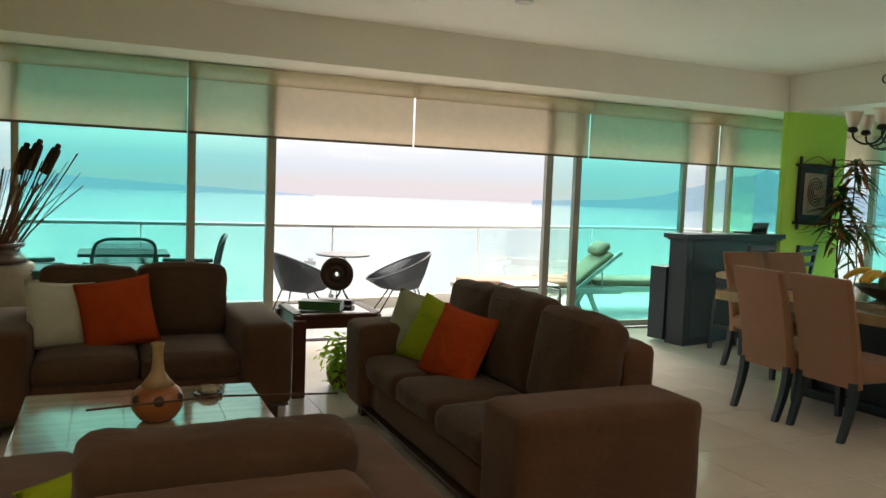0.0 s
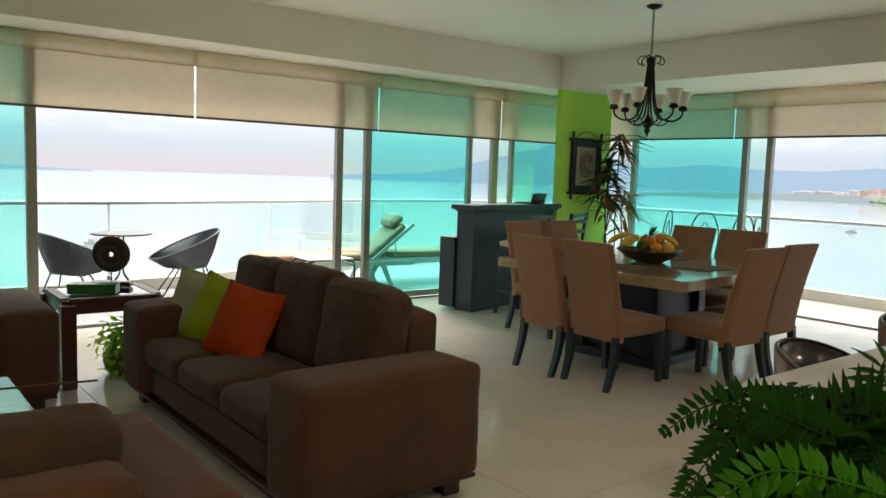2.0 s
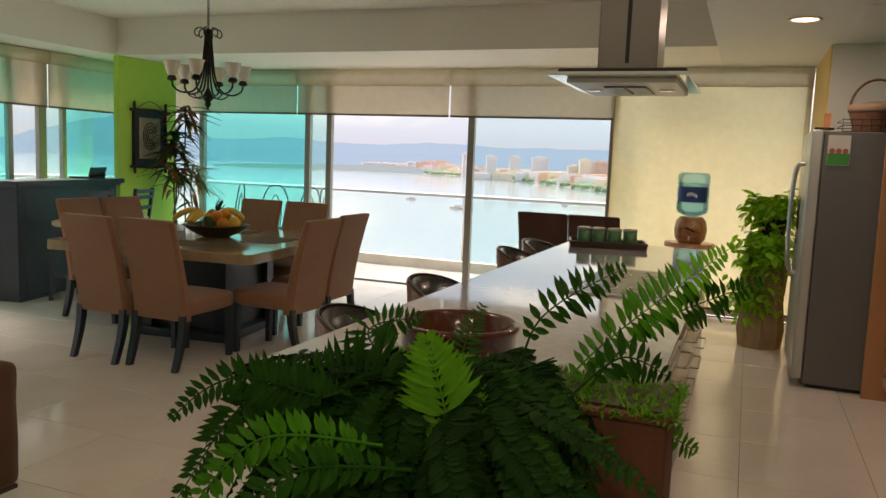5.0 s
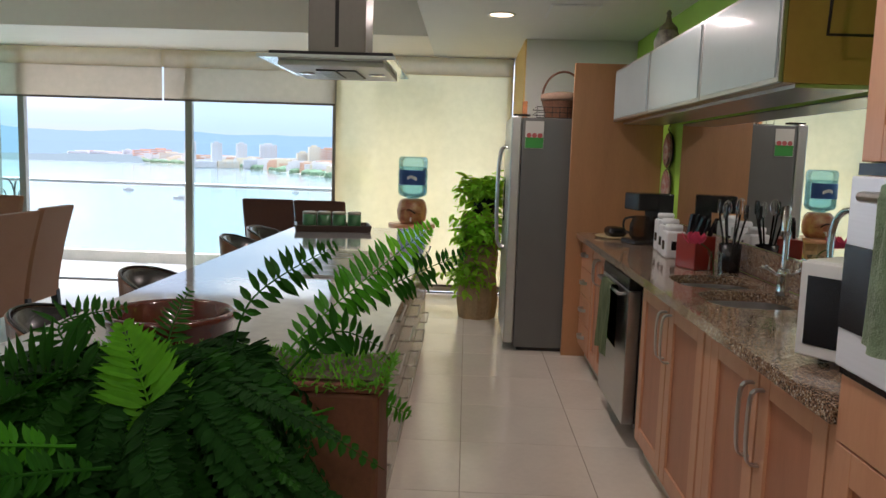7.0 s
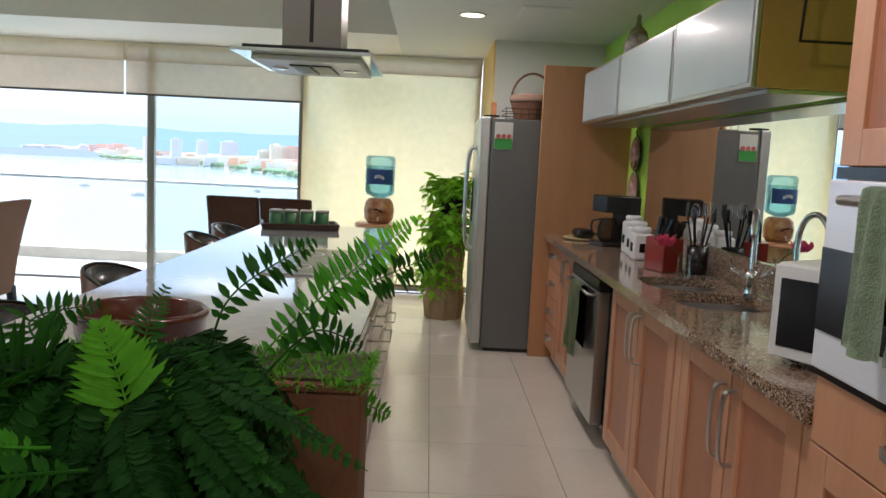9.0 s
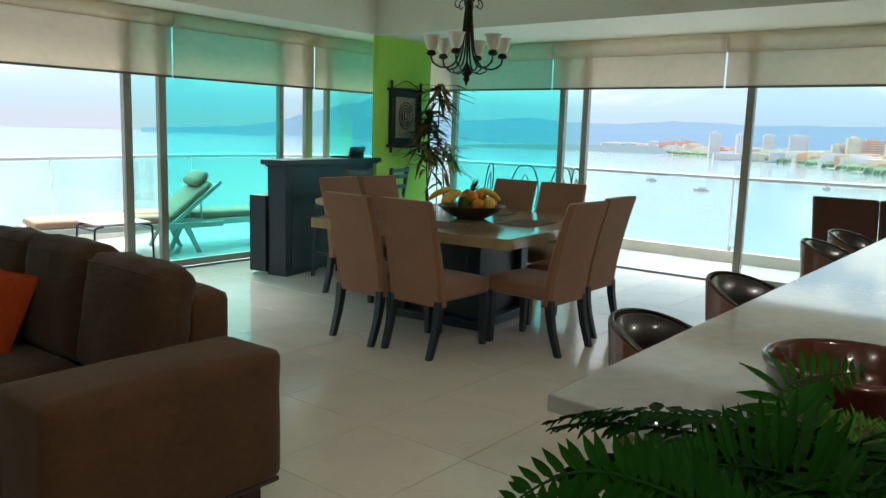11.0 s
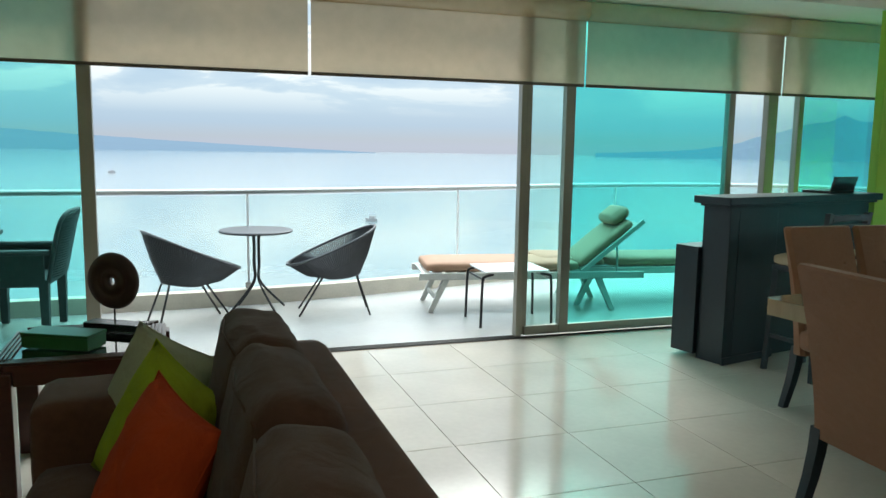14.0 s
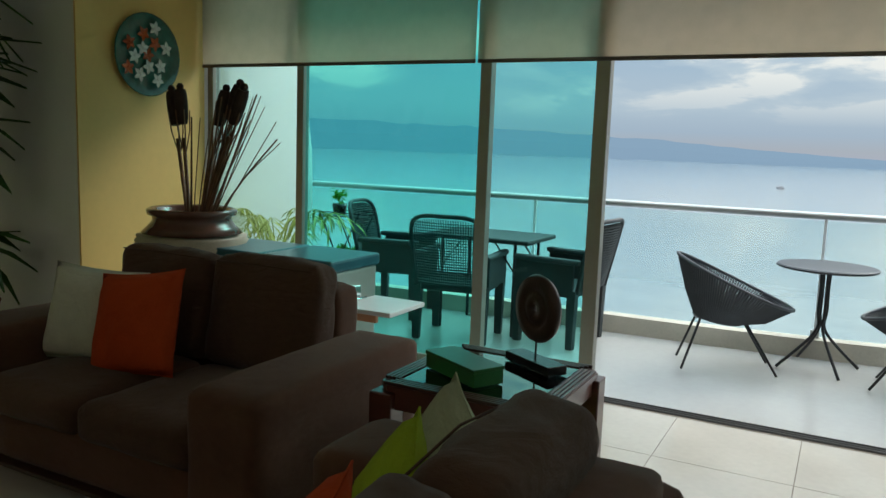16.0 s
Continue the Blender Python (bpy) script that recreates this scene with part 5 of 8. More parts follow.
def bar():
    t = thing("bar_counter", pose(7.01, 7.03, 0, 0, 0, 12), "navy painted bar counter with a stepped end and slab top", "bar counter")
    part("front_body", B(-0.09, 0.0, 0.0, 0.22, 0.0, 1.055, 0.004), M_NAVY, t)
    part("end_panel", B(0.001, 0.40, 0.0, 0.04, 0.0, 1.055, 0.003), M_NAVY, t)
    part("front_panel", B(0.40, 1.52, 0.03, 0.07, 0.0, 1.055, 0.003), M_NAVY, t)
    part("back_panel", B(0.001, 1.50, 0.18, 0.219, 0.02, 1.055, 0.003), M_NAVY, t)
    part("step_body", B(-0.12, 1.42, 0.222, 0.42, 0.03, 0.775, 0.004), M_NAVY, t)
    part("countertop", B(-0.16, 1.56, -0.05, 0.25, 1.075, 1.125, 0.005), M_NAVY, t)
    part("top_moulding", B(-0.11, 1.54, -0.02, 0.235, 1.0555, 1.0745, 0.003), M_NAVY, t)
    part("plinth", B(-0.10, 0.42, -0.012, 0.0, 0.0, 0.05, 0.002), M_NAVY, t)
    q = t.matrix_world
    lp = thing("laptop", q @ pose(1.18, 0.14, 1.126, 0, 0, 6), "closed-back black laptop standing open on the bar", "laptop")
    part("keyboard_base", B(-0.17, 0.17, -0.10, 0.12, 0, 0.02, 0.004), M_BLACK, lp)
    part("screen", xform(B(-0.17, 0.17, -0.008, 0.008, 0.0, 0.105, 0.004), pose(0, -0.09, 0.02, 14, 0, 0)), M_BLACK, lp)

    def stool(m, label):
        s = thing("bar_stool", m, label, "stool", "stools at the bar")
        m_s = mat("cream_stool_cloth", (0.50, 0.42, 0.30), 0.8, var=0.08)
        part("seat", soft(bmesh.new(), -0.19, 0.19, -0.18, 0.18, 0.70, 0.77, 0.03, (0, 0, 0.01), n=7), m_s, s, smooth=True)
        part("seat_frame", B(-0.185, 0.185, -0.175, 0.175, 0.665, 0.70, 0.004), M_NAVY, s)
        for sx in (-1, 1):
            part("leg", leg_mesh([(sx * 0.19, -0.18, 0), (sx * 0.16, -0.15, 0.67)], 0.018), M_NAVY, s)
            part("leg", leg_mesh([(sx * 0.19, 0.18, 0), (sx * 0.16, 0.15, 0.67)], 0.018), M_NAVY, s)
            part("back_post", leg_mesh([(sx * 0.17, -0.165, 0.70), (sx * 0.18, -0.21, 1.06)], 0.016), M_NAVY, s)
            part("stretcher", B(sx * 0.178 - 0.012, sx * 0.178 + 0.012, -0.15, 0.15, 0.22, 0.245), M_NAVY, s)
        for z in (0.86, 0.97, 1.03):
            part("back_slat", B(-0.165, 0.165, -0.205 - 0.02 * (z > 0.9), -0.185 - 0.02 * (z > 0.9), z - 0.02, z + 0.02, 0.004), M_NAVY, s)
        return s
    stool(pose(7.36, 6.72, 0, 0, 0, 8), "dark wooden bar stool with a cream seat before the bar")
    stool(pose(8.02, 6.80, 0, 0, 0, 16), "dark ladder-back bar stool standing under the bar")
    p = thing("framed_picture", pose(9.01, 7.372, 1.58), "framed print in a dark twig frame on the green wall", "picture")
    m_tw = mat("dark_twig", (0.035, 0.03, 0.035), 0.7, var=0.3, scale=20, bump=0.5)
    part("backing", B(-0.27, 0.27, 0.0, 0.012, -0.33, 0.33), M_NAVY, p)
    for s in (-1, 1):
        part("frame_side", tube(bmesh.new(), curve([(s * 0.25, -0.012, -0.40), (s * 0.26, -0.015, -0.1), (s * 0.25, -0.012, 0.2), (s * 0.255, -0.014, 0.42)], 4), 0.016, 7), m_tw, p, smooth=True)
        part("frame_side", tube(bmesh.new(), curve([(-0.32, -0.014, s * 0.32), (0, -0.016, s * 0.33), (0.32, -0.014, s * 0.315)], 4), 0.016, 7), m_tw, p, smooth=True)
    part("print", B(-0.17, 0.17, -0.006, -0.001, -0.23, 0.24), mat("sepia_print", (0.40, 0.33, 0.24), 0.7, var=0.3, scale=12), p)
    for k in range(4):
        part("print_figure", tube(bmesh.new(), [((0.03 + 0.028 * k) * math.cos(a), -0.008, 0.03 + (0.05 + 0.035 * k) * math.sin(a)) for a in np.linspace(0.3, 5.6, 18)], 0.006, 5), m_tw, p)
    part("hanging_cord", tube(bmesh.new(), curve([(-0.22, -0.01, 0.34), (0.0, -0.01, 0.43), (0.22, -0.01, 0.34)], 5), 0.004, 5), m_tw, p)
    d = thing("corner_plant", pose(9.20, 7.05, 0), "tall thin dracaena with red and green strap leaves", "plant")
    part("pot", rings(bmesh.new(), [(0.13, 0), (0.17, 0.28), (0.18, 0.30), (0.15, 0.30), (0.14, 0.24)], 26), M_NAVY, d, smooth=True)
    r2 = random.Random(12)
    for j, (bx, by, zt) in enumerate(((-0.10, 0.04, 1.55), (0.05, 0.0, 1.95), (0.0, 0.10, 1.70), (0.12, -0.05, 1.30), (-0.20, -0.02, 1.3))):
        part("stem", tube(bmesh.new(), curve([(bx * 0.2, by * 0.2, 0.25), (bx * 0.9, by, 0.7), (bx * 0.5, by * 1.3, 1.0), (bx, by, zt)], 5), 0.009, 6), M_DARKW, d, smooth=True)
        bm, bm2 = bmesh.new(), bmesh.new()
        for i in range(36):
            z = zt - abs(r2.gauss(0, 0.16))
            leaf_verts(bm if r2.random() < 0.5 else bm2, pose(bx + r2.uniform(-0.03, 0.03), by, z, r2.uniform(-20, 20), r2.uniform(-50, 15), r2.uniform(-180, 180)), r2.uniform(0.20, 0.36), 0.056, r2.uniform(0.5, 1.1))
        part("leaves", bm, M_LEAFD, d)
        part("red_leaves", bm2, M_LEAFR, d, "reddish older leaves")


bar()


# ---- kitchen ----
M_BASEWH = mat("white_toe_board", (0.60, 0.58, 0.54), 0.5, var=0.08)
YF = -0.115
COUNTER_UP = Matrix.Diagonal((1, 1, 1.0163, 1))


def bow_handle(t, p, l, vertical=True, out=0.035, name="handle"):
    """A bent flat metal pull standing off the front by out, towards +y."""
    pts = curve([(0, 0, -l / 2), (0, out * 0.95, -l / 2 + 0.012), (0, out * 1.15, 0), (0, out * 0.95, l / 2 - 0.012), (0, 0, l / 2)], 4)
    bm = bmesh.new()
    rows = []
    for i, q in enumerate(pts):
        d = (pts[min(i + 1, len(pts) - 1)] - pts[max(i - 1, 0)]).normalized()
        n = Vector((0, -d.z, d.y))
        rows.append([bm.verts.new(Vector((sx * 0.011, 0, 0)) + q + n * s * 0.003) for sx, s in ((-1, -1), (1, -1), (1, 1), (-1, 1))])
    for a, b in zip(rows, rows[1:]):
        for k in range(4):
            bm.faces.new((a[k], a[(k + 1) % 4], b[(k + 1) % 4], b[k]))
    bm.faces.new(rows[0])
    bm.faces.new(rows[-1])
    m = Matrix.Translation(p) @ (Matrix.Identity(4) if vertical else pose(0, 0, 0, 0, 90, 0))
    return part(name, xform(bm, m), M_STEEL, t, smooth=False)


def shaker(t, x0, x1, z0, z1, y, handle=None, material=None, inset=None):
    """A framed door with a recessed panel, its face at y."""
    material, inset = material or M_CAB, inset or M_CABP
    d = new("door")
    d.parent = t
    w = 0.075
    part("stile", B(x0, x0 + w, y - 0.02, y, z0, z1, 0.002), material, d)
    part("stile", B(x1 - w, x1, y - 0.02, y, z0, z1, 0.002), material, d)
    part("rail", B(x0 + w, x1 - w, y - 0.02, y - 0.0005, z1 - w, z1, 0.002), material, d)
    part("rail", B(x0 + w, x1 - w, y - 0.02, y - 0.0005, z0, z0 + w, 0.002), material, d)
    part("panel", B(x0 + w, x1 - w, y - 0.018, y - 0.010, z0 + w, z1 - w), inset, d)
    if handle:
        hx, hz, l = handle
        bow_handle(d, Vector((hx, y, hz)), l)
    return d


def kitchen_base():
    def unit(x0, x1, label, top=0.878):
        t = thing("base_cabinet", COUNTER_UP, label, "cabinet", "kitchen base cabinets")
        part("body", B(x0 + 0.001, x1 - 0.001, Y0 + 0.002, YF - 0.022, 0.10, top), M_PANEL, t)
        part("toe_board", B(x0 + 0.001, x1 - 0.001, YF - 0.075, YF - 0.06, 0.0, 0.099), M_BASEWH, t)
        return t
    t = unit(6.96, 7.47, "beech drawer unit under the granite counter")
    for k in range(4):
        z0 = 0.11 + k * 0.192
        d = part("drawer_front", B(6.975, 7.455, YF - 0.02, YF, z0, z0 + 0.184, 0.003), M_CAB, t)
        bow_handle(d, Vector((7.21, YF, z0 + 0.10)), 0.12, False)
    t = unit(6.41, 6.958, "beech two-door base cabinet under the granite counter")
    shaker(t, 6.42, 6.68, 0.11, 0.87, YF, (6.655, 0.74, 0.16))
    shaker(t, 6.685, 6.95, 0.11, 0.87, YF, (6.715, 0.74, 0.16))
    t = unit(4.49, 5.50, "beech sink cabinet with two framed doors", 0.70)
    shaker(t, 4.50, 4.975, 0.11, 0.87, YF, (4.94, 0.72, 0.20))
    shaker(t, 4.985, 5.46, 0.11, 0.87, YF, (5.02, 0.72, 0.20))
    t = unit(3.47, 4.485, "beech base cabinet with two wide framed doors")
    shaker(t, 3.54, 3.965, 0.11, 0.87, YF, (3.93, 0.70, 0.22))
    shaker(t, 3.975, 4.41, 0.11, 0.87, YF, (4.01, 0.70, 0.22))
    part("end_stile", B(3.472, 3.535, YF - 0.021, YF - 0.001, 0.10, 0.878, 0.002), M_CAB, t)
    part("middle_stile", B(4.415, 4.484, YF - 0.021, YF - 0.001, 0.10, 0.878, 0.002), M_CAB, t)
    w = thing("dishwasher", COUNTER_UP, "stainless steel dishwasher with a towel on its handle", "dishwasher")
    part("body", B(5.52, 6.39, Y0 + 0.01, YF - 0.03, 0.10, 0.87), M_BLACK, w)
    part("front", B(5.62, 6.34, YF - 0.028, YF + 0.035, 0.12, 0.80, 0.004), M_STEEL, w)
    part("control_strip", B(5.62, 6.34, YF - 0.028, YF + 0.034, 0.802, 0.865, 0.004), M_BLACK, w)
    part("handle", tube(bmesh.new(), [(5.68, YF + 0.035, 0.78), (5.68, YF + 0.075, 0.78), (6.28, YF + 0.075, 0.78), (6.28, YF + 0.035, 0.78)], 0.009), M_STEEL, w, smooth=True)
    towel("striped green and cream kitchen towel on the dishwasher handle", 5.78, 6.06, YF + 0.078, 0.812, 0.43, mat("striped_towel", (0.36, 0.42, 0.25), 0.95, var=0.3, scale=4, stretch=(14, 14, 1), second=(0.10, 0.17, 0.07), bump=0.6, bscale=200), 0.33, 3)
    c = thing("granite_counter", COUNTER_UP, "polished speckled brown granite counter with an upstand", "countertop")
    x0, x1 = 3.44, 7.47
    # slab with two round-ended sink holes
    bm = bmesh.new()
    outer = [(x0, Y0 + 0.03), (x1, Y0 + 0.03), (x1, YF + 0.045), (x0, YF + 0.045)]
    holes = []
    for hx0, hx1 in ((5.06, 5.44), (4.60, 4.99)):
        cx, cy, a, b = (hx0 + hx1) / 2, -0.385, (hx1 - hx0) / 2, 0.19
        holes.append([(cx + a * math.copysign(abs(math.cos(q)) ** 0.6, math.cos(q)), cy + b * math.copysign(abs(math.sin(q)) ** 0.6, math.sin(q))) for q in np.linspace(0, 2 * math.pi, 33)[:-1]])
    es = []
    for loop in [outer] + holes:
        vs = [bm.verts.new((px, py, 0.88)) for px, py in loop]
        es += [bm.edges.new((vs[i], vs[(i + 1) % len(vs)])) for i in range(len(vs))]
    bmesh.ops.triangle_fill(bm, use_beauty=True, edges=es)
    ex = bmesh.ops.extrude_face_region(bm, geom=bm.faces[:])
    for v in ex["geom"]:
        if isinstance(v, bmesh.types.BMVert):
            v.co.z = 0.92
    part("slab", bm, M_GRANITE, c)
    part("upstand", B(x0, 7.45, Y0 + 0.002, Y0 + 0.028, 0.9205, 1.055, 0.003), M_GRANITE, c)
    s = thing("double_sink", COUNTER_UP, "double stainless steel undermount sink set in the counter", "sink")
    for lp in holes:
        cx, cy = sum(p[0] for p in lp) / 32, sum(p[1] for p in lp) / 32
        bm = bmesh.new()
        rows = [[bm.verts.new((cx + (px - cx) * k, cy + (py - cy) * k, z)) for px, py in lp] for k, z in ((1.0, 0.899), (1.01, 0.879), (0.98, 0.76), (0.90, 0.735))]
        for a, b in zip(rows, rows[1:]):
            for i in range(32):
                bm.faces.new((a[i], a[(i + 1) % 32], b[(i + 1) % 32], b[i]))
        bm.faces.new(rows[-1])
        part("basin", bm, M_STEEL, s, smooth=True)
    f = thing("kitchen_tap", pose(4.94, -0.56, 0.936, 0, 0, 64), "tall chrome gooseneck tap with two cross handles", "tap")
    part("base", rings(bmesh.new(), [(0.03, 0), (0.026, 0.02), (0.022, 0.07), (0.03, 0.09), (0.02, 0.11)], 20), M_CHROME, f, smooth=True)
    part("spout", tube(bmesh.new(), curve([(0, 0, 0.10), (0, 0.0, 0.26), (0.0, 0.03, 0.34), (0, 0.085, 0.36), (0, 0.13, 0.32), (0, 0.14, 0.27)], 6), 0.013, 12), M_CHROME, f, smooth=True)
    for sx in (-1, 1):
        part("cross_handle", tube(bmesh.new(), [(sx * 0.02, 0, 0.08), (sx * 0.06, 0.0, 0.105), (sx * 0.085, 0.02, 0.115)], 0.008, 8), M_CHROME, f, smooth=True)
        part("cross_bar", tube(bmesh.new(), [(sx * 0.06, -0.03, 0.10), (sx * 0.065, 0.035, 0.12)], 0.006, 8), M_CHROME, f, smooth=True)
    mw = tagged(part("backsplash_mirror", B(4.42, 6.93, Y0 + 0.002, Y0 + 0.01, 1.074, 1.72), M_MIRROR), "frameless mirror panel behind the kitchen counter", "mirror", "", "structure")
    p = thing("end_panel_cabinet", pose(0, 0, 0), "tall beech side panel between counter and fridge", "panel")
    part("panel", B(7.475, 7.51, Y0 + 0.002, 0.0, 0, 2.16, 0.003), M_PANEL, p)


def towel(label, x0, x1, y, ztop, zbot, material, backz, seed):
    """A towel folded over a bar that runs along x."""
    t = thing("towel", pose(0, 0, 0), label, "towel")
    bm = bmesh.new()
    n, m = 16, 14
    prof = [(y - 0.022, ztop - backz * (1 - k / 6)) for k in range(7)] + [(y - 0.014, ztop + 0.008), (y + 0.002, ztop + 0.012), (y + 0.016, ztop + 0.006)] + [(y + 0.020 + 0.006 * k / m, ztop - (ztop - zbot) * k / m) for k in range(1, m + 1)]
    rows = []
    for i in range(n + 1):
        u = i / n
        row = []
        for k, (yy, z) in enumerate(prof):
            f = max(0, (k - 9) / m)
            wv = 0.012 * math.sin(u * 11 + seed) * f + 0.010 * noise.noise(Vector((u * 6, z * 5, seed)))
            xx = x0 + (x1 - x0) * u
            xx += (0.5 - u) * 0.05 * (1 - f) * (x1 - x0)
            row.append(bm.verts.new((xx, yy + max(-0.003, wv) if k > 9 else yy, z + (0.006 * math.sin(u * 7 + seed) if k == len(prof) - 1 else 0))))
        rows.append(row)
    for a, b in zip(rows, rows[1:]):
        for k in range(len(prof) - 1):
            bm.faces.new((a[k], b[k], b[k + 1], a[k + 1]))
    geom = bmesh.ops.solidify(bm, geom=bm.faces[:], thickness=0.013)
    part("cloth", bm, material, t, smooth=True)
    return t


kitchen_base()


def oven_tower():
    t = thing("oven_tower", pose(0, 0, 0), "tall beech oven cabinet at the near end of the counter", "cabinet")
    x0, x1, y = 2.60, 3.435, -0.08
    part("body", B(x0, x1, Y0 + 0.002, y - 0.022, 0.10, 2.42), M_PANEL, t)
    part("toe_board", B(x0, x1, y - 0.075, y - 0.06, 0, 0.099), M_BASEWH, t)
    d = part("drawer_front", B(x0 + 0.005, x1 - 0.003, y - 0.02, y, 0.865, 1.015, 0.003), M_CAB, t)
    bow_handle(d, Vector((3.05, y, 0.955)), 0.16, False)
    shaker(t, 3.005, x1 - 0.003, 0.11, 0.86, y, (3.05, 0.72, 0.18))
    shaker(t, x0 + 0.005, 3.0, 0.11, 0.86, y, (2.95, 0.72, 0.18))
    shaker(t, 3.008, x1 - 0.003, 1.475, 2.41, y, (3.05, 1.66, 0.20))
    shaker(t, x0 + 0.005, 3.003, 1.475, 2.41, y, (2.955, 1.66, 0.20))
    o = thing("oven", pose(0, 0, 0), "built-in steel oven with a dark glass window", "oven")
    # Pale lavender, hardly metallic: the windows' reflection is put into the steel's colour.
    part("door", B(x0 + 0.004, x1 - 0.005, y - 0.02, y + 0.018, 1.035, 1.445, 0.004), mat("oven_steel_painted_sheen", (0.76, 0.79, 0.88), 0.25, metal=0.05, var=0.04, stretch=(1, 1, 30)), o)
    part("window", B(x0 + 0.08, x1 - 0.01, y + 0.0185, y + 0.0215, 1.12, 1.30, 0.001), M_BLACK, o)
    part("vent_strip", B(x0 + 0.004, x1 - 0.005, y - 0.02, y + 0.005, 1.447, 1.472), M_BLACK, o)
    part("lower_gap", B(x0 + 0.004, x1 - 0.005, y - 0.02, y + 0.006, 1.017, 1.033), M_BLACK, o)
    part("door_bar", tube(bmesh.new(), [(2.66, y + 0.018, 1.405), (2.66, y + 0.06, 1.405), (3.30, y + 0.06, 1.405), (3.30, y + 0.018, 1.405)], 0.011), M_STEEL, o, smooth=True)
    m_t = mat("green_towelling", (0.24, 0.33, 0.21), 0.98, var=0.35, scale=12, bump=1.0, bscale=210, crease=0.3, sheen=0.4)
    towel("thick sage green terry towel hanging on the oven bar", 3.05, 3.19, y + 0.066, 1.425, 1.13, m_t, 0.24, 1)
    towel("thick sage green terry towel hanging on the oven bar", 2.875, 3.045, y + 0.070, 1.42, 1.145, m_t, 0.24, 5)
    towel("thick sage green terry towel hanging on the oven bar", 2.68, 2.865, y + 0.066, 1.415, 1.10, m_t, 0.24, 9)
    m = thing("microwave", pose(3.77, -0.40, 0.940, 0, 0, 34), "white microwave oven with dark glass door on the counter", "microwave")
    part("case", B(-0.24, 0.20, -0.17, 0.15, 0.012, 0.275, 0.008), M_WHITE, m)
    part("door", B(-0.10, 0.198, 0.151, 0.166, 0.018, 0.27, 0.004), M_WHITE, m)
    part("door_glass", B(-0.07, 0.175, 0.1665, 0.169, 0.05, 0.235), M_BLACK, m)
    part("control_panel", B(-0.238, -0.103, 0.151, 0.166, 0.018, 0.27, 0.003), M_WHITE, m)
    for x in (-0.19, 0.15):
        part("foot", rings(bmesh.new(), [(0.015, 0), (0.015, 0.012)], 12, x, 0.1), M_BLACK, m)
    # frosted wall units
    u = thing("wall_cabinet", pose(0, 0, 0), "long wall cabinet with three frosted glass flap doors in steel frames", "cabinet")
    m_ol = mat("ochre_cabinet_side", (0.33, 0.20, 0.05), 0.35, var=0.1, scale=3, stretch=(5, 1, 1))
    part("body", B(4.40, 7.30, Y0 + 0.002, -0.282, 1.738, 2.09), m_ol, u)
    m_fr = mat("frosted_panel", (0.46, 0.56, 0.60), 0.28, var=0.04, scale=3, coat=0.5)
    for a, b in ((4.40, 5.27), (5.28, 6.27), (6.28, 7.30)):
        d = part("flap_frame", B(a, b - 0.004, -0.28, -0.262, 1.738, 2.09, 0.003), M_STEEL, u)
        part("frosted_glass", B(a + 0.02, b - 0.024, -0.2618, -0.258, 1.756, 2.072), m_fr, d)
    part("light_rail", B(4.42, 7.28, -0.60, -0.33, 1.724, 1.7375), M_STEEL, u)
    # jars on top
    m_j = mat("painted_ceramic", (0.55, 0.50, 0.42), 0.25, var=0.5, scale=28, second=(0.10, 0.08, 0.09), coat=0.4)
    for x, s in ((6.55, 1.0), (4.95, 1.1)):
        j = thing("ceramic_jar", pose(x, -0.42, 2.0905), "painted ceramic jar with pointed lid on the wall cabinet", "jar", "jars on the wall cabinet")
        part("body", rings(bmesh.new(), [(0.045 * s, 0), (0.075 * s, 0.03 * s), (0.082 * s, 0.10 * s), (0.055 * s, 0.16 * s)], 22), m_j, j, smooth=True)
        part("lid", rings(bmesh.new(), [(0.058 * s, 0.161 * s), (0.05 * s, 0.18 * s), (0.02 * s, 0.21 * s), (0.012 * s, 0.25 * s), (0.018 * s, 0.26 * s), (0.006 * s, 0.28 * s)], 20), mat("olive_glaze", (0.16, 0.15, 0.07), 0.3, var=0.3), j, smooth=True)
    r = thing("paper_towel_holder", pose(4.30, -0.50, 2.0, 0, 0, 0), "black wire paper roll holder on the cabinet side", "holder")
    part("frame", tube(bmesh.new(), [(0.099, 0.12, 0.12), (0.0, 0.12, 0.12), (0.0, 0.13, -0.12), (0.0, -0.10, -0.12), (0.099, -0.10, -0.12)], 0.006), M_IRON, r, smooth=True)
    part("roller", tube(bmesh.new(), [(-0.01, 0.12, 0.12), (-0.01, -0.02, 0.13)], 0.014), M_IRON, r, smooth=True)


oven_tower()


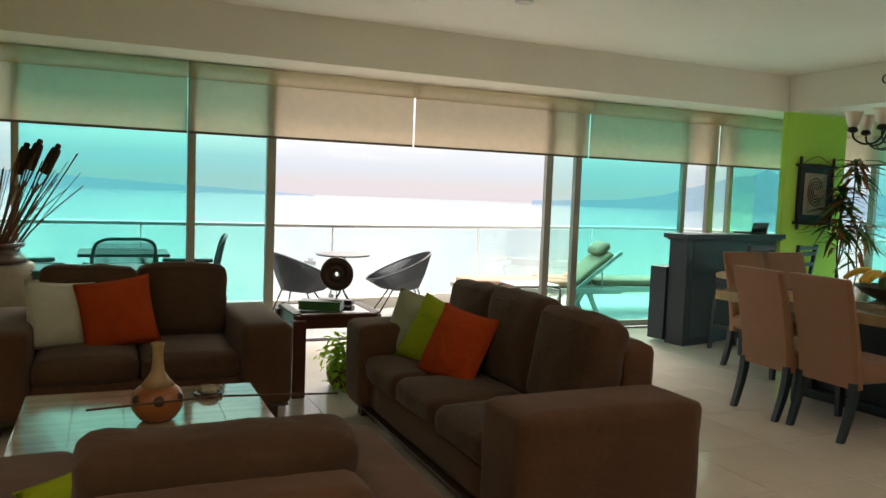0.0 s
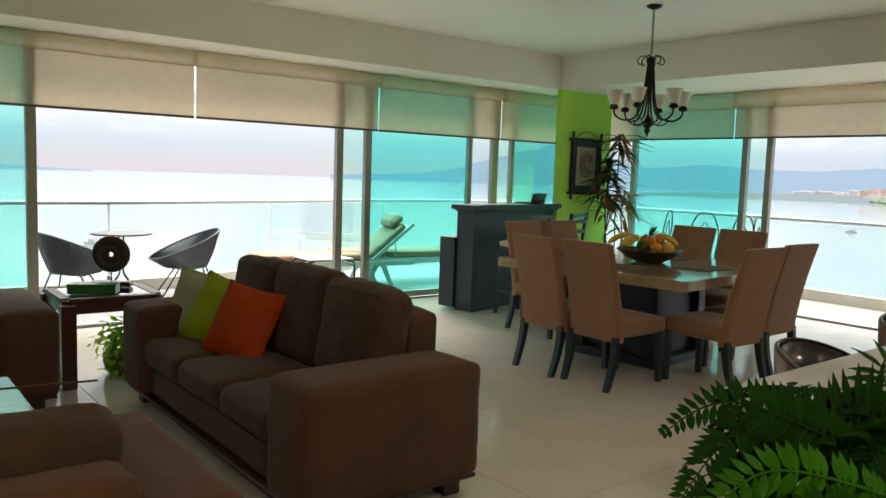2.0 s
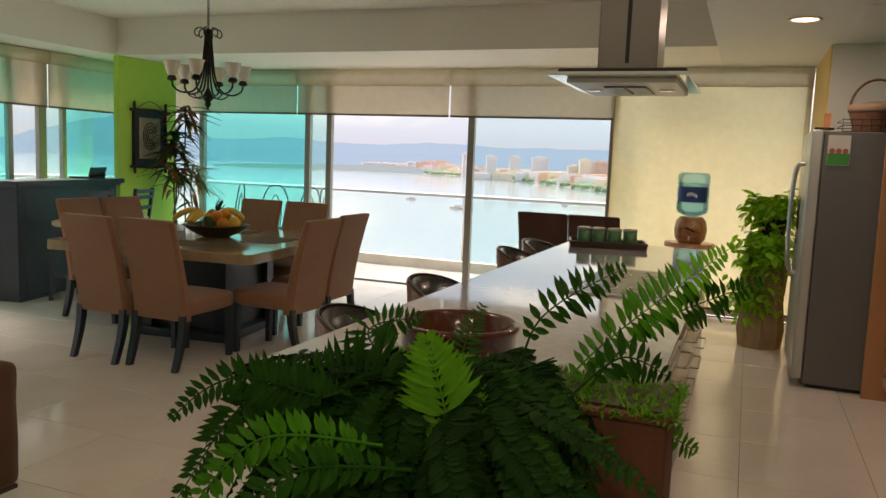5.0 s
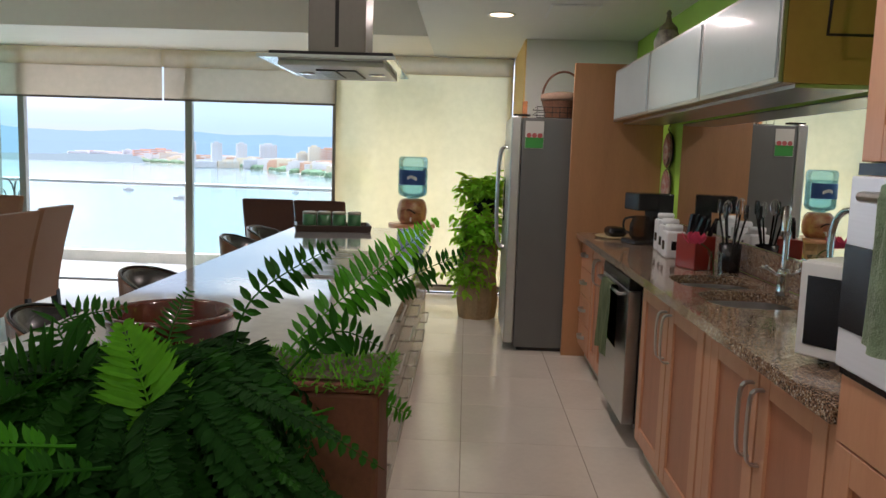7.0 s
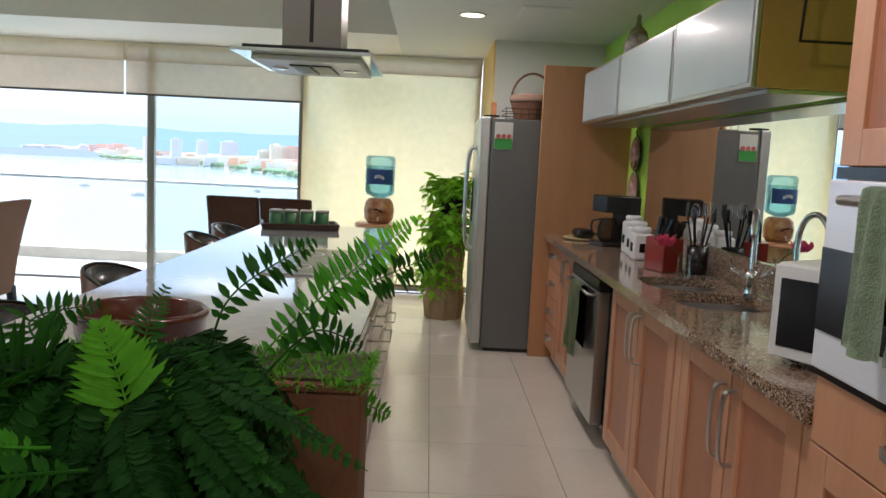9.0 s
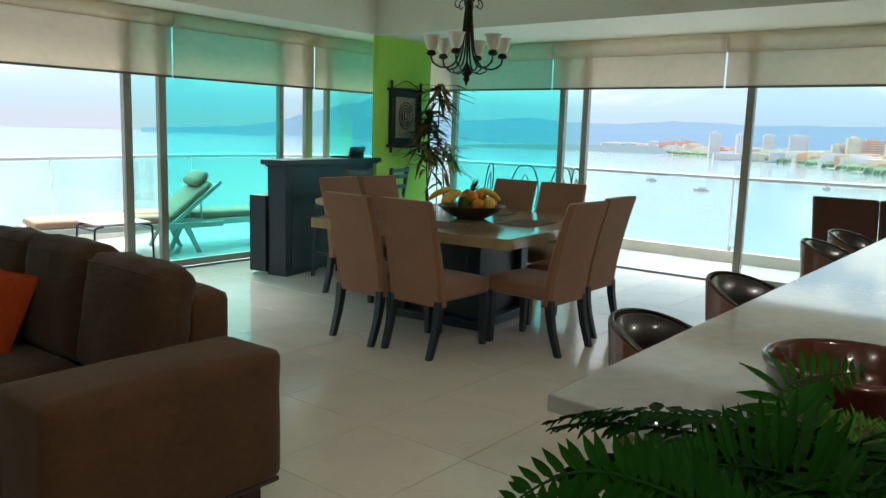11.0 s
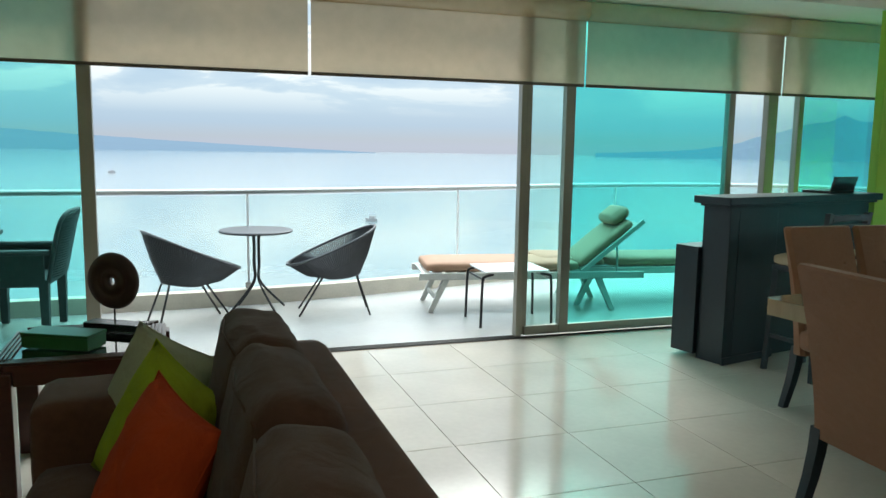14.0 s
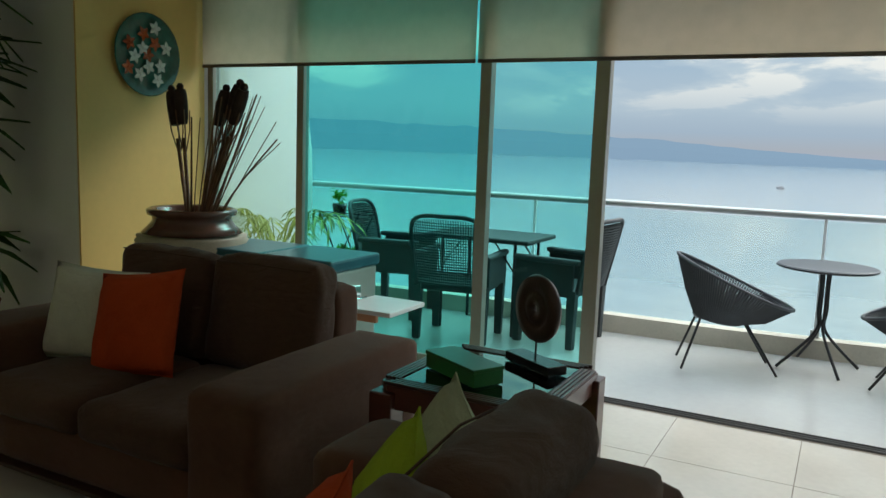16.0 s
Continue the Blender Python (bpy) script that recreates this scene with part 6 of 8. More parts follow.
def counter_things():
    z = 0.9355
    c = thing("coffee_maker", pose(6.82, -0.42, z, 0, 0, 15), "black drip coffee maker with a glass jug", "coffee maker")
    part("base", B(-0.10, 0.10, -0.14, 0.12, 0, 0.03, 0.006), M_BLACK, c)
    part("column", B(-0.10, 0.10, -0.14, -0.04, 0.03, 0.33, 0.008), M_BLACK, c)
    part("head", B(-0.10, 0.10, -0.04, 0.11, 0.22, 0.33, 0.01), M_BLACK, c)
    j = part("jug", rings(bmesh.new(), [(0.05, 0.032), (0.068, 0.05), (0.07, 0.12), (0.052, 0.165), (0.05, 0.18)], 22, 0, 0.035), tinted("jug_glass", (0.45, 0.40, 0.36), 0.9), c, smooth=True)
    part("jug_handle", tube(bmesh.new(), curve([(0.05, 0.06, 0.17), (0.10, 0.10, 0.15), (0.095, 0.10, 0.08), (0.065, 0.06, 0.06)], 4), 0.007), M_BLACK, c, smooth=True)
    b = thing("coiled_basket_tray", pose(7.15, -0.30, z), "small round straw tray with dark cloth", "tray")
    part("straw", rings(bmesh.new(), [(0.13, 0), (0.15, 0.012), (0.14, 0.018), (0.11, 0.01)], 24), mat("straw", (0.40, 0.30, 0.15), 0.8, var=0.3, scale=60), b, smooth=True)
    part("cloth", soft(bmesh.new(), -0.08, 0.10, -0.07, 0.07, 0.010, 0.07, 0.03, (0, 0, 0.01), n=6, wrinkle=0.01), M_BLACK, b, smooth=True)
    for k, (x, y, h) in enumerate(((6.47, -0.46, 0.19), (6.28, -0.44, 0.17), (6.12, -0.42, 0.15))):
        t = thing("canister", pose(x, y, z), "white ceramic storage canister with a dark label square", "canister", "canisters on the counter")
        part("body", B(-0.055, 0.055, -0.055, 0.055, 0, h, 0.012, 3), M_WHITE, t)
        part("lid", rings(bmesh.new(), [(0.045, h + 0.0005), (0.05, h + 0.02), (0.045, h + 0.035)], 20), M_WHITE, t, smooth=True)
        part("label_square", B(-0.025, 0.025, 0.0552, 0.057, h * 0.3, h * 0.3 + 0.05), M_BLACK, t)
        part("label_square", B(-0.057, -0.0552, -0.025, 0.025, h * 0.3, h * 0.3 + 0.05), M_BLACK, t)
    m_red = mat("red_lacquer", (0.26, 0.022, 0.012), 0.3, var=0.1, coat=0.4)
    k = thing("knife_block", pose(5.68, -0.42, z, 0, 0, 20), "red knife block with black handled knives", "knife block")
    part("block", xform(B(-0.07, 0.09, -0.06, 0.06, 0.0, 0.17, 0.006), Matrix.Identity(4)), m_red, k)
    for i in range(7):
        part("knife_handle", xform(B(-0.011, 0.011, -0.007, 0.007, 0, 0.11, 0.004), pose(-0.05 + 0.02 * i, -0.03 + 0.025 * (i % 3), 0.165, -8 + 6 * (i % 3), -38 + 6 * i, 0)), M_BLACK, k)
    u = thing("utensil_pot", pose(5.60, -0.56, z), "pot with whisk and black cooking spoons", "utensils")
    part("pot", rings(bmesh.new(), [(0.05, 0), (0.055, 0.14), (0.052, 0.14), (0.045, 0.02)], 20), M_BLACK, u, smooth=True)
    for i in range(6):
        a = i * 1.1
        top = Vector((0.08 * math.cos(a), 0.06 * math.sin(a), 0.27 + 0.02 * (i % 2)))
        part("spoon_handle", tube(bmesh.new(), [(0.01 * math.cos(a), 0.01 * math.sin(a), 0.03), top], 0.005), M_BLACK, u)
        if i % 3 == 0:
            for w in range(4):
                part("whisk_wire", tube(bmesh.new(), [top + Vector((0.022 * math.sin(q) * math.cos(w * 0.78), 0.022 * math.sin(q) * math.sin(w * 0.78), 0.04 - 0.04 * math.cos(q))) for q in np.linspace(0, 2 * math.pi, 12)], 0.0012, 4), M_CHROME, u)
        else:
            part("spoon_head", xform(soft(bmesh.new(), -0.025, 0.025, -0.006, 0.006, -0.035, 0.035, 0.006, n=4, wrinkle=0), Matrix.Translation(top + Vector((0, 0, 0.03)))), M_BLACK, u, smooth=True)
    v = thing("rose_vase", pose(5.38, -0.42, z), "single pink rose in a small glass vase", "flower")
    part("glass", rings(bmesh.new(), [(0.03, 0), (0.035, 0.02), (0.028, 0.09), (0.036, 0.12)], 18), G_CLEAR, v, smooth=True)
    part("stem", tube(bmesh.new(), curve([(0, 0, 0.01), (0.02, 0.02, 0.12), (0.0, 0.10, 0.17)], 5), 0.003, 5), M_LEAFD, v)
    m_rose = mat("rose_petal", (0.62, 0.05, 0.13), 0.6, var=0.2, scale=20)
    for i in range(14):
        a, rr = i * 2.4, 0.010 + 0.0022 * i
        bm = bmesh.new()
        leaf_verts(bm, Matrix.Translation((rr * math.cos(a) * 0.8, 0.10 + rr * math.sin(a) * 0.8, 0.155)) @ pose(0, 0, 0, 0, -75 + i * 3.5, math.degrees(a)), 0.055, 0.045, -0.3)
        part("petal", bm, m_rose, v)
    # plates on a wire hanger
    m_pl = mat("painted_plate", (0.50, 0.45, 0.40), 0.25, var=0.6, scale=26, second=(0.30, 0.03, 0.03), coat=0.4)
    for k2, zz in enumerate((1.55, 1.30)):
        p = thing("hanging_plate", pose(7.22, Y0 + 0.004, zz), "painted oval plate in a black wire hanger on the green wall", "plate", "plates on the wall")
        part("dish", xform(rings(bmesh.new(), [(0.05, 0.0), (0.09, 0.008), (0.115, 0.022), (0.118, 0.02), (0.09, 0.004)], 30), pose(0, 0.005, 0, -90, 0, 0)), m_pl, p, smooth=True)
        part("wire", tube(bmesh.new(), [(0.122 * math.cos(a), 0.016, 0.122 * math.sin(a)) for a in np.linspace(0, 2 * math.pi, 30)[:-1]], 0.004, 5, closed=True), M_IRON, p)
        part("hook", tube(bmesh.new(), curve([(0, 0.014, 0.12), (0.02, 0.02, 0.15), (-0.02, 0.02, 0.17), (0, 0.014, 0.20)], 4), 0.004, 5), M_IRON, p)


counter_things()


def fridge():
    t = thing("fridge", pose(0, 0, 0), "tall silver two-door fridge with dark grey sides", "fridge")
    x0, x1 = 7.56, 8.47
    part("body", B(x0, x1, -0.40, 0.355, 0.03, 1.765, 0.006), M_FRIDGE, t)
    part("foot", B(x0 + 0.03, x1 - 0.03, -0.35, 0.33, 0.0, 0.03), M_BLACK, t)
    m_s = mat("silver_door", (0.50, 0.51, 0.51), 0.35, metal=0.75, var=0.04, scale=3)
    for a, b, hx in ((x0, (x0 + x1) / 2 - 0.004, (x0 + x1) / 2 - 0.05), ((x0 + x1) / 2 + 0.004, x1, (x0 + x1) / 2 + 0.05)):
        d = part("door", B(a, b, 0.358, 0.435, 0.06, 1.775, 0.014, 3), m_s, t)
        part("handle", tube(bmesh.new(), curve([(hx, 0.435, 1.55), (hx, 0.49, 1.50), (hx, 0.505, 1.15), (hx, 0.49, 0.80), (hx, 0.435, 0.75)], 6), 0.014, 10), M_STEEL, d, smooth=True)
    part("dispenser_recess", B(x1 - 0.33, x1 - 0.12, 0.4352, 0.438, 0.95, 1.30), M_BLACK, t)
    part("hinge_cover", B(x0 + 0.02, x0 + 0.10, 0.30, 0.42, 1.776, 1.79, 0.003), M_BLACK, t)
    m = thing("paper_magnet", pose(x0 - 0.001, 0.265, 1.64), "green and white flyer with pink figures on the fridge side", "notice")
    part("paper", B(-0.002, 0.0, -0.068, 0.068, -0.10, 0.10), mat("paper_white", (0.62, 0.62, 0.58), 0.7, var=0.03), m)
    part("green_band", B(-0.0035, -0.0022, -0.066, 0.066, -0.098, -0.02), mat("print_green", (0.04, 0.30, 0.05), 0.6, var=0.05), m)
    for y in (-0.04, 0.0, 0.04):
        part("printed_spot", xform(rings(bmesh.new(), [(0.018, 0), (0.018, 0.001)], 12), pose(-0.0045, y, -0.005, 0, -90, 0)), mat("print_pink", (0.45, 0.10, 0.10), 0.6), m)
    b = thing("wicker_basket", pose(7.95, 0.02, 1.766), "oval wicker basket with a cloth lining and bent handle", "basket")
    m_wk = mat("brown_wicker", (0.14, 0.06, 0.03), 0.7, var=0.4, scale=50, bump=0.8, bscale=150)
    prof = []
    for k in range(9):
        prof += [(0.125 + 0.005 * k, 0.002 + 0.018 * k), (0.131 + 0.005 * k, 0.011 + 0.018 * k)]
    part("weave", rings(bmesh.new(), prof, 30), m_wk, b, smooth=True)
    part("lining", rings(bmesh.new(), [(0.172, 0.15), (0.178, 0.17), (0.176, 0.20), (0.165, 0.205), (0.05, 0.225)], 30), mat("beige_lining", (0.26, 0.17, 0.12), 0.9, var=0.15, scale=20), b, smooth=True)
    part("handle", tube(bmesh.new(), [(0, 0.165 * math.cos(a), 0.17 + 0.21 * math.sin(a)) for a in np.linspace(0, math.pi, 22)], 0.009, 8), m_wk, b, smooth=True)
    w = thing("wire_rack", pose(7.78, 0.0, 1.766), "low black wire rack around the basket on the fridge", "rack")
    for zz in (0.01, 0.05, 0.09):
        part("wire", tube(bmesh.new(), [(-0.06, -0.22, zz), (0.36, -0.22, zz), (0.36, 0.24, zz), (-0.06, 0.24, zz)], 0.003, 5, closed=True), M_IRON, w)
    for y in np.linspace(-0.22, 0.24, 9):
        part("upright", tube(bmesh.new(), [(-0.06, y, 0.0), (-0.06, y, 0.095)], 0.0025, 5), M_IRON, w)
    c = thing("small_box", pose(8.2, 0.30, 1.777), "small orange and white carton on the fridge", "box")
    part("carton", B(-0.03, 0.03, -0.02, 0.02, 0, 0.15, 0.002), mat("orange_carton", (0.55, 0.22, 0.08), 0.5, var=0.3, scale=20), c)


fridge()


def island():
    t = thing("kitchen_island", pose(0, 0, 0), "long kitchen island with glossy grey stone top and dark body", "kitchen island")
    x0, x1, y0, y1 = 3.42, 7.43, 0.98, 1.99
    part("stone_top", B(x0, x1, y0, y1, 0.885, 0.922, 0.004), M_QUARTZ, t)
    part("body", B(x0 + 0.04, x1 - 0.04, y0 + 0.07, y1 - 0.32, 0.10, 0.884), M_PANEL, t)
    part("plinth", B(x0 + 0.08, x1 - 0.08, y0 + 0.10, y1 - 0.36, 0.0, 0.099), M_BASEWH, t)
    m_dr = mat("island_drawer_front", (0.16, 0.075, 0.05), 0.25, var=0.15, coat=0.4)
    n = 7
    w = (x1 - x0 - 0.1) / n
    for k in range(n):
        a = x0 + 0.05 + k * w
        for z0, z1 in ((0.11, 0.39), (0.395, 0.66), (0.665, 0.875)):
            d = part("drawer_front", B(a + 0.002, a + w - 0.002, y0 + 0.048, y0 + 0.069, z0, z1, 0.002), m_dr, t)
            part("bar_handle", tube(bmesh.new(), [(a + 0.12, y0 + 0.048, z1 - 0.06), (a + 0.12, y0 + 0.016, z1 - 0.06), (a + w - 0.12, y0 + 0.016, z1 - 0.06), (a + w - 0.12, y0 + 0.048, z1 - 0.06)], 0.0045, 6), M_ALU, d)
    part("end_panel", B(x0 + 0.01, x0 + 0.039, y0 + 0.05, y1 - 0.30, 0.0, 0.884), M_PANEL, t)
    h = thing("cooktop", pose(0, 0, 0), "flush black glass cooktop with a steel trim in the island", "cooktop")
    part("glass", B(5.06, 5.95, 1.10, 1.50, 0.9222, 0.930, 0.002), M_BLACK, h)
    part("trim", B(5.045, 5.06, 1.09, 1.51, 0.9222, 0.932, 0.001), M_STEEL, h)
    for x in (5.28, 5.72):
        for y in (1.2, 1.4):
            part("ring_mark", rings(bmesh.new(), [(0.075, 0.9302), (0.078, 0.9308), (0.081, 0.9302)], 28, x, y, cap=False), M_STEEL, h)
    p = thing("clay_bowl_pot", pose(3.61, 1.475, 0.9225), "dark red glazed clay bowl pot standing on the island", "pot")
    m_r = mat("oxblood_glaze", (0.075, 0.016, 0.012), 0.18, var=0.3, scale=8, coat=0.7)
    part("bowl", rings(bmesh.new(), [(0.085, 0.0), (0.125, 0.03), (0.147, 0.075), (0.149, 0.11), (0.157, 0.122), (0.158, 0.133), (0.148, 0.138), (0.140, 0.130), (0.133, 0.09), (0.11, 0.03), (0.02, 0.02)], 48), m_r, p, smooth=True)
    part("feet", rings(bmesh.new(), [(0.085, 0.0), (0.092, 0.004), (0.088, 0.012)], 30), m_r, p, smooth=True)
    tr = thing("serving_tray", pose(7.12, 1.68, 0.9225, 0, 0, 12), "dark wooden tray holding green tins", "tray")
    part("base", B(-0.13, 0.13, -0.24, 0.24, 0, 0.010, 0.003), M_DARKW, tr)
    for s in (-1, 1):
        part("long_rim", xform(B(-0.008, 0.008, -0.25, 0.25, 0.0, 0.045, 0.003), pose(s * 0.135, 0, 0, 0, s * 14, 0)), M_DARKW, tr)
        part("short_rim", xform(B(-0.135, 0.135, -0.008, 0.008, 0.0, 0.045, 0.003), pose(0, s * 0.245, 0, -s * 14, 0, 0)), M_DARKW, tr)
    m_tin, m_cap = mat("green_tin", (0.035, 0.15, 0.05), 0.3, var=0.35, scale=18), mat("tin_lid", (0.40, 0.38, 0.32), 0.3, metal=0.7)
    for y in (-0.15, -0.045, 0.06, 0.16):
        c = thing("tea_tin", tr.matrix_world @ pose(0, y, 0.0105), "green painted tea tin with metal lid on the tray", "tin", "tins on the tray")
        part("body", rings(bmesh.new(), [(0.045, 0), (0.047, 0.005), (0.047, 0.10)], 20), m_tin, c, smooth=True)
        part("lid", rings(bmesh.new(), [(0.048, 0.1002), (0.049, 0.115), (0.040, 0.12)], 20), m_cap, c, smooth=True)
    # barrel stools
    m_lea, m_ply = mat("black_leather", (0.016, 0.014, 0.012), 0.25, var=0.3, scale=10, coat=0.3), mat("walnut_shell", (0.20, 0.085, 0.04), 0.35, var=0.25, scale=3, stretch=(1, 1, 8), coat=0.3)

    def stool(x, y, a):
        s = thing("barrel_stool", pose(x, y, 0, 0, 0, a), "barrel-backed bar stool in bent walnut and black leather", "stool", "barrel stools at the island")

        def shell(bm, r0, r1, dz, cut):
            n = 26
            rows = []
            for i in range(n + 1):
                q = radians(-118 + 236 * i / n)
                hgt = 0.905 - 0.17 * (abs(-118 + 236 * i / n) / 118) ** 2.2 + dz
                c, sn = math.cos(q), math.sin(q)
                rows.append([bm.verts.new((r0 * sn, r0 * c, 0.60 + cut)), bm.verts.new((r0 * sn * 1.05, r0 * c * 1.10, hgt)), bm.verts.new((r1 * sn * 1.05, r1 * c * 1.10, hgt)), bm.verts.new((r1 * sn, r1 * c, 0.60 + cut))])
            for p, q in zip(rows, rows[1:]):
                for k in range(4):
                    bm.faces.new((p[k], p[(k + 1) % 4], q[(k + 1) % 4], q[k]))
            bm.faces.new(rows[0])
            bm.faces.new(rows[-1])
            return bm
        part("wood_shell", shell(bmesh.new(), 0.212, 0.222, 0, 0), m_ply, s, smooth=False)
        part("leather_lining", shell(bmesh.new(), 0.185, 0.211, -0.004, 0.02), m_lea, s, smooth=True)
        part("piping", tube(bmesh.new(), [(0.212 * 1.05 * math.sin(radians(q)), 0.212 * 1.10 * math.cos(radians(q)), 0.908 - 0.17 * (abs(q) / 118) ** 2.2) for q in range(-118, 119, 8)], 0.006, 6), m_lea, s, smooth=True)
        part("seat", rings(bmesh.new(), [(0.15, 0.60), (0.185, 0.62), (0.183, 0.665), (0.14, 0.685)], 28), m_lea, s, smooth=True)
        for sx in (-1, 1):
            for sy in (-1, 1):
                part("leg", leg_mesh([(sx * 0.18, sy * 0.18, 0), (sx * 0.13, sy * 0.13, 0.60)], 0.017), m_ply, s)
            part("stretcher", B(sx * 0.165 - 0.01, sx * 0.165 + 0.01, -0.155, 0.155, 0.20, 0.222), m_ply, s)
        return s
    stool(4.28, 2.02, 6)
    stool(5.18, 2.06, -4)
    stool(6.72, 2.10, 3)
    stool(7.34, 2.10, -5)


island()


def hood():
    t = thing("cooker_hood", pose(4.70, 1.25, 0), "island cooker hood with a pale glass canopy and steel chimney", "cooker hood")
    part("chimney", B(-0.08, 0.13, -0.11, 0.10, 1.8125, ZC - 0.001, 0.003), mat("hood_steel", (0.20, 0.195, 0.18), 0.32, metal=1.0, var=0.05), t)
    part("seam_strip", B(-0.0815, -0.0802, -0.012, 0.002, 1.84, ZC - 0.002), M_BLACKM, t)
    part("upper_plate", B(-0.18, 0.36, -0.22, 0.22, 1.793, 1.812, 0.004), M_BLACKM, t)
    m_g = mat("hood_glass", (0.55, 0.62, 0.61), 0.08, coat=0.6)
    part("glass_canopy", B(-0.25, 0.41, -0.235, 0.245, 1.780, 1.7925, 0.003), m_g, t)
    part("underside_tray", B(-0.17, 0.34, -0.19, 0.19, 1.762, 1.7795, 0.004), M_WHITE, t)
    for k in range(2):
        part("filter", B(-0.06, 0.22, -0.075 + k * 0.078, -0.003 + k * 0.078, 1.757, 1.7618, 0.001), M_BLACK, t)
        for i in range(10):
            part("filter_slat", B(-0.055 + i * 0.0275, -0.044 + i * 0.0275, -0.070 + k * 0.078, -0.008 + k * 0.078, 1.7540, 1.7568), M_STEEL, t)
    for y in (-0.135, 0.135):
        part("lamp", rings(bmesh.new(), [(0.030, 1.7615), (0.030, 1.757), (0.022, 1.756)], 20, 0.08, y), M_CHROME, t, smooth=True)
    # Most are fill added to brighten the room; x 7.44 and 4.45 are real.
    for x, y, z, on in ((7.44, 0.546, ZS, 1), (5.6, 0.60, ZS, 1), (3.3, 0.62, ZS, 1), (1.0, 0.4, ZS, 1), (-1.2, 0.4, ZS, 1), (4.45, 6.09, ZC, 0), (0.9, 2.0, ZC, 1), (4.3, 2.6, ZC, 1)):
        d = thing("downlight", pose(x, y, z), "recessed round ceiling downlight with a white ring, several added as fill", "ceiling light", "ceiling downlights")
        r = 0.085 if z == ZS else 0.05
        part("ring", rings(bmesh.new(), [(r, -0.001), (r + 0.02, -0.002), (r + 0.018, -0.010), (r, -0.008)], 30, cap=False), M_WHITE, d, smooth=True)
        part("lens", rings(bmesh.new(), [(r - 0.001, -0.003), (r - 0.006, -0.005)], 30), glow("warm_lens", (1.0, 0.72, 0.45), 3.0) if on else M_FROST, d)
        if not on:
            continue
        l = new("downlight_and_fill_lamp", bpy.data.lights.new("downlight_and_fill_lamp", "AREA"))
        l.data.shape, l.data.size, l.data.color = "DISK", 2 * r, (1.0, 0.86, 0.72)
        l.data.energy = DOWN_W * (0.8 if x > 3 and z == ZS else 0.8 if z == ZC else 1.3)
        l.location = (x, y, z - 0.012)
    v = thing("ceiling_vent", pose(7.28, 0.07, ZS), "flush white access panel in the kitchen ceiling", "vent")
    part("frame", B(-0.27, 0.27, -0.17, 0.17, -0.006, -0.001, 0.001), M_WHITE, v)
    part("panel", B(-0.25, 0.25, -0.15, 0.15, -0.009, -0.0062, 0.001), M_WALL, v)


DOWN_W = 6.5
hood()


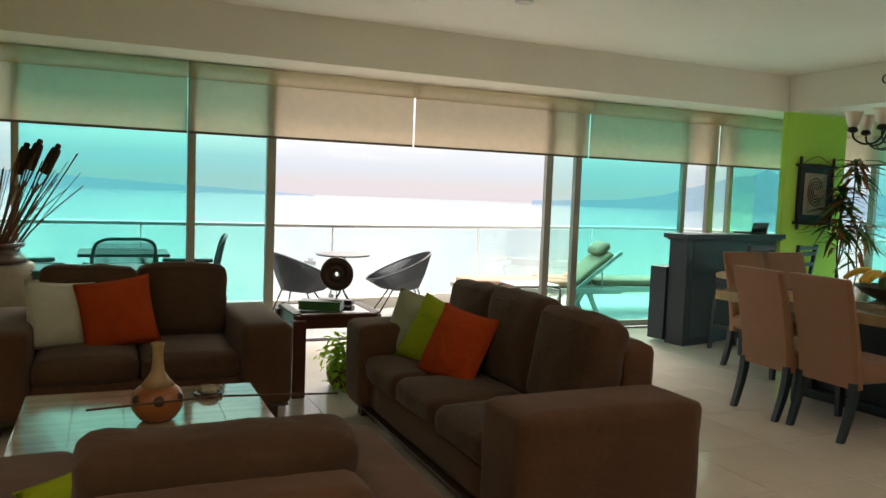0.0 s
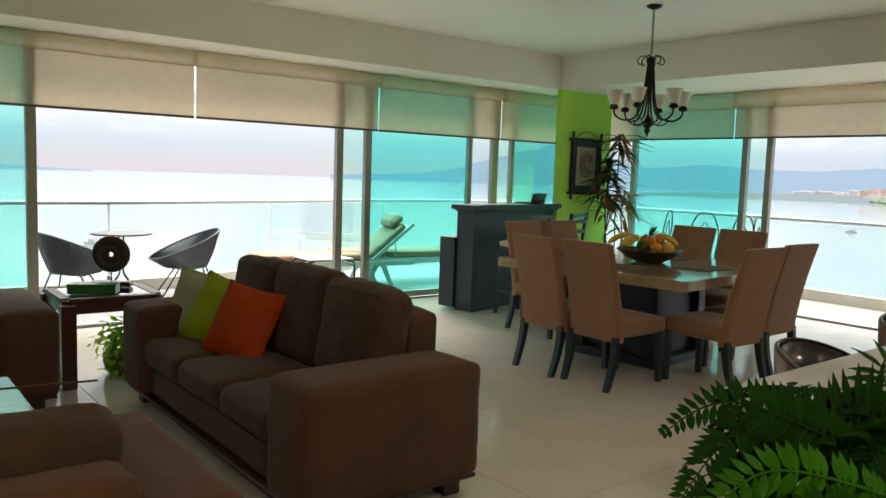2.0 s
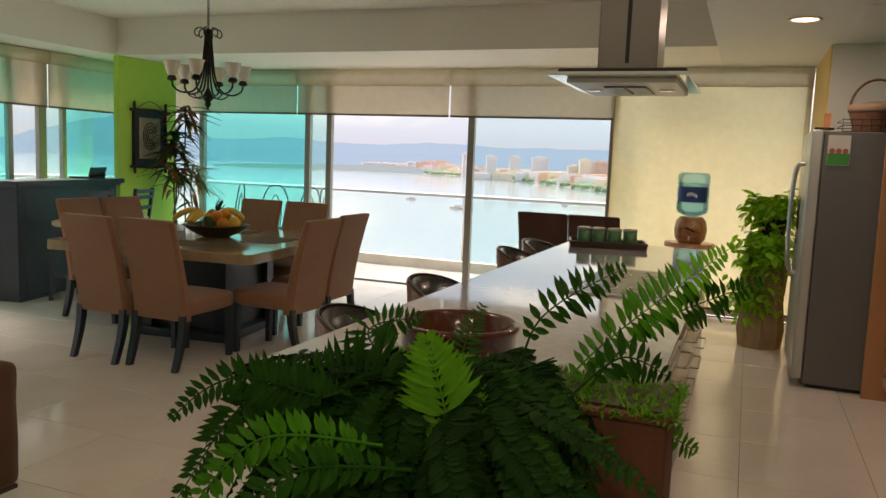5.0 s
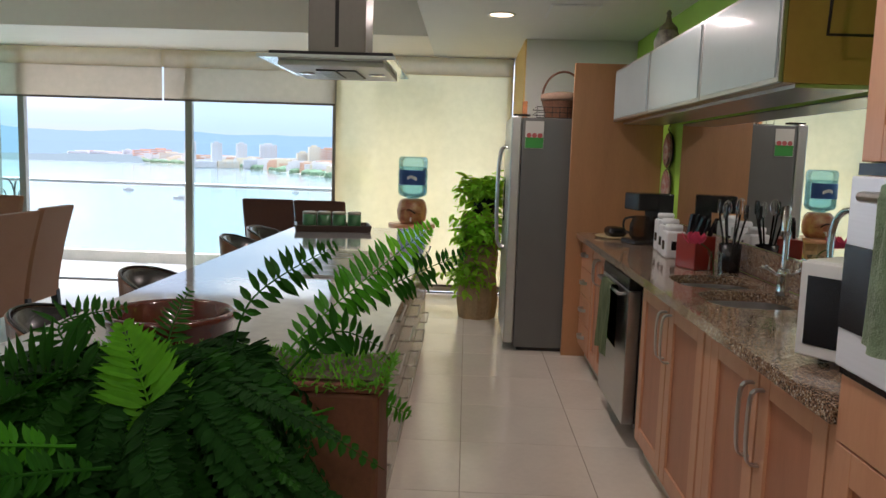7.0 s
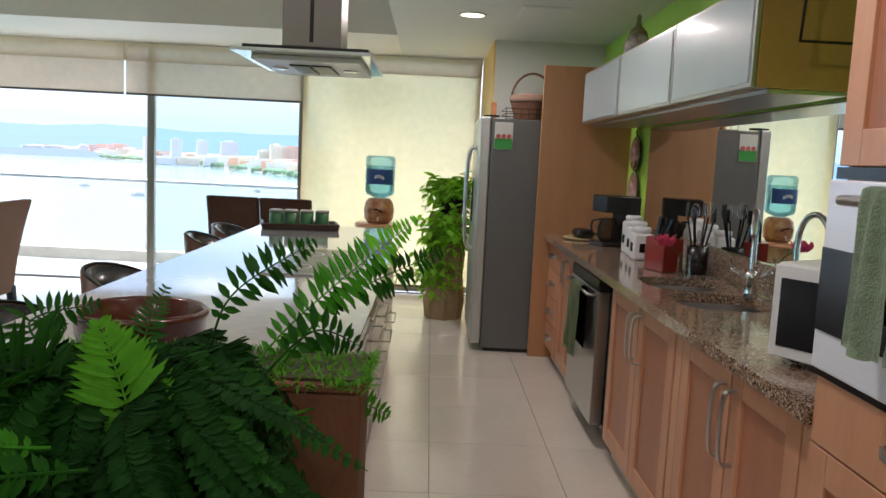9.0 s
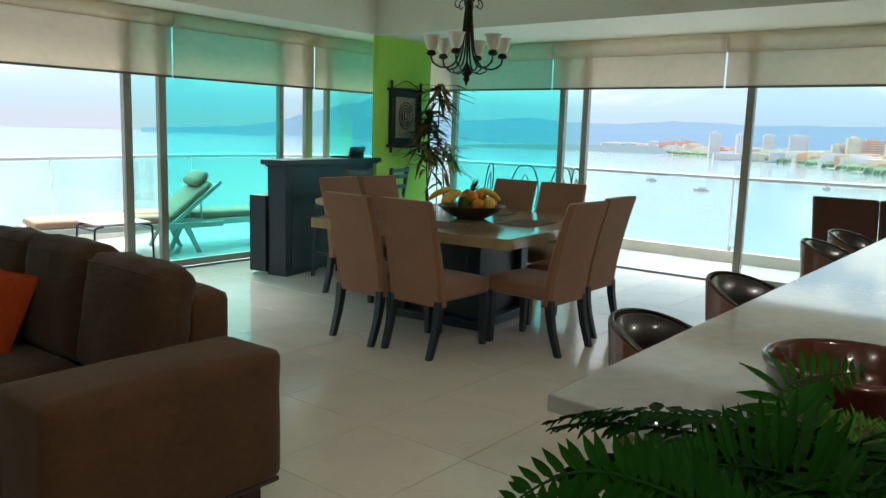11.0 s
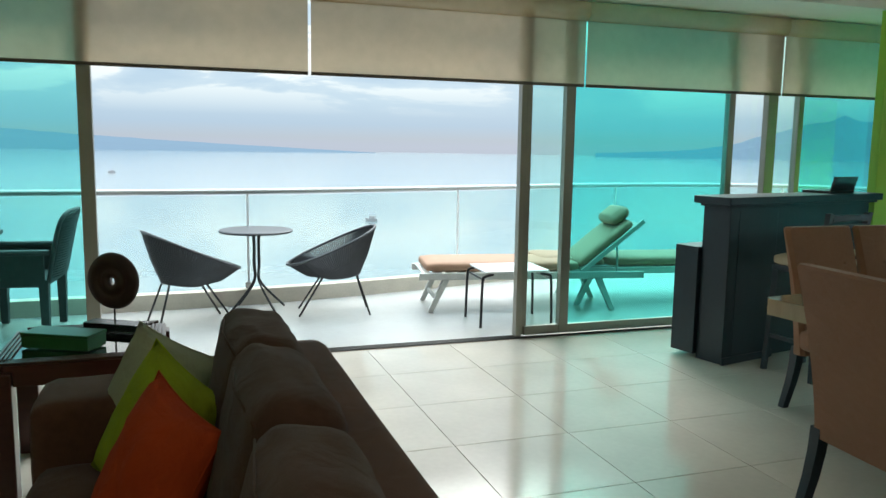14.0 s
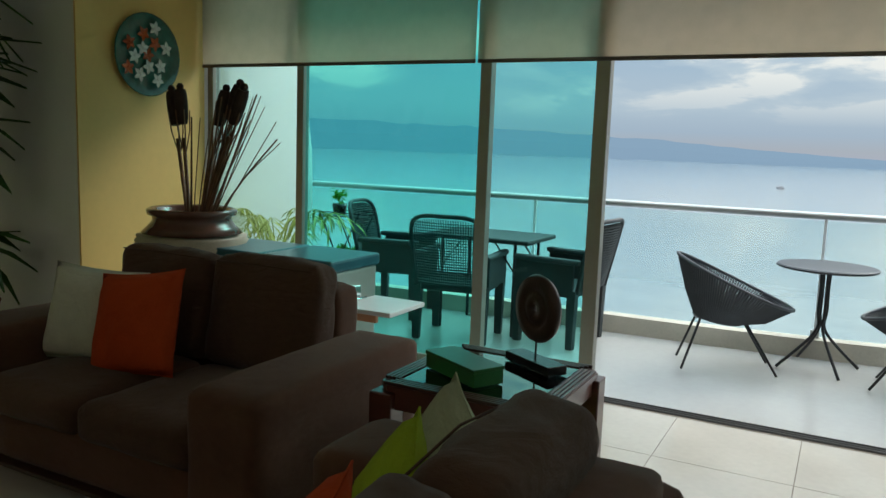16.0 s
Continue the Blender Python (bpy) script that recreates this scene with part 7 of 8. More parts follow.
def fern():
    M_POT = mat("dark_clay", (0.11, 0.036, 0.018), 0.75, var=0.3, scale=7, bump=0.5)
    t = thing("boston_fern", pose(3.08, 1.34, 0), "large lush green fern in a square clay planter by the island", "plant")
    part("planter", xform(B(0.115, 0.325, -0.43, 0.20, 0.58, 1.0, 0.012), Matrix.Identity(4)), M_POT, t)
    part("planter_rim", B(0.105, 0.332, -0.44, 0.21, 1.0005, 1.018, 0.006), M_POT, t)
    part("soil", B(0.12, 0.32, -0.425, 0.195, 1.0185, 1.024), M_DARKW, t)
    part("stand_top", B(0.10, 0.335, -0.45, 0.22, 0.55, 0.579, 0.004), M_DARKW, t)
    for sx in (-1, 1):
        for sy in (-1, 1):
            part("stand_leg", B(0.22 + sx * 0.09 - 0.02, 0.22 + sx * 0.09 + 0.02, sy * 0.27 - 0.135, sy * 0.27 - 0.095, 0, 0.549), M_DARKW, t)
    bm = bmesh.new()
    r2 = random.Random(4)
    for _ in range(4200):
        leaf_verts(bm, pose(r2.uniform(0.10, 0.335), r2.uniform(-0.445, 0.215), 1.012, 0, r2.uniform(-90, 10), r2.uniform(0, 360)), r2.uniform(0.014, 0.032), 0.007, 0.3)
    tagged(part("moss", bm, M_LEAF, t), kind="stuff")

    # Lit and shaded tones of one leaf green, picked frond by frond.
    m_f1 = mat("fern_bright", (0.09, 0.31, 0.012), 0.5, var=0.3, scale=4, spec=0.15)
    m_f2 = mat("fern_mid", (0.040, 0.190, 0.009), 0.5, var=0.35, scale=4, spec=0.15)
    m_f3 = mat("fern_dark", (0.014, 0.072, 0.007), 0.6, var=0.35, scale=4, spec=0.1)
    base = Vector((3.08, 1.34, 0))

    def arch(mid, tip, material, lw, gap, wid, seed, roll=0.0):
        """A frond from the planter through mid to tip, both in room coordinates."""
        r = random.Random(seed)
        a, m, b = Vector((r.uniform(0.12, 0.24), r.uniform(-0.22, 0.14), 1.01)), Vector(mid) - base, Vector(tip) - base
        c = (m - a * 0.25 - b * 0.25) * 2
        n = int(((m - a).length + (b - m).length) / gap)
        pts = [a * (1 - u) ** 2 + c * 2 * u * (1 - u) + b * u * u for u in [i / n for i in range(n + 1)]]
        bm = bmesh.new()
        tube(bm, pts, 0.0026, 5, taper=lambda u: 1.1 - 0.8 * u)
        for i in range(max(2, n // 7), n):
            u = i / n
            d = (pts[i + 1] - pts[i]).normalized()
            side = (Matrix.Rotation(radians(roll), 4, d) @ d.cross(Vector((0, 0, 1))).normalized())
            up = side.cross(d)
            l = lw * (math.sin(math.pi * min(1, 0.22 + u * 0.78)) ** 0.6) * r.uniform(0.85, 1.12) + 0.006
            for sd in (-1, 1):
                out = (side * sd * 0.92 + d * 0.38 + up * r.uniform(-0.2, 0.2)).normalized()
                z = out.cross(d).normalized() * (1 if sd > 0 else -1)
                q = Matrix((out, z.cross(out), z)).transposed().to_4x4()
                q.translation = pts[i]
                leaf_verts(bm, q, l, wid * (0.7 + 0.7 * l / lw), r.uniform(0.0, 0.4))
        return part("frond", bm, material, t)
    for leaf in (m_f1, m_f2, m_f3):
        translucent(leaf, 0.3)

    def blade(pts3, material, l0, wid, gap, seed, bare=0.12, face=(-0.90, -0.36, 0.25), peak=0.35, swept=0.35, tipmat=None):
        """A flat frond through three room points, its leaflets spread square to the way it faces."""
        r = random.Random(seed)
        line = curve([Vector(p) - base for p in pts3], 24)
        total = sum((b - a).length for a, b in zip(line, line[1:]))
        n = int(total / gap)
        pts, acc, k = [line[0]], 0.0, 0
        for a, b in zip(line, line[1:]):
            acc += (b - a).length
            while acc >= (k + 1) * gap:
                k += 1
                pts.append(b)
        bm = bmesh.new()
        tube(bm, line, 0.0028, 5, taper=lambda u: 1.15 - 0.85 * u)
        bm2 = bmesh.new()
        nn = Vector(face).normalized()
        for i in range(int(len(pts) * bare) + 1, len(pts)):
            u = i / len(pts)
            d = (pts[min(i + 1, len(pts) - 1)] - pts[i - 1]).normalized()
            side = d.cross(nn).normalized()
            v = max(0.0, (u - bare) / (1 - bare))
            env = (v / peak) ** 0.45 if v < peak else max(0.0, 1 - (v - peak) / (1 - peak)) ** 0.75
            l = l0 * env * r.uniform(0.9, 1.08) + 0.006
            for sd in (-1, 1):
                out = (side * sd + d * (swept + 0.3 * u) + nn * r.uniform(-0.25, 0.25)).normalized()
                z = out.cross(d).normalized() * (1 if sd > 0 else -1)
                q = Matrix((out, z.cross(out), z)).transposed().to_4x4()
                q.translation = pts[i]
                leaf_verts(bm2 if tipmat and u > 0.62 else bm, q, l, wid * (0.55 + 0.45 * env), r.uniform(0.0, 0.35))
        part("frond", bm, material, t)
        if tipmat:
            part("frond_tip", bm2, tipmat, t, "bright tip of a frond")
        else:
            bm2.free()
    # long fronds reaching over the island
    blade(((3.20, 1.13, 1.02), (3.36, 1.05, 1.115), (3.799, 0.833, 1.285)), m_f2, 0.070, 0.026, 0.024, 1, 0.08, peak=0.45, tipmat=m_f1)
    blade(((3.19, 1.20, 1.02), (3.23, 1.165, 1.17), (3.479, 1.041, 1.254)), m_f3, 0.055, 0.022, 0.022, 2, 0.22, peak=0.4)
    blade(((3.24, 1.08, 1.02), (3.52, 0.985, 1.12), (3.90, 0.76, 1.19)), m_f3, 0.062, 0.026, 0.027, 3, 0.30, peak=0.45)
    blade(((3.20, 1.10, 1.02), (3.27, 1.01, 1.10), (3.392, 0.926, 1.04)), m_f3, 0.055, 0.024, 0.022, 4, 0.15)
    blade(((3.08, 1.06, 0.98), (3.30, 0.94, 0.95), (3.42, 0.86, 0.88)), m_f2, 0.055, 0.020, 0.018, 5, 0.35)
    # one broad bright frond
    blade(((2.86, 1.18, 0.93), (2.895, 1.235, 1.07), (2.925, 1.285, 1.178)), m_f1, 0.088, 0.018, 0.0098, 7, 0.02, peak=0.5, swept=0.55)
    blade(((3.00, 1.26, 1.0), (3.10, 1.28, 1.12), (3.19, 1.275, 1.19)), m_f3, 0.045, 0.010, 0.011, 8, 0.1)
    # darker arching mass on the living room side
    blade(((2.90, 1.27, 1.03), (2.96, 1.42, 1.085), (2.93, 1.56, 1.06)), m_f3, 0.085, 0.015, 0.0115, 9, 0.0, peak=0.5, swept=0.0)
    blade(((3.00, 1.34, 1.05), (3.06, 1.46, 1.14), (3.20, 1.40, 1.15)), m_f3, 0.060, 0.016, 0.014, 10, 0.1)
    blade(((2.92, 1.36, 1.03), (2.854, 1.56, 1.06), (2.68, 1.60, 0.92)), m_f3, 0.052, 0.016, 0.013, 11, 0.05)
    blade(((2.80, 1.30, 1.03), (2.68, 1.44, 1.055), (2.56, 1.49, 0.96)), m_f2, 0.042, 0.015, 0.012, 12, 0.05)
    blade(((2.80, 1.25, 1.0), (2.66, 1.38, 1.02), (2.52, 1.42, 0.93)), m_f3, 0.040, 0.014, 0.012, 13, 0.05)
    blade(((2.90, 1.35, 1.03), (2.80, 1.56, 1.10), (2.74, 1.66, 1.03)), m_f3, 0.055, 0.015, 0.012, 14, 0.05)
    # Near-black green for the lower mass: the plant's inner shade is in the colour.
    m_f4 = mat("fern_deep_shade", (0.008, 0.036, 0.006), 0.7, var=0.35, scale=4, spec=0.06)
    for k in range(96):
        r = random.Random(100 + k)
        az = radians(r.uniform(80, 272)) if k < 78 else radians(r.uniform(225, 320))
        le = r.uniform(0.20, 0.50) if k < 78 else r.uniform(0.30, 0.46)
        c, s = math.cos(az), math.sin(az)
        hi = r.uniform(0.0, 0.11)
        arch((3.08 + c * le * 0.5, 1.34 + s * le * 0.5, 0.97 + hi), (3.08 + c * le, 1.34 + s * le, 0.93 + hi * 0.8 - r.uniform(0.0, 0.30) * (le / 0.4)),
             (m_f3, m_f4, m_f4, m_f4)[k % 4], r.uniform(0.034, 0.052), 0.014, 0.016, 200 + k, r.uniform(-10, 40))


fern()


def far_end():
    m_log = mat("split_log", (0.42, 0.29, 0.16), 0.8, var=0.35, scale=9, stretch=(1, 1, 0.4), bump=0.8, bscale=30)
    s = thing("log_stand", pose(9.12, 1.265, 0), "rough log stand under the water dispenser", "stand")
    part("log", rings(bmesh.new(), [(0.15, 0), (0.16, 0.2), (0.15, 0.5), (0.16, 0.774)], 9), m_log, s)
    part("top_board", rings(bmesh.new(), [(0.22, 0.7745), (0.225, 0.79), (0.22, 0.814)], 28), M_CAB, s)
    w = thing("water_dispenser", pose(9.12, 1.265, 0.815), "painted clay water crock with a blue bottle on top", "water dispenser")
    m_cr = mat("painted_crock", (0.45, 0.30, 0.13), 0.35, var=0.6, scale=16, second=(0.22, 0.02, 0.015), coat=0.4)
    part("crock", rings(bmesh.new(), [(0.10, 0), (0.135, 0.04), (0.145, 0.12), (0.13, 0.20), (0.10, 0.235)], 30), m_cr, w, smooth=True)
    for k, a in enumerate((160, 185, 205)):
        q = pose(0, 0, 0.12, 0, 0, a)
        part("painted_band", tube(bmesh.new(), [q @ Vector((0.147, -0.05 + 0.025 * i, 0.02 * math.sin(i + k))) for i in range(4)], 0.006, 5), M_BLACK if k == 1 else M_TERRA, w)
    part("tap", tube(bmesh.new(), [(-0.13, 0, 0.06), (-0.18, 0, 0.06), (-0.18, 0, 0.03)], 0.008), M_WHITE, w, smooth=True)
    b = thing("water_bottle", pose(9.12, 1.265, 1.054), "large blue water bottle upturned on the crock", "bottle")
    m_bo = tinted("blue_plastic", (0.66, 0.87, 0.96), 0.6)
    part("bottle", rings(bmesh.new(), [(0.05, 0.0), (0.125, 0.03), (0.14, 0.06), (0.14, 0.14), (0.130, 0.155), (0.14, 0.17), (0.14, 0.26), (0.130, 0.275), (0.14, 0.29), (0.14, 0.37), (0.12, 0.395)], 34), m_bo, b, smooth=True)
    part("water_fill", rings(bmesh.new(), [(0.04, 0.005), (0.12, 0.035), (0.134, 0.065), (0.134, 0.30)], 34), tinted("water_blue", (0.78, 0.92, 0.97), 0.3), b, smooth=True)
    m_lb = mat("label_navy", (0.02, 0.07, 0.25), 0.4, var=0.1)
    bm = bmesh.new()
    rows = [[bm.verts.new((0.1425 * math.cos(radians(a)), 0.1425 * math.sin(radians(a)), z)) for a in range(120, 245, 8)] for z in (0.13, 0.27)]
    for k in range(len(rows[0]) - 1):
        bm.faces.new((rows[0][k], rows[0][k + 1], rows[1][k + 1], rows[1][k]))
    part("label_band", bm, m_lb, b, smooth=True)
    for k, a in enumerate((165, 172, 180, 188, 195)):
        q = pose(0, 0, 0.195 + 0.01 * math.sin(k), 0, 0, a)
        part("label_mark", xform(B(0.143, 0.146, -0.007, 0.007, -0.014, 0.016, 0.001), q), M_WHITE, b)
    p = thing("pothos_plant", pose(8.80, 0.62, 0), "tall tumbling green pothos growing over a hollow log pot", "plant")
    part("log_pot", rings(bmesh.new(), [(0.17, 0), (0.19, 0.15), (0.165, 0.4), (0.18, 0.6), (0.15, 0.95)], 8), m_log, p)
    part("dark_pot", rings(bmesh.new(), [(0.10, 0.951), (0.13, 1.10), (0.12, 1.10)], 20, 0.02, -0.03), M_BLACK, p, smooth=True)
    leafy(p, "upper_leaves", M_LEAFL, (-0.02, 0.0, 1.18), (0.15, 0.18, 0.13), 240, 0.11, 0.075, 31)
    leafy(p, "middle_leaves", M_LEAFL, (-0.13, 0.02, 0.80), (0.14, 0.19, 0.26), 400, 0.10, 0.07, 32)
    leafy(p, "lower_leaves", M_LEAFL, (-0.14, 0.10, 0.42), (0.13, 0.22, 0.20), 240, 0.08, 0.055, 33)


far_end()


# ---- terrace furniture ----
def terrace_things():
    b = thing("bistro_table", pose(4.14, 9.58, 0), "small round bistro table with dark top and splayed steel legs", "table")
    part("tabletop", rings(bmesh.new(), [(0.30, 0.674), (0.31, 0.680), (0.31, 0.690), (0.30, 0.696)], 40), M_GRAYW, b, smooth=False)
    part("bracket", B(-0.17, 0.17, -0.012, 0.012, 0.652, 0.6735), M_BLACKM, b)
    for k in range(4):
        a = k * math.pi / 2 + 0.5
        c, s = math.cos(a), math.sin(a)
        part("leg", tube(bmesh.new(), curve([(0.12 * c, 0.12 * s, 0.665), (0.035 * c, 0.035 * s, 0.66), (0.03 * c, 0.03 * s, 0.40), (0.04 * c, 0.04 * s, 0.24), (0.28 * c, 0.28 * s, 0.0)], 6), 0.010, 8), M_BLACKM, b, smooth=True)

    def shell_chair(m):
        """A scoop chair of woven cord; it faces +x."""
        t = thing("cord_chair", m, "grey woven cord tub chair with thin black legs", "chair", "cord chairs at the bistro table")
        n = 44
        rim, base = [], []
        for k in range(n):
            a = 2 * math.pi * k / n
            c, s = math.cos(a), math.sin(a)
            z = 0.42 + 0.32 * ((1 - c) / 2) ** 1.1
            rim.append(Vector((0.37 * c - 0.01, 0.34 * s, z)))
            base.append(Vector((0.15 * c - 0.10, 0.18 * s, 0.325 - 0.02 * c)))
        part("rim", tube(bmesh.new(), rim, 0.011, 8, closed=True), M_GRAYW, t, smooth=True)
        part("seat_ring", tube(bmesh.new(), base, 0.010, 8, closed=True), M_GRAYW, t, smooth=True)
        bm = bmesh.new()
        for k in range(n):
            for f in (0.0, 0.33, 0.67):
                p = rim[k].lerp(rim[(k + 1) % n], f)
                q = base[k].lerp(base[(k + 1) % n], f)
                mid = p.lerp(q, 0.5) * 1.0
                mid.z -= 0.035
                tube(bm, [p, p.lerp(mid, 0.6), mid, q.lerp(mid, 0.5), q], 0.0085, 4)
        tagged(part("cord_shell", bm, M_GRAYW, t), kind="stuff")
        bm = xform(rings(bmesh.new(), [(0.02, 0.322), (0.155, 0.326)], 30), pose(-0.10, 0, 0))
        part("seat_pad", bm, M_GRAYW, t)
        for a in (35, 145, 215, 325):
            c, s = math.cos(radians(a)), math.sin(radians(a))
            part("leg", tube(bmesh.new(), [(0.17 * c - 0.08, 0.17 * s, 0.33), (0.36 * c - 0.03, 0.30 * s, 0.0)], 0.0085, 7), M_BLACKM, t, smooth=True)
        return t
    c = shell_chair(pose(3.62, 9.26, 0, 0, 0, 16))
    copy_thing(c, pose(4.73, 9.34, 0, 0, 0, 172))
    st = thing("side_table", pose(6.07, 8.62, 0, 0, 0, -4), "low square side table with bent black steel legs", "table")
    part("top", B(-0.27, 0.27, -0.22, 0.22, 0.435, 0.452, 0.006), M_WHITE, st)
    for s in (-1, 1):
        for q in (-1, 1):
            part("leg", tube(bmesh.new(), curve([(s * 0.20, q * 0.20, 0.425), (s * 0.27, q * 0.205, 0.41), (s * 0.29, q * 0.205, 0.36), (s * 0.30, q * 0.21, 0.0)], 5), 0.011, 8), M_BLACKM, st, smooth=True)
        part("cross_rail", tube(bmesh.new(), [(s * 0.28, -0.205, 0.385), (s * 0.28, 0.205, 0.385)], 0.008), M_BLACKM, st)
    m_mt, m_wd = mat("tan_mattress", (0.40, 0.24, 0.16), 0.85, var=0.08, bump=0.3), mat("white_lounger_frame", (0.55, 0.56, 0.54), 0.5, var=0.1)

    def lounger(m, up):
        t = thing("sun_lounger", m, "white framed sun lounger with a tan mattress" + (" and raised back" if up else " lying flat"), "lounger", "sun loungers")
        for s in (-1, 1):
            part("side_rail", B(0.0, 2.02, s * 0.29 - 0.018, s * 0.29 + 0.018, 0.285, 0.345, 0.006), m_wd, t)
            part("leg", leg_mesh([(0.10, s * 0.27, 0.0), (0.24, s * 0.27, 0.30)], 0.026), m_wd, t)
            part("leg", leg_mesh([(1.74, s * 0.27, 0.0), (1.60, s * 0.27, 0.30)], 0.026), m_wd, t)
        part("leg_bar", B(0.145, 0.175, -0.27, 0.27, 0.09, 0.12), m_wd, t)
        for k in range(13):
            part("slat", B(0.03 + k * 0.105, 0.10 + k * 0.105, -0.27, 0.27, 0.330, 0.344, 0.003), m_wd, t)
        part("mattress", soft(bmesh.new(), 0.06, 1.43, -0.28, 0.28, 0.348, 0.43, 0.035, (0, 0, 0.008), n=10, wrinkle=0.004), m_mt, t, smooth=True)
        q = Matrix.Translation((1.45, 0, 0.34)) @ pose(0, 0, 0, 0, -39 if up else -2, 0)
        fr = new("backrest_frame")
        fr.parent, fr.matrix_local = t, q
        for s in (-1, 1):
            part("back_rail", B(0, 0.72, s * 0.27 - 0.015, s * 0.27 + 0.015, -0.02, 0.02, 0.004), m_wd, fr)
        for k in range(7):
            part("back_slat", B(0.02 + k * 0.10, 0.08 + k * 0.10, -0.255, 0.255, -0.006, 0.006), m_wd, fr)
        part("back_mattress", soft(bmesh.new(), 0.02, 0.64, -0.26, 0.26, 0.010, 0.085, 0.035, (0, 0, 0.008), n=9, wrinkle=0.005), m_mt, t, smooth=True).matrix_local = q
        if up:
            part("head_roll", soft(bmesh.new(), 0.50, 0.70, -0.18, 0.18, 0.086, 0.185, 0.05, (0.01, 0.01, 0.01), n=8), m_mt, t, smooth=True).matrix_local = q
            for s in (-1, 1):
                part("prop", tube(bmesh.new(), [(1.80, s * 0.22, 0.32), q @ Vector((0.42, s * 0.22, -0.02))], 0.010), m_wd, t)
    lounger(pose(5.50, 9.38, 0, 0, 0, -10), True)
    lounger(pose(8.72, 9.10, 0, 0, 0, 172), False)

    m_wi = mat("dark_rattan", (0.030, 0.034, 0.036), 0.6, var=0.3, scale=30, bump=0.6, bscale=160)

    def rattan_chair(m):
        """Faces +y."""
        t = thing("rattan_armchair", m, "dark rattan garden armchair with a rounded back", "chair", "rattan armchairs round the terrace table")
        part("seat", B(-0.25, 0.25, -0.20, 0.27, 0.36, 0.42, 0.015), m_wi, t)
        bm = bmesh.new()
        nx, nz = 30, 24
        for i in range(nx):
            u = -1 + 2 * (i + 0.5) / nx
            pts = [Vector((u * (0.235 + 0.03 * k / nz), -0.225 - 0.10 * (k / nz) - 0.04 * (1 - u * u), 0.42 + (0.47 - 0.05 * u ** 4) * k / nz)) for k in range(0, nz + 1, 3)]
            tube(bm, pts, 0.0045, 4)
        for k in range(nz):
            tube(bm, [Vector((u * (0.235 + 0.03 * k / nz), -0.225 - 0.10 * (k / nz) - 0.04 * (1 - u * u), 0.42 + 0.46 * k / nz)) for u in np.linspace(-1, 1, 9)], 0.006 if k < 8 else 0.0045, 4)
        tagged(part("back_weave", bm, m_wi, t), kind="stuff")
        part("back_rim", tube(bmesh.new(), curve([(-0.25, -0.22, 0.40), (-0.27, -0.30, 0.78), (-0.20, -0.345, 0.895), (0, -0.365, 0.91), (0.20, -0.345, 0.895), (0.27, -0.30, 0.78), (0.25, -0.22, 0.40)], 5), 0.016, 8), m_wi, t, smooth=True)
        for s in (-1, 1):
            part("armrest", B(s * 0.27 - 0.03, s * 0.27 + 0.03, -0.24, 0.27, 0.60, 0.64, 0.014), m_wi, t)
            part("arm_panel", B(s * 0.275 - 0.012, s * 0.275 + 0.012, -0.20, 0.25, 0.40, 0.60), m_wi, t)
            for y in (-0.19, 0.23):
                part("leg", leg_mesh([(s * 0.25, y, 0), (s * 0.25, y, 0.42)], 0.03), m_wi, t)
        return t
    c = rattan_chair(pose(1.75, 8.92, 0, 0, 0, 8))
    copy_thing(c, pose(0.95, 9.36, 0, 0, 0, -78))
    copy_thing(c, pose(2.42, 9.30, 0, 0, 0, 84))
    w = thing("folding_table", pose(1.80, 9.36, 0), "dark rectangular folding table on the terrace", "table")
    part("tabletop", B(-0.42, 0.42, -0.30, 0.30, 0.695, 0.73, 0.01), m_wi, w)
    for s in (-1, 1):
        for q in (-1, 1):
            part("leg", tube(bmesh.new(), [(s * 0.30, q * 0.24, 0.695), (s * 0.30, q * 0.24, 0.0)], 0.013), M_BLACKM, w, smooth=True)
            part("brace", tube(bmesh.new(), [(s * 0.14, q * 0.24, 0.69), (s * 0.30, q * 0.24, 0.48)], 0.007), M_BLACKM, w)
    r = thing("plant_rack", pose(0.52, 9.25, 0), "folding wire plant stand with a small potted succulent", "plant stand")
    for z in (0.35, 0.78):
        for k in range(7):
            part("shelf_wire", tube(bmesh.new(), [(-0.20 + k * 0.066, -0.12, z), (-0.20 + k * 0.066, 0.12, z)], 0.003, 5), M_BLACKM, r)
        for y in (-0.12, 0.12):
            part("shelf_rim", tube(bmesh.new(), [(-0.21, y, z + 0.03), (0.21, y, z + 0.03)], 0.004, 5), M_BLACKM, r)
            part("shelf_rim", tube(bmesh.new(), [(-0.21, y, z), (0.21, y, z)], 0.004, 5), M_BLACKM, r)
    for y in (-0.12, 0.12):
        part("cross_leg", tube(bmesh.new(), [(-0.2, y, 0), (0.2, y, 0.82)], 0.006, 6), M_BLACKM, r)
        part("cross_leg", tube(bmesh.new(), [(0.2, y, 0), (-0.2, y, 0.82)], 0.006, 6), M_BLACKM, r)
    s = thing("succulent", pose(0.44, 9.25, 0.785), "small cactus in a dark pot on the wire stand", "plant")
    part("pot", rings(bmesh.new(), [(0.05, 0), (0.065, 0.09), (0.055, 0.09)], 18), M_BLACK, s, smooth=True)
    leafy(s, "leaves", M_LEAF, (0, 0, 0.16), (0.05, 0.05, 0.06), 50, 0.05, 0.03, 61)
    s = thing("trailing_plant", pose(0.55, 9.25, 0.355), "leafy plant trailing from the lower shelf", "plant")
    part("pot", rings(bmesh.new(), [(0.05, 0), (0.06, 0.08), (0.05, 0.08)], 18), M_BLACK, s, smooth=True)
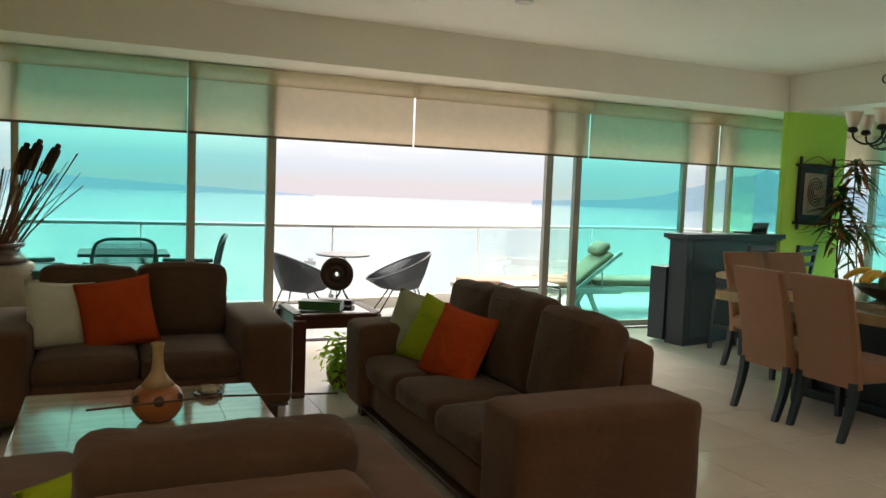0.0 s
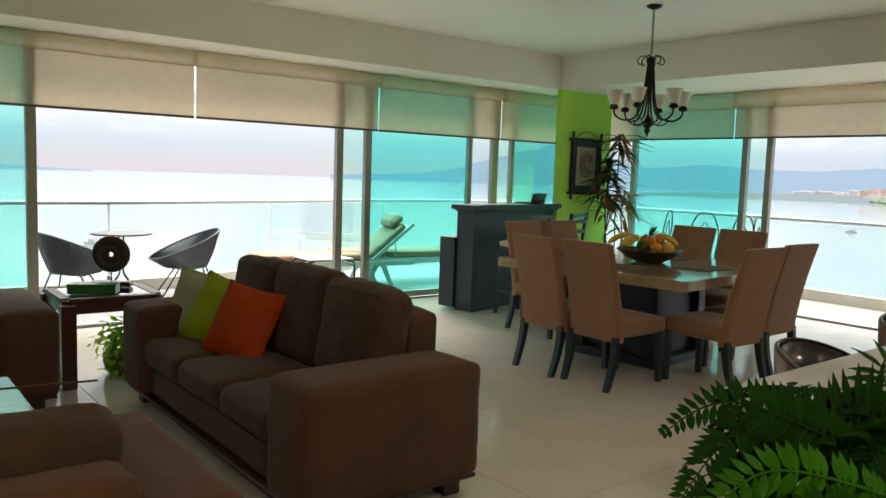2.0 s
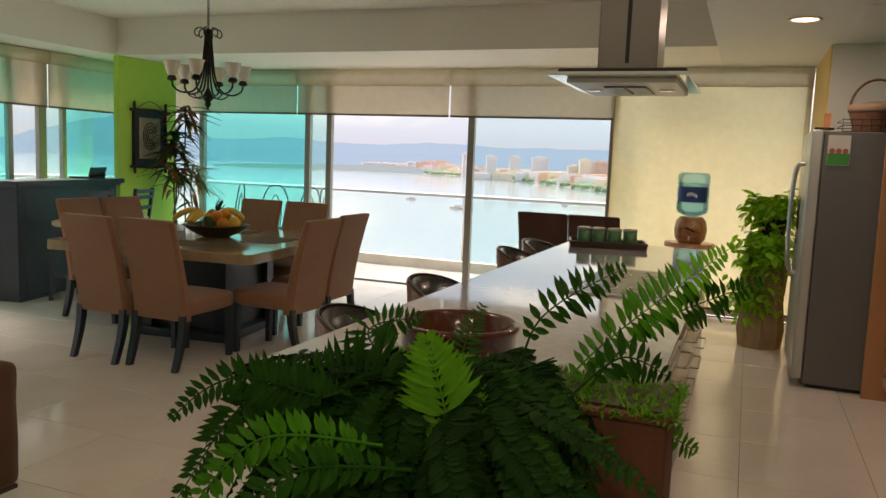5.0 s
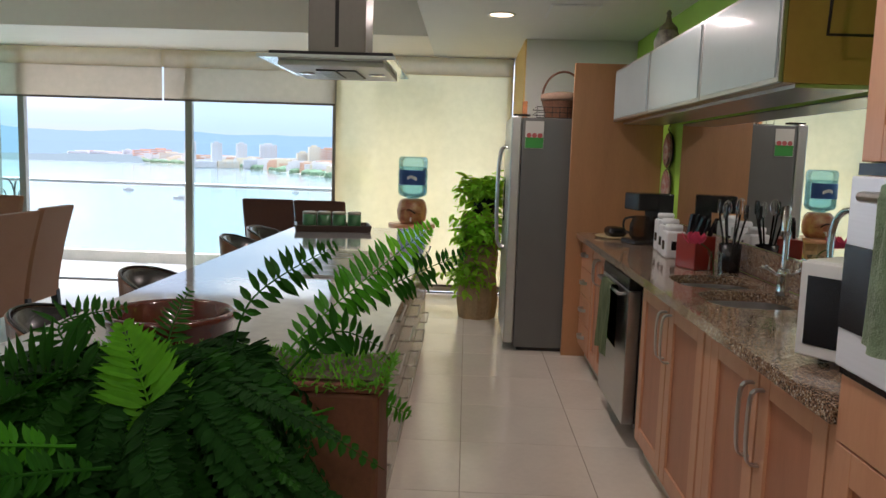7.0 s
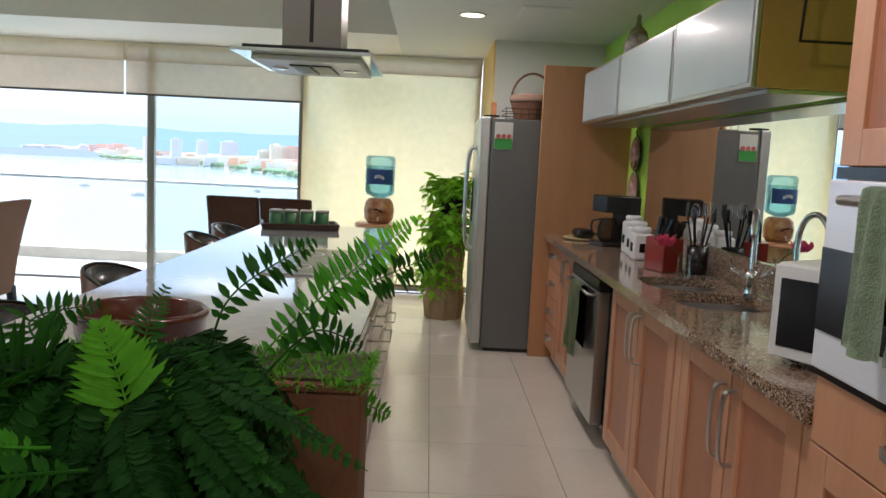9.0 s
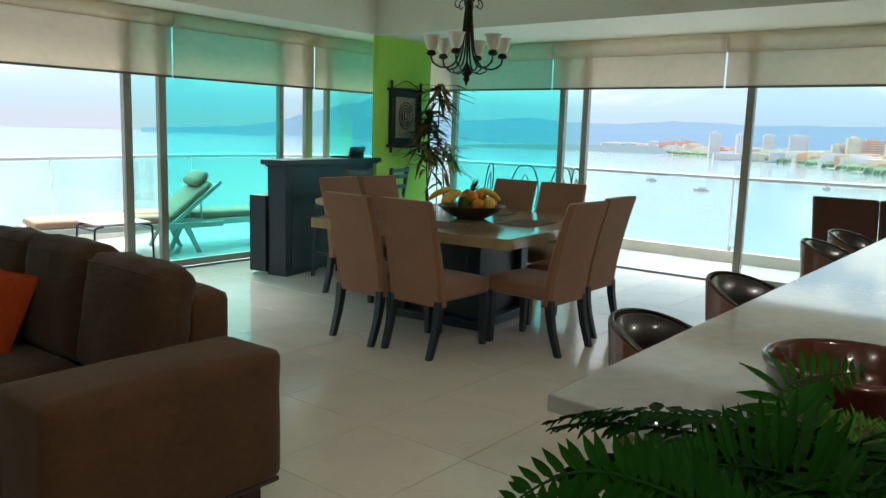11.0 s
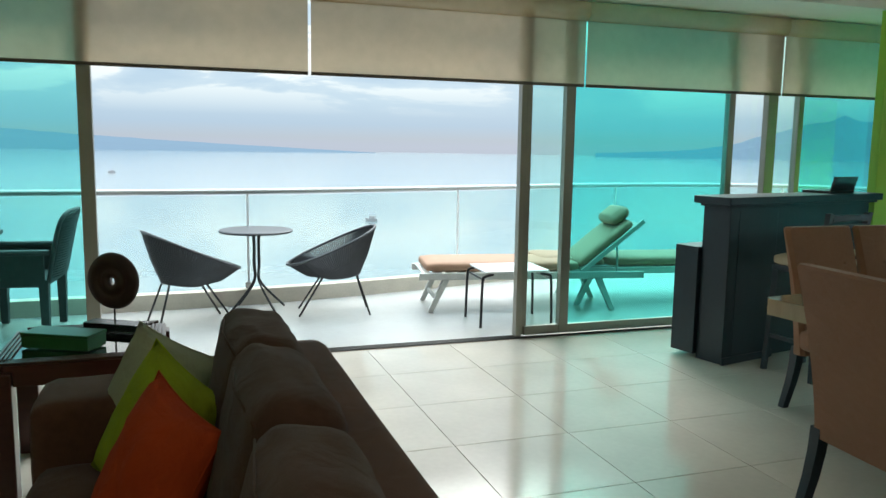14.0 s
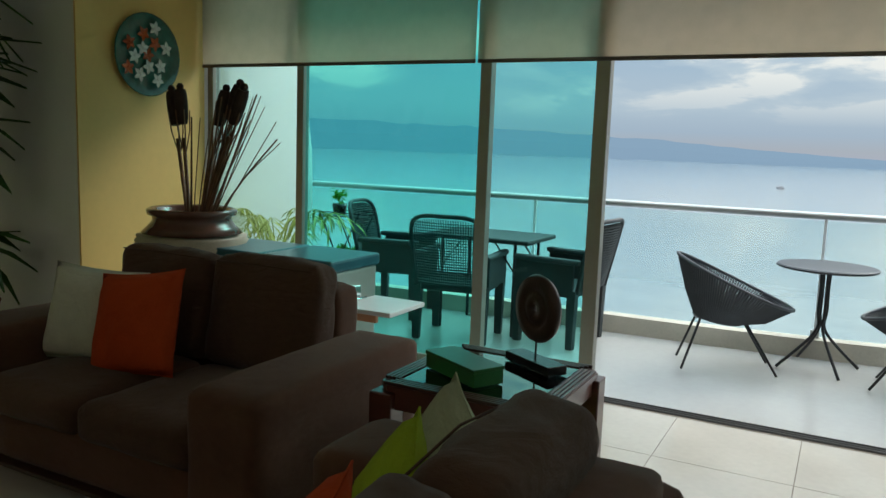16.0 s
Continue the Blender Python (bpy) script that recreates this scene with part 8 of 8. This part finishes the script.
    leafy(s, "leaves", M_LEAF, (0, 0, 0.12), (0.16, 0.10, 0.06), 80, 0.08, 0.04, 62)
    a = thing("areca_palm", pose(0.30, 8.62, 0), "yellow green areca palm in a pot on the terrace", "plant")
    part("pot", rings(bmesh.new(), [(0.12, 0), (0.16, 0.26), (0.14, 0.26)], 24), M_TERRA, a, smooth=True)
    bm = bmesh.new()
    rr = random.Random(77)
    for _ in range(16):
        az, le = rr.uniform(0, 360), rr.uniform(0.35, 0.6)
        q = pose(0, 0, 0.28, 0, 0, az)
        pts = [q @ Vector((le * u, 0, 0.55 * math.sin(u * 2.1))) for u in np.linspace(0, 1, 9)]
        tube(bm, pts, 0.004, 4)
        for i in range(2, 9):
            for sd in (-1, 1):
                leaf_verts(bm, Matrix.Translation(pts[i]) @ pose(0, 0, 0, 0, rr.uniform(0, 35), az + sd * 48), 0.17, 0.02, 0.3)
    part("fronds", bm, mat("areca_leaf", (0.34, 0.36, 0.04), 0.5, var=0.3, scale=6), a)

    def hoop_chair(m):
        t = thing("hoop_back_chair", m, "black iron hoop-back terrace chair", "chair", "iron chairs on the city terrace")
        part("seat", rings(bmesh.new(), [(0.19, 0.44), (0.20, 0.455), (0.19, 0.47)], 28), M_BLACKM, t)
        part("hoop", tube(bmesh.new(), curve([(-0.18, -0.15, 0.46), (-0.20, -0.19, 0.75), (-0.12, -0.21, 0.98), (0, -0.215, 1.03), (0.12, -0.21, 0.98), (0.20, -0.19, 0.75), (0.18, -0.15, 0.46)], 5), 0.009, 7), M_BLACKM, t, smooth=True)
        part("inner_hoop", tube(bmesh.new(), curve([(-0.08, -0.17, 0.46), (-0.09, -0.19, 0.70), (0, -0.205, 0.90), (0.09, -0.19, 0.70), (0.08, -0.17, 0.46)], 5), 0.007, 6), M_BLACKM, t, smooth=True)
        for a in (45, 135, 225, 315):
            c, s = math.cos(radians(a)), math.sin(radians(a))
            part("leg", tube(bmesh.new(), [(0.16 * c, 0.16 * s, 0.45), (0.23 * c, 0.23 * s, 0)], 0.009, 6), M_BLACKM, t, smooth=True)
        return t
    h = hoop_chair(pose(10.78, 6.90, 0, 0, 0, 100))
    for m in (pose(10.75, 6.40, 0, 0, 0, 75), pose(10.85, 7.66, 0, 0, 0, 20), pose(10.85, 5.86, 0, 0, 0, 190)):
        copy_thing(h, m)


terrace_things()


# ---- floor, laid tile by tile ----
def floor():
    tagged(part("floor_bed", B(X0, XB + 0.06, Y0, YA + 0.06, -0.15, -0.006), M_GROUT), "dark jointed bed under the floor tiles", "", "", "structure")
    fl = thing("floor", pose(0, 0, 0), "glossy cream square floor tiles with thin dark joints", "floor")
    fl["kind"] = "structure"
    px, py = 0.608, 0.607
    meshes = {}
    i0 = math.floor((X0 - 5.0) / px)
    j0 = math.floor((Y0 - 0.74) / py)
    for i in range(i0, 10):
        for j in range(j0, 13):
            xo = 4.74 if j > 0 else 5.00
            xa, xb = max(X0, xo + px * i) + 0.0015, min(XB - 0.04, xo + px * (i + 1)) - 0.0015
            ya, yb = max(Y0, 0.74 + py * j) + 0.0015, min(YA - 0.04, 0.74 + py * (j + 1)) - 0.0015
            if xb - xa < 0.02 or yb - ya < 0.02:
                continue
            key = (round(xb - xa, 3), round(yb - ya, 3))
            if key not in meshes:
                bm = B(-(xb - xa) / 2, (xb - xa) / 2, -(yb - ya) / 2, (yb - ya) / 2, -0.006, 0.0, 0.0012, 1)
                me = bpy.data.meshes.new("tile")
                bm.to_mesh(me)
                bm.free()
                me.materials.append(M_TILE)
                meshes[key] = me
            t = new("tile", meshes[key])
            t.location = ((xa + xb) / 2, (ya + yb) / 2, 0)
            t.parent = fl


floor()
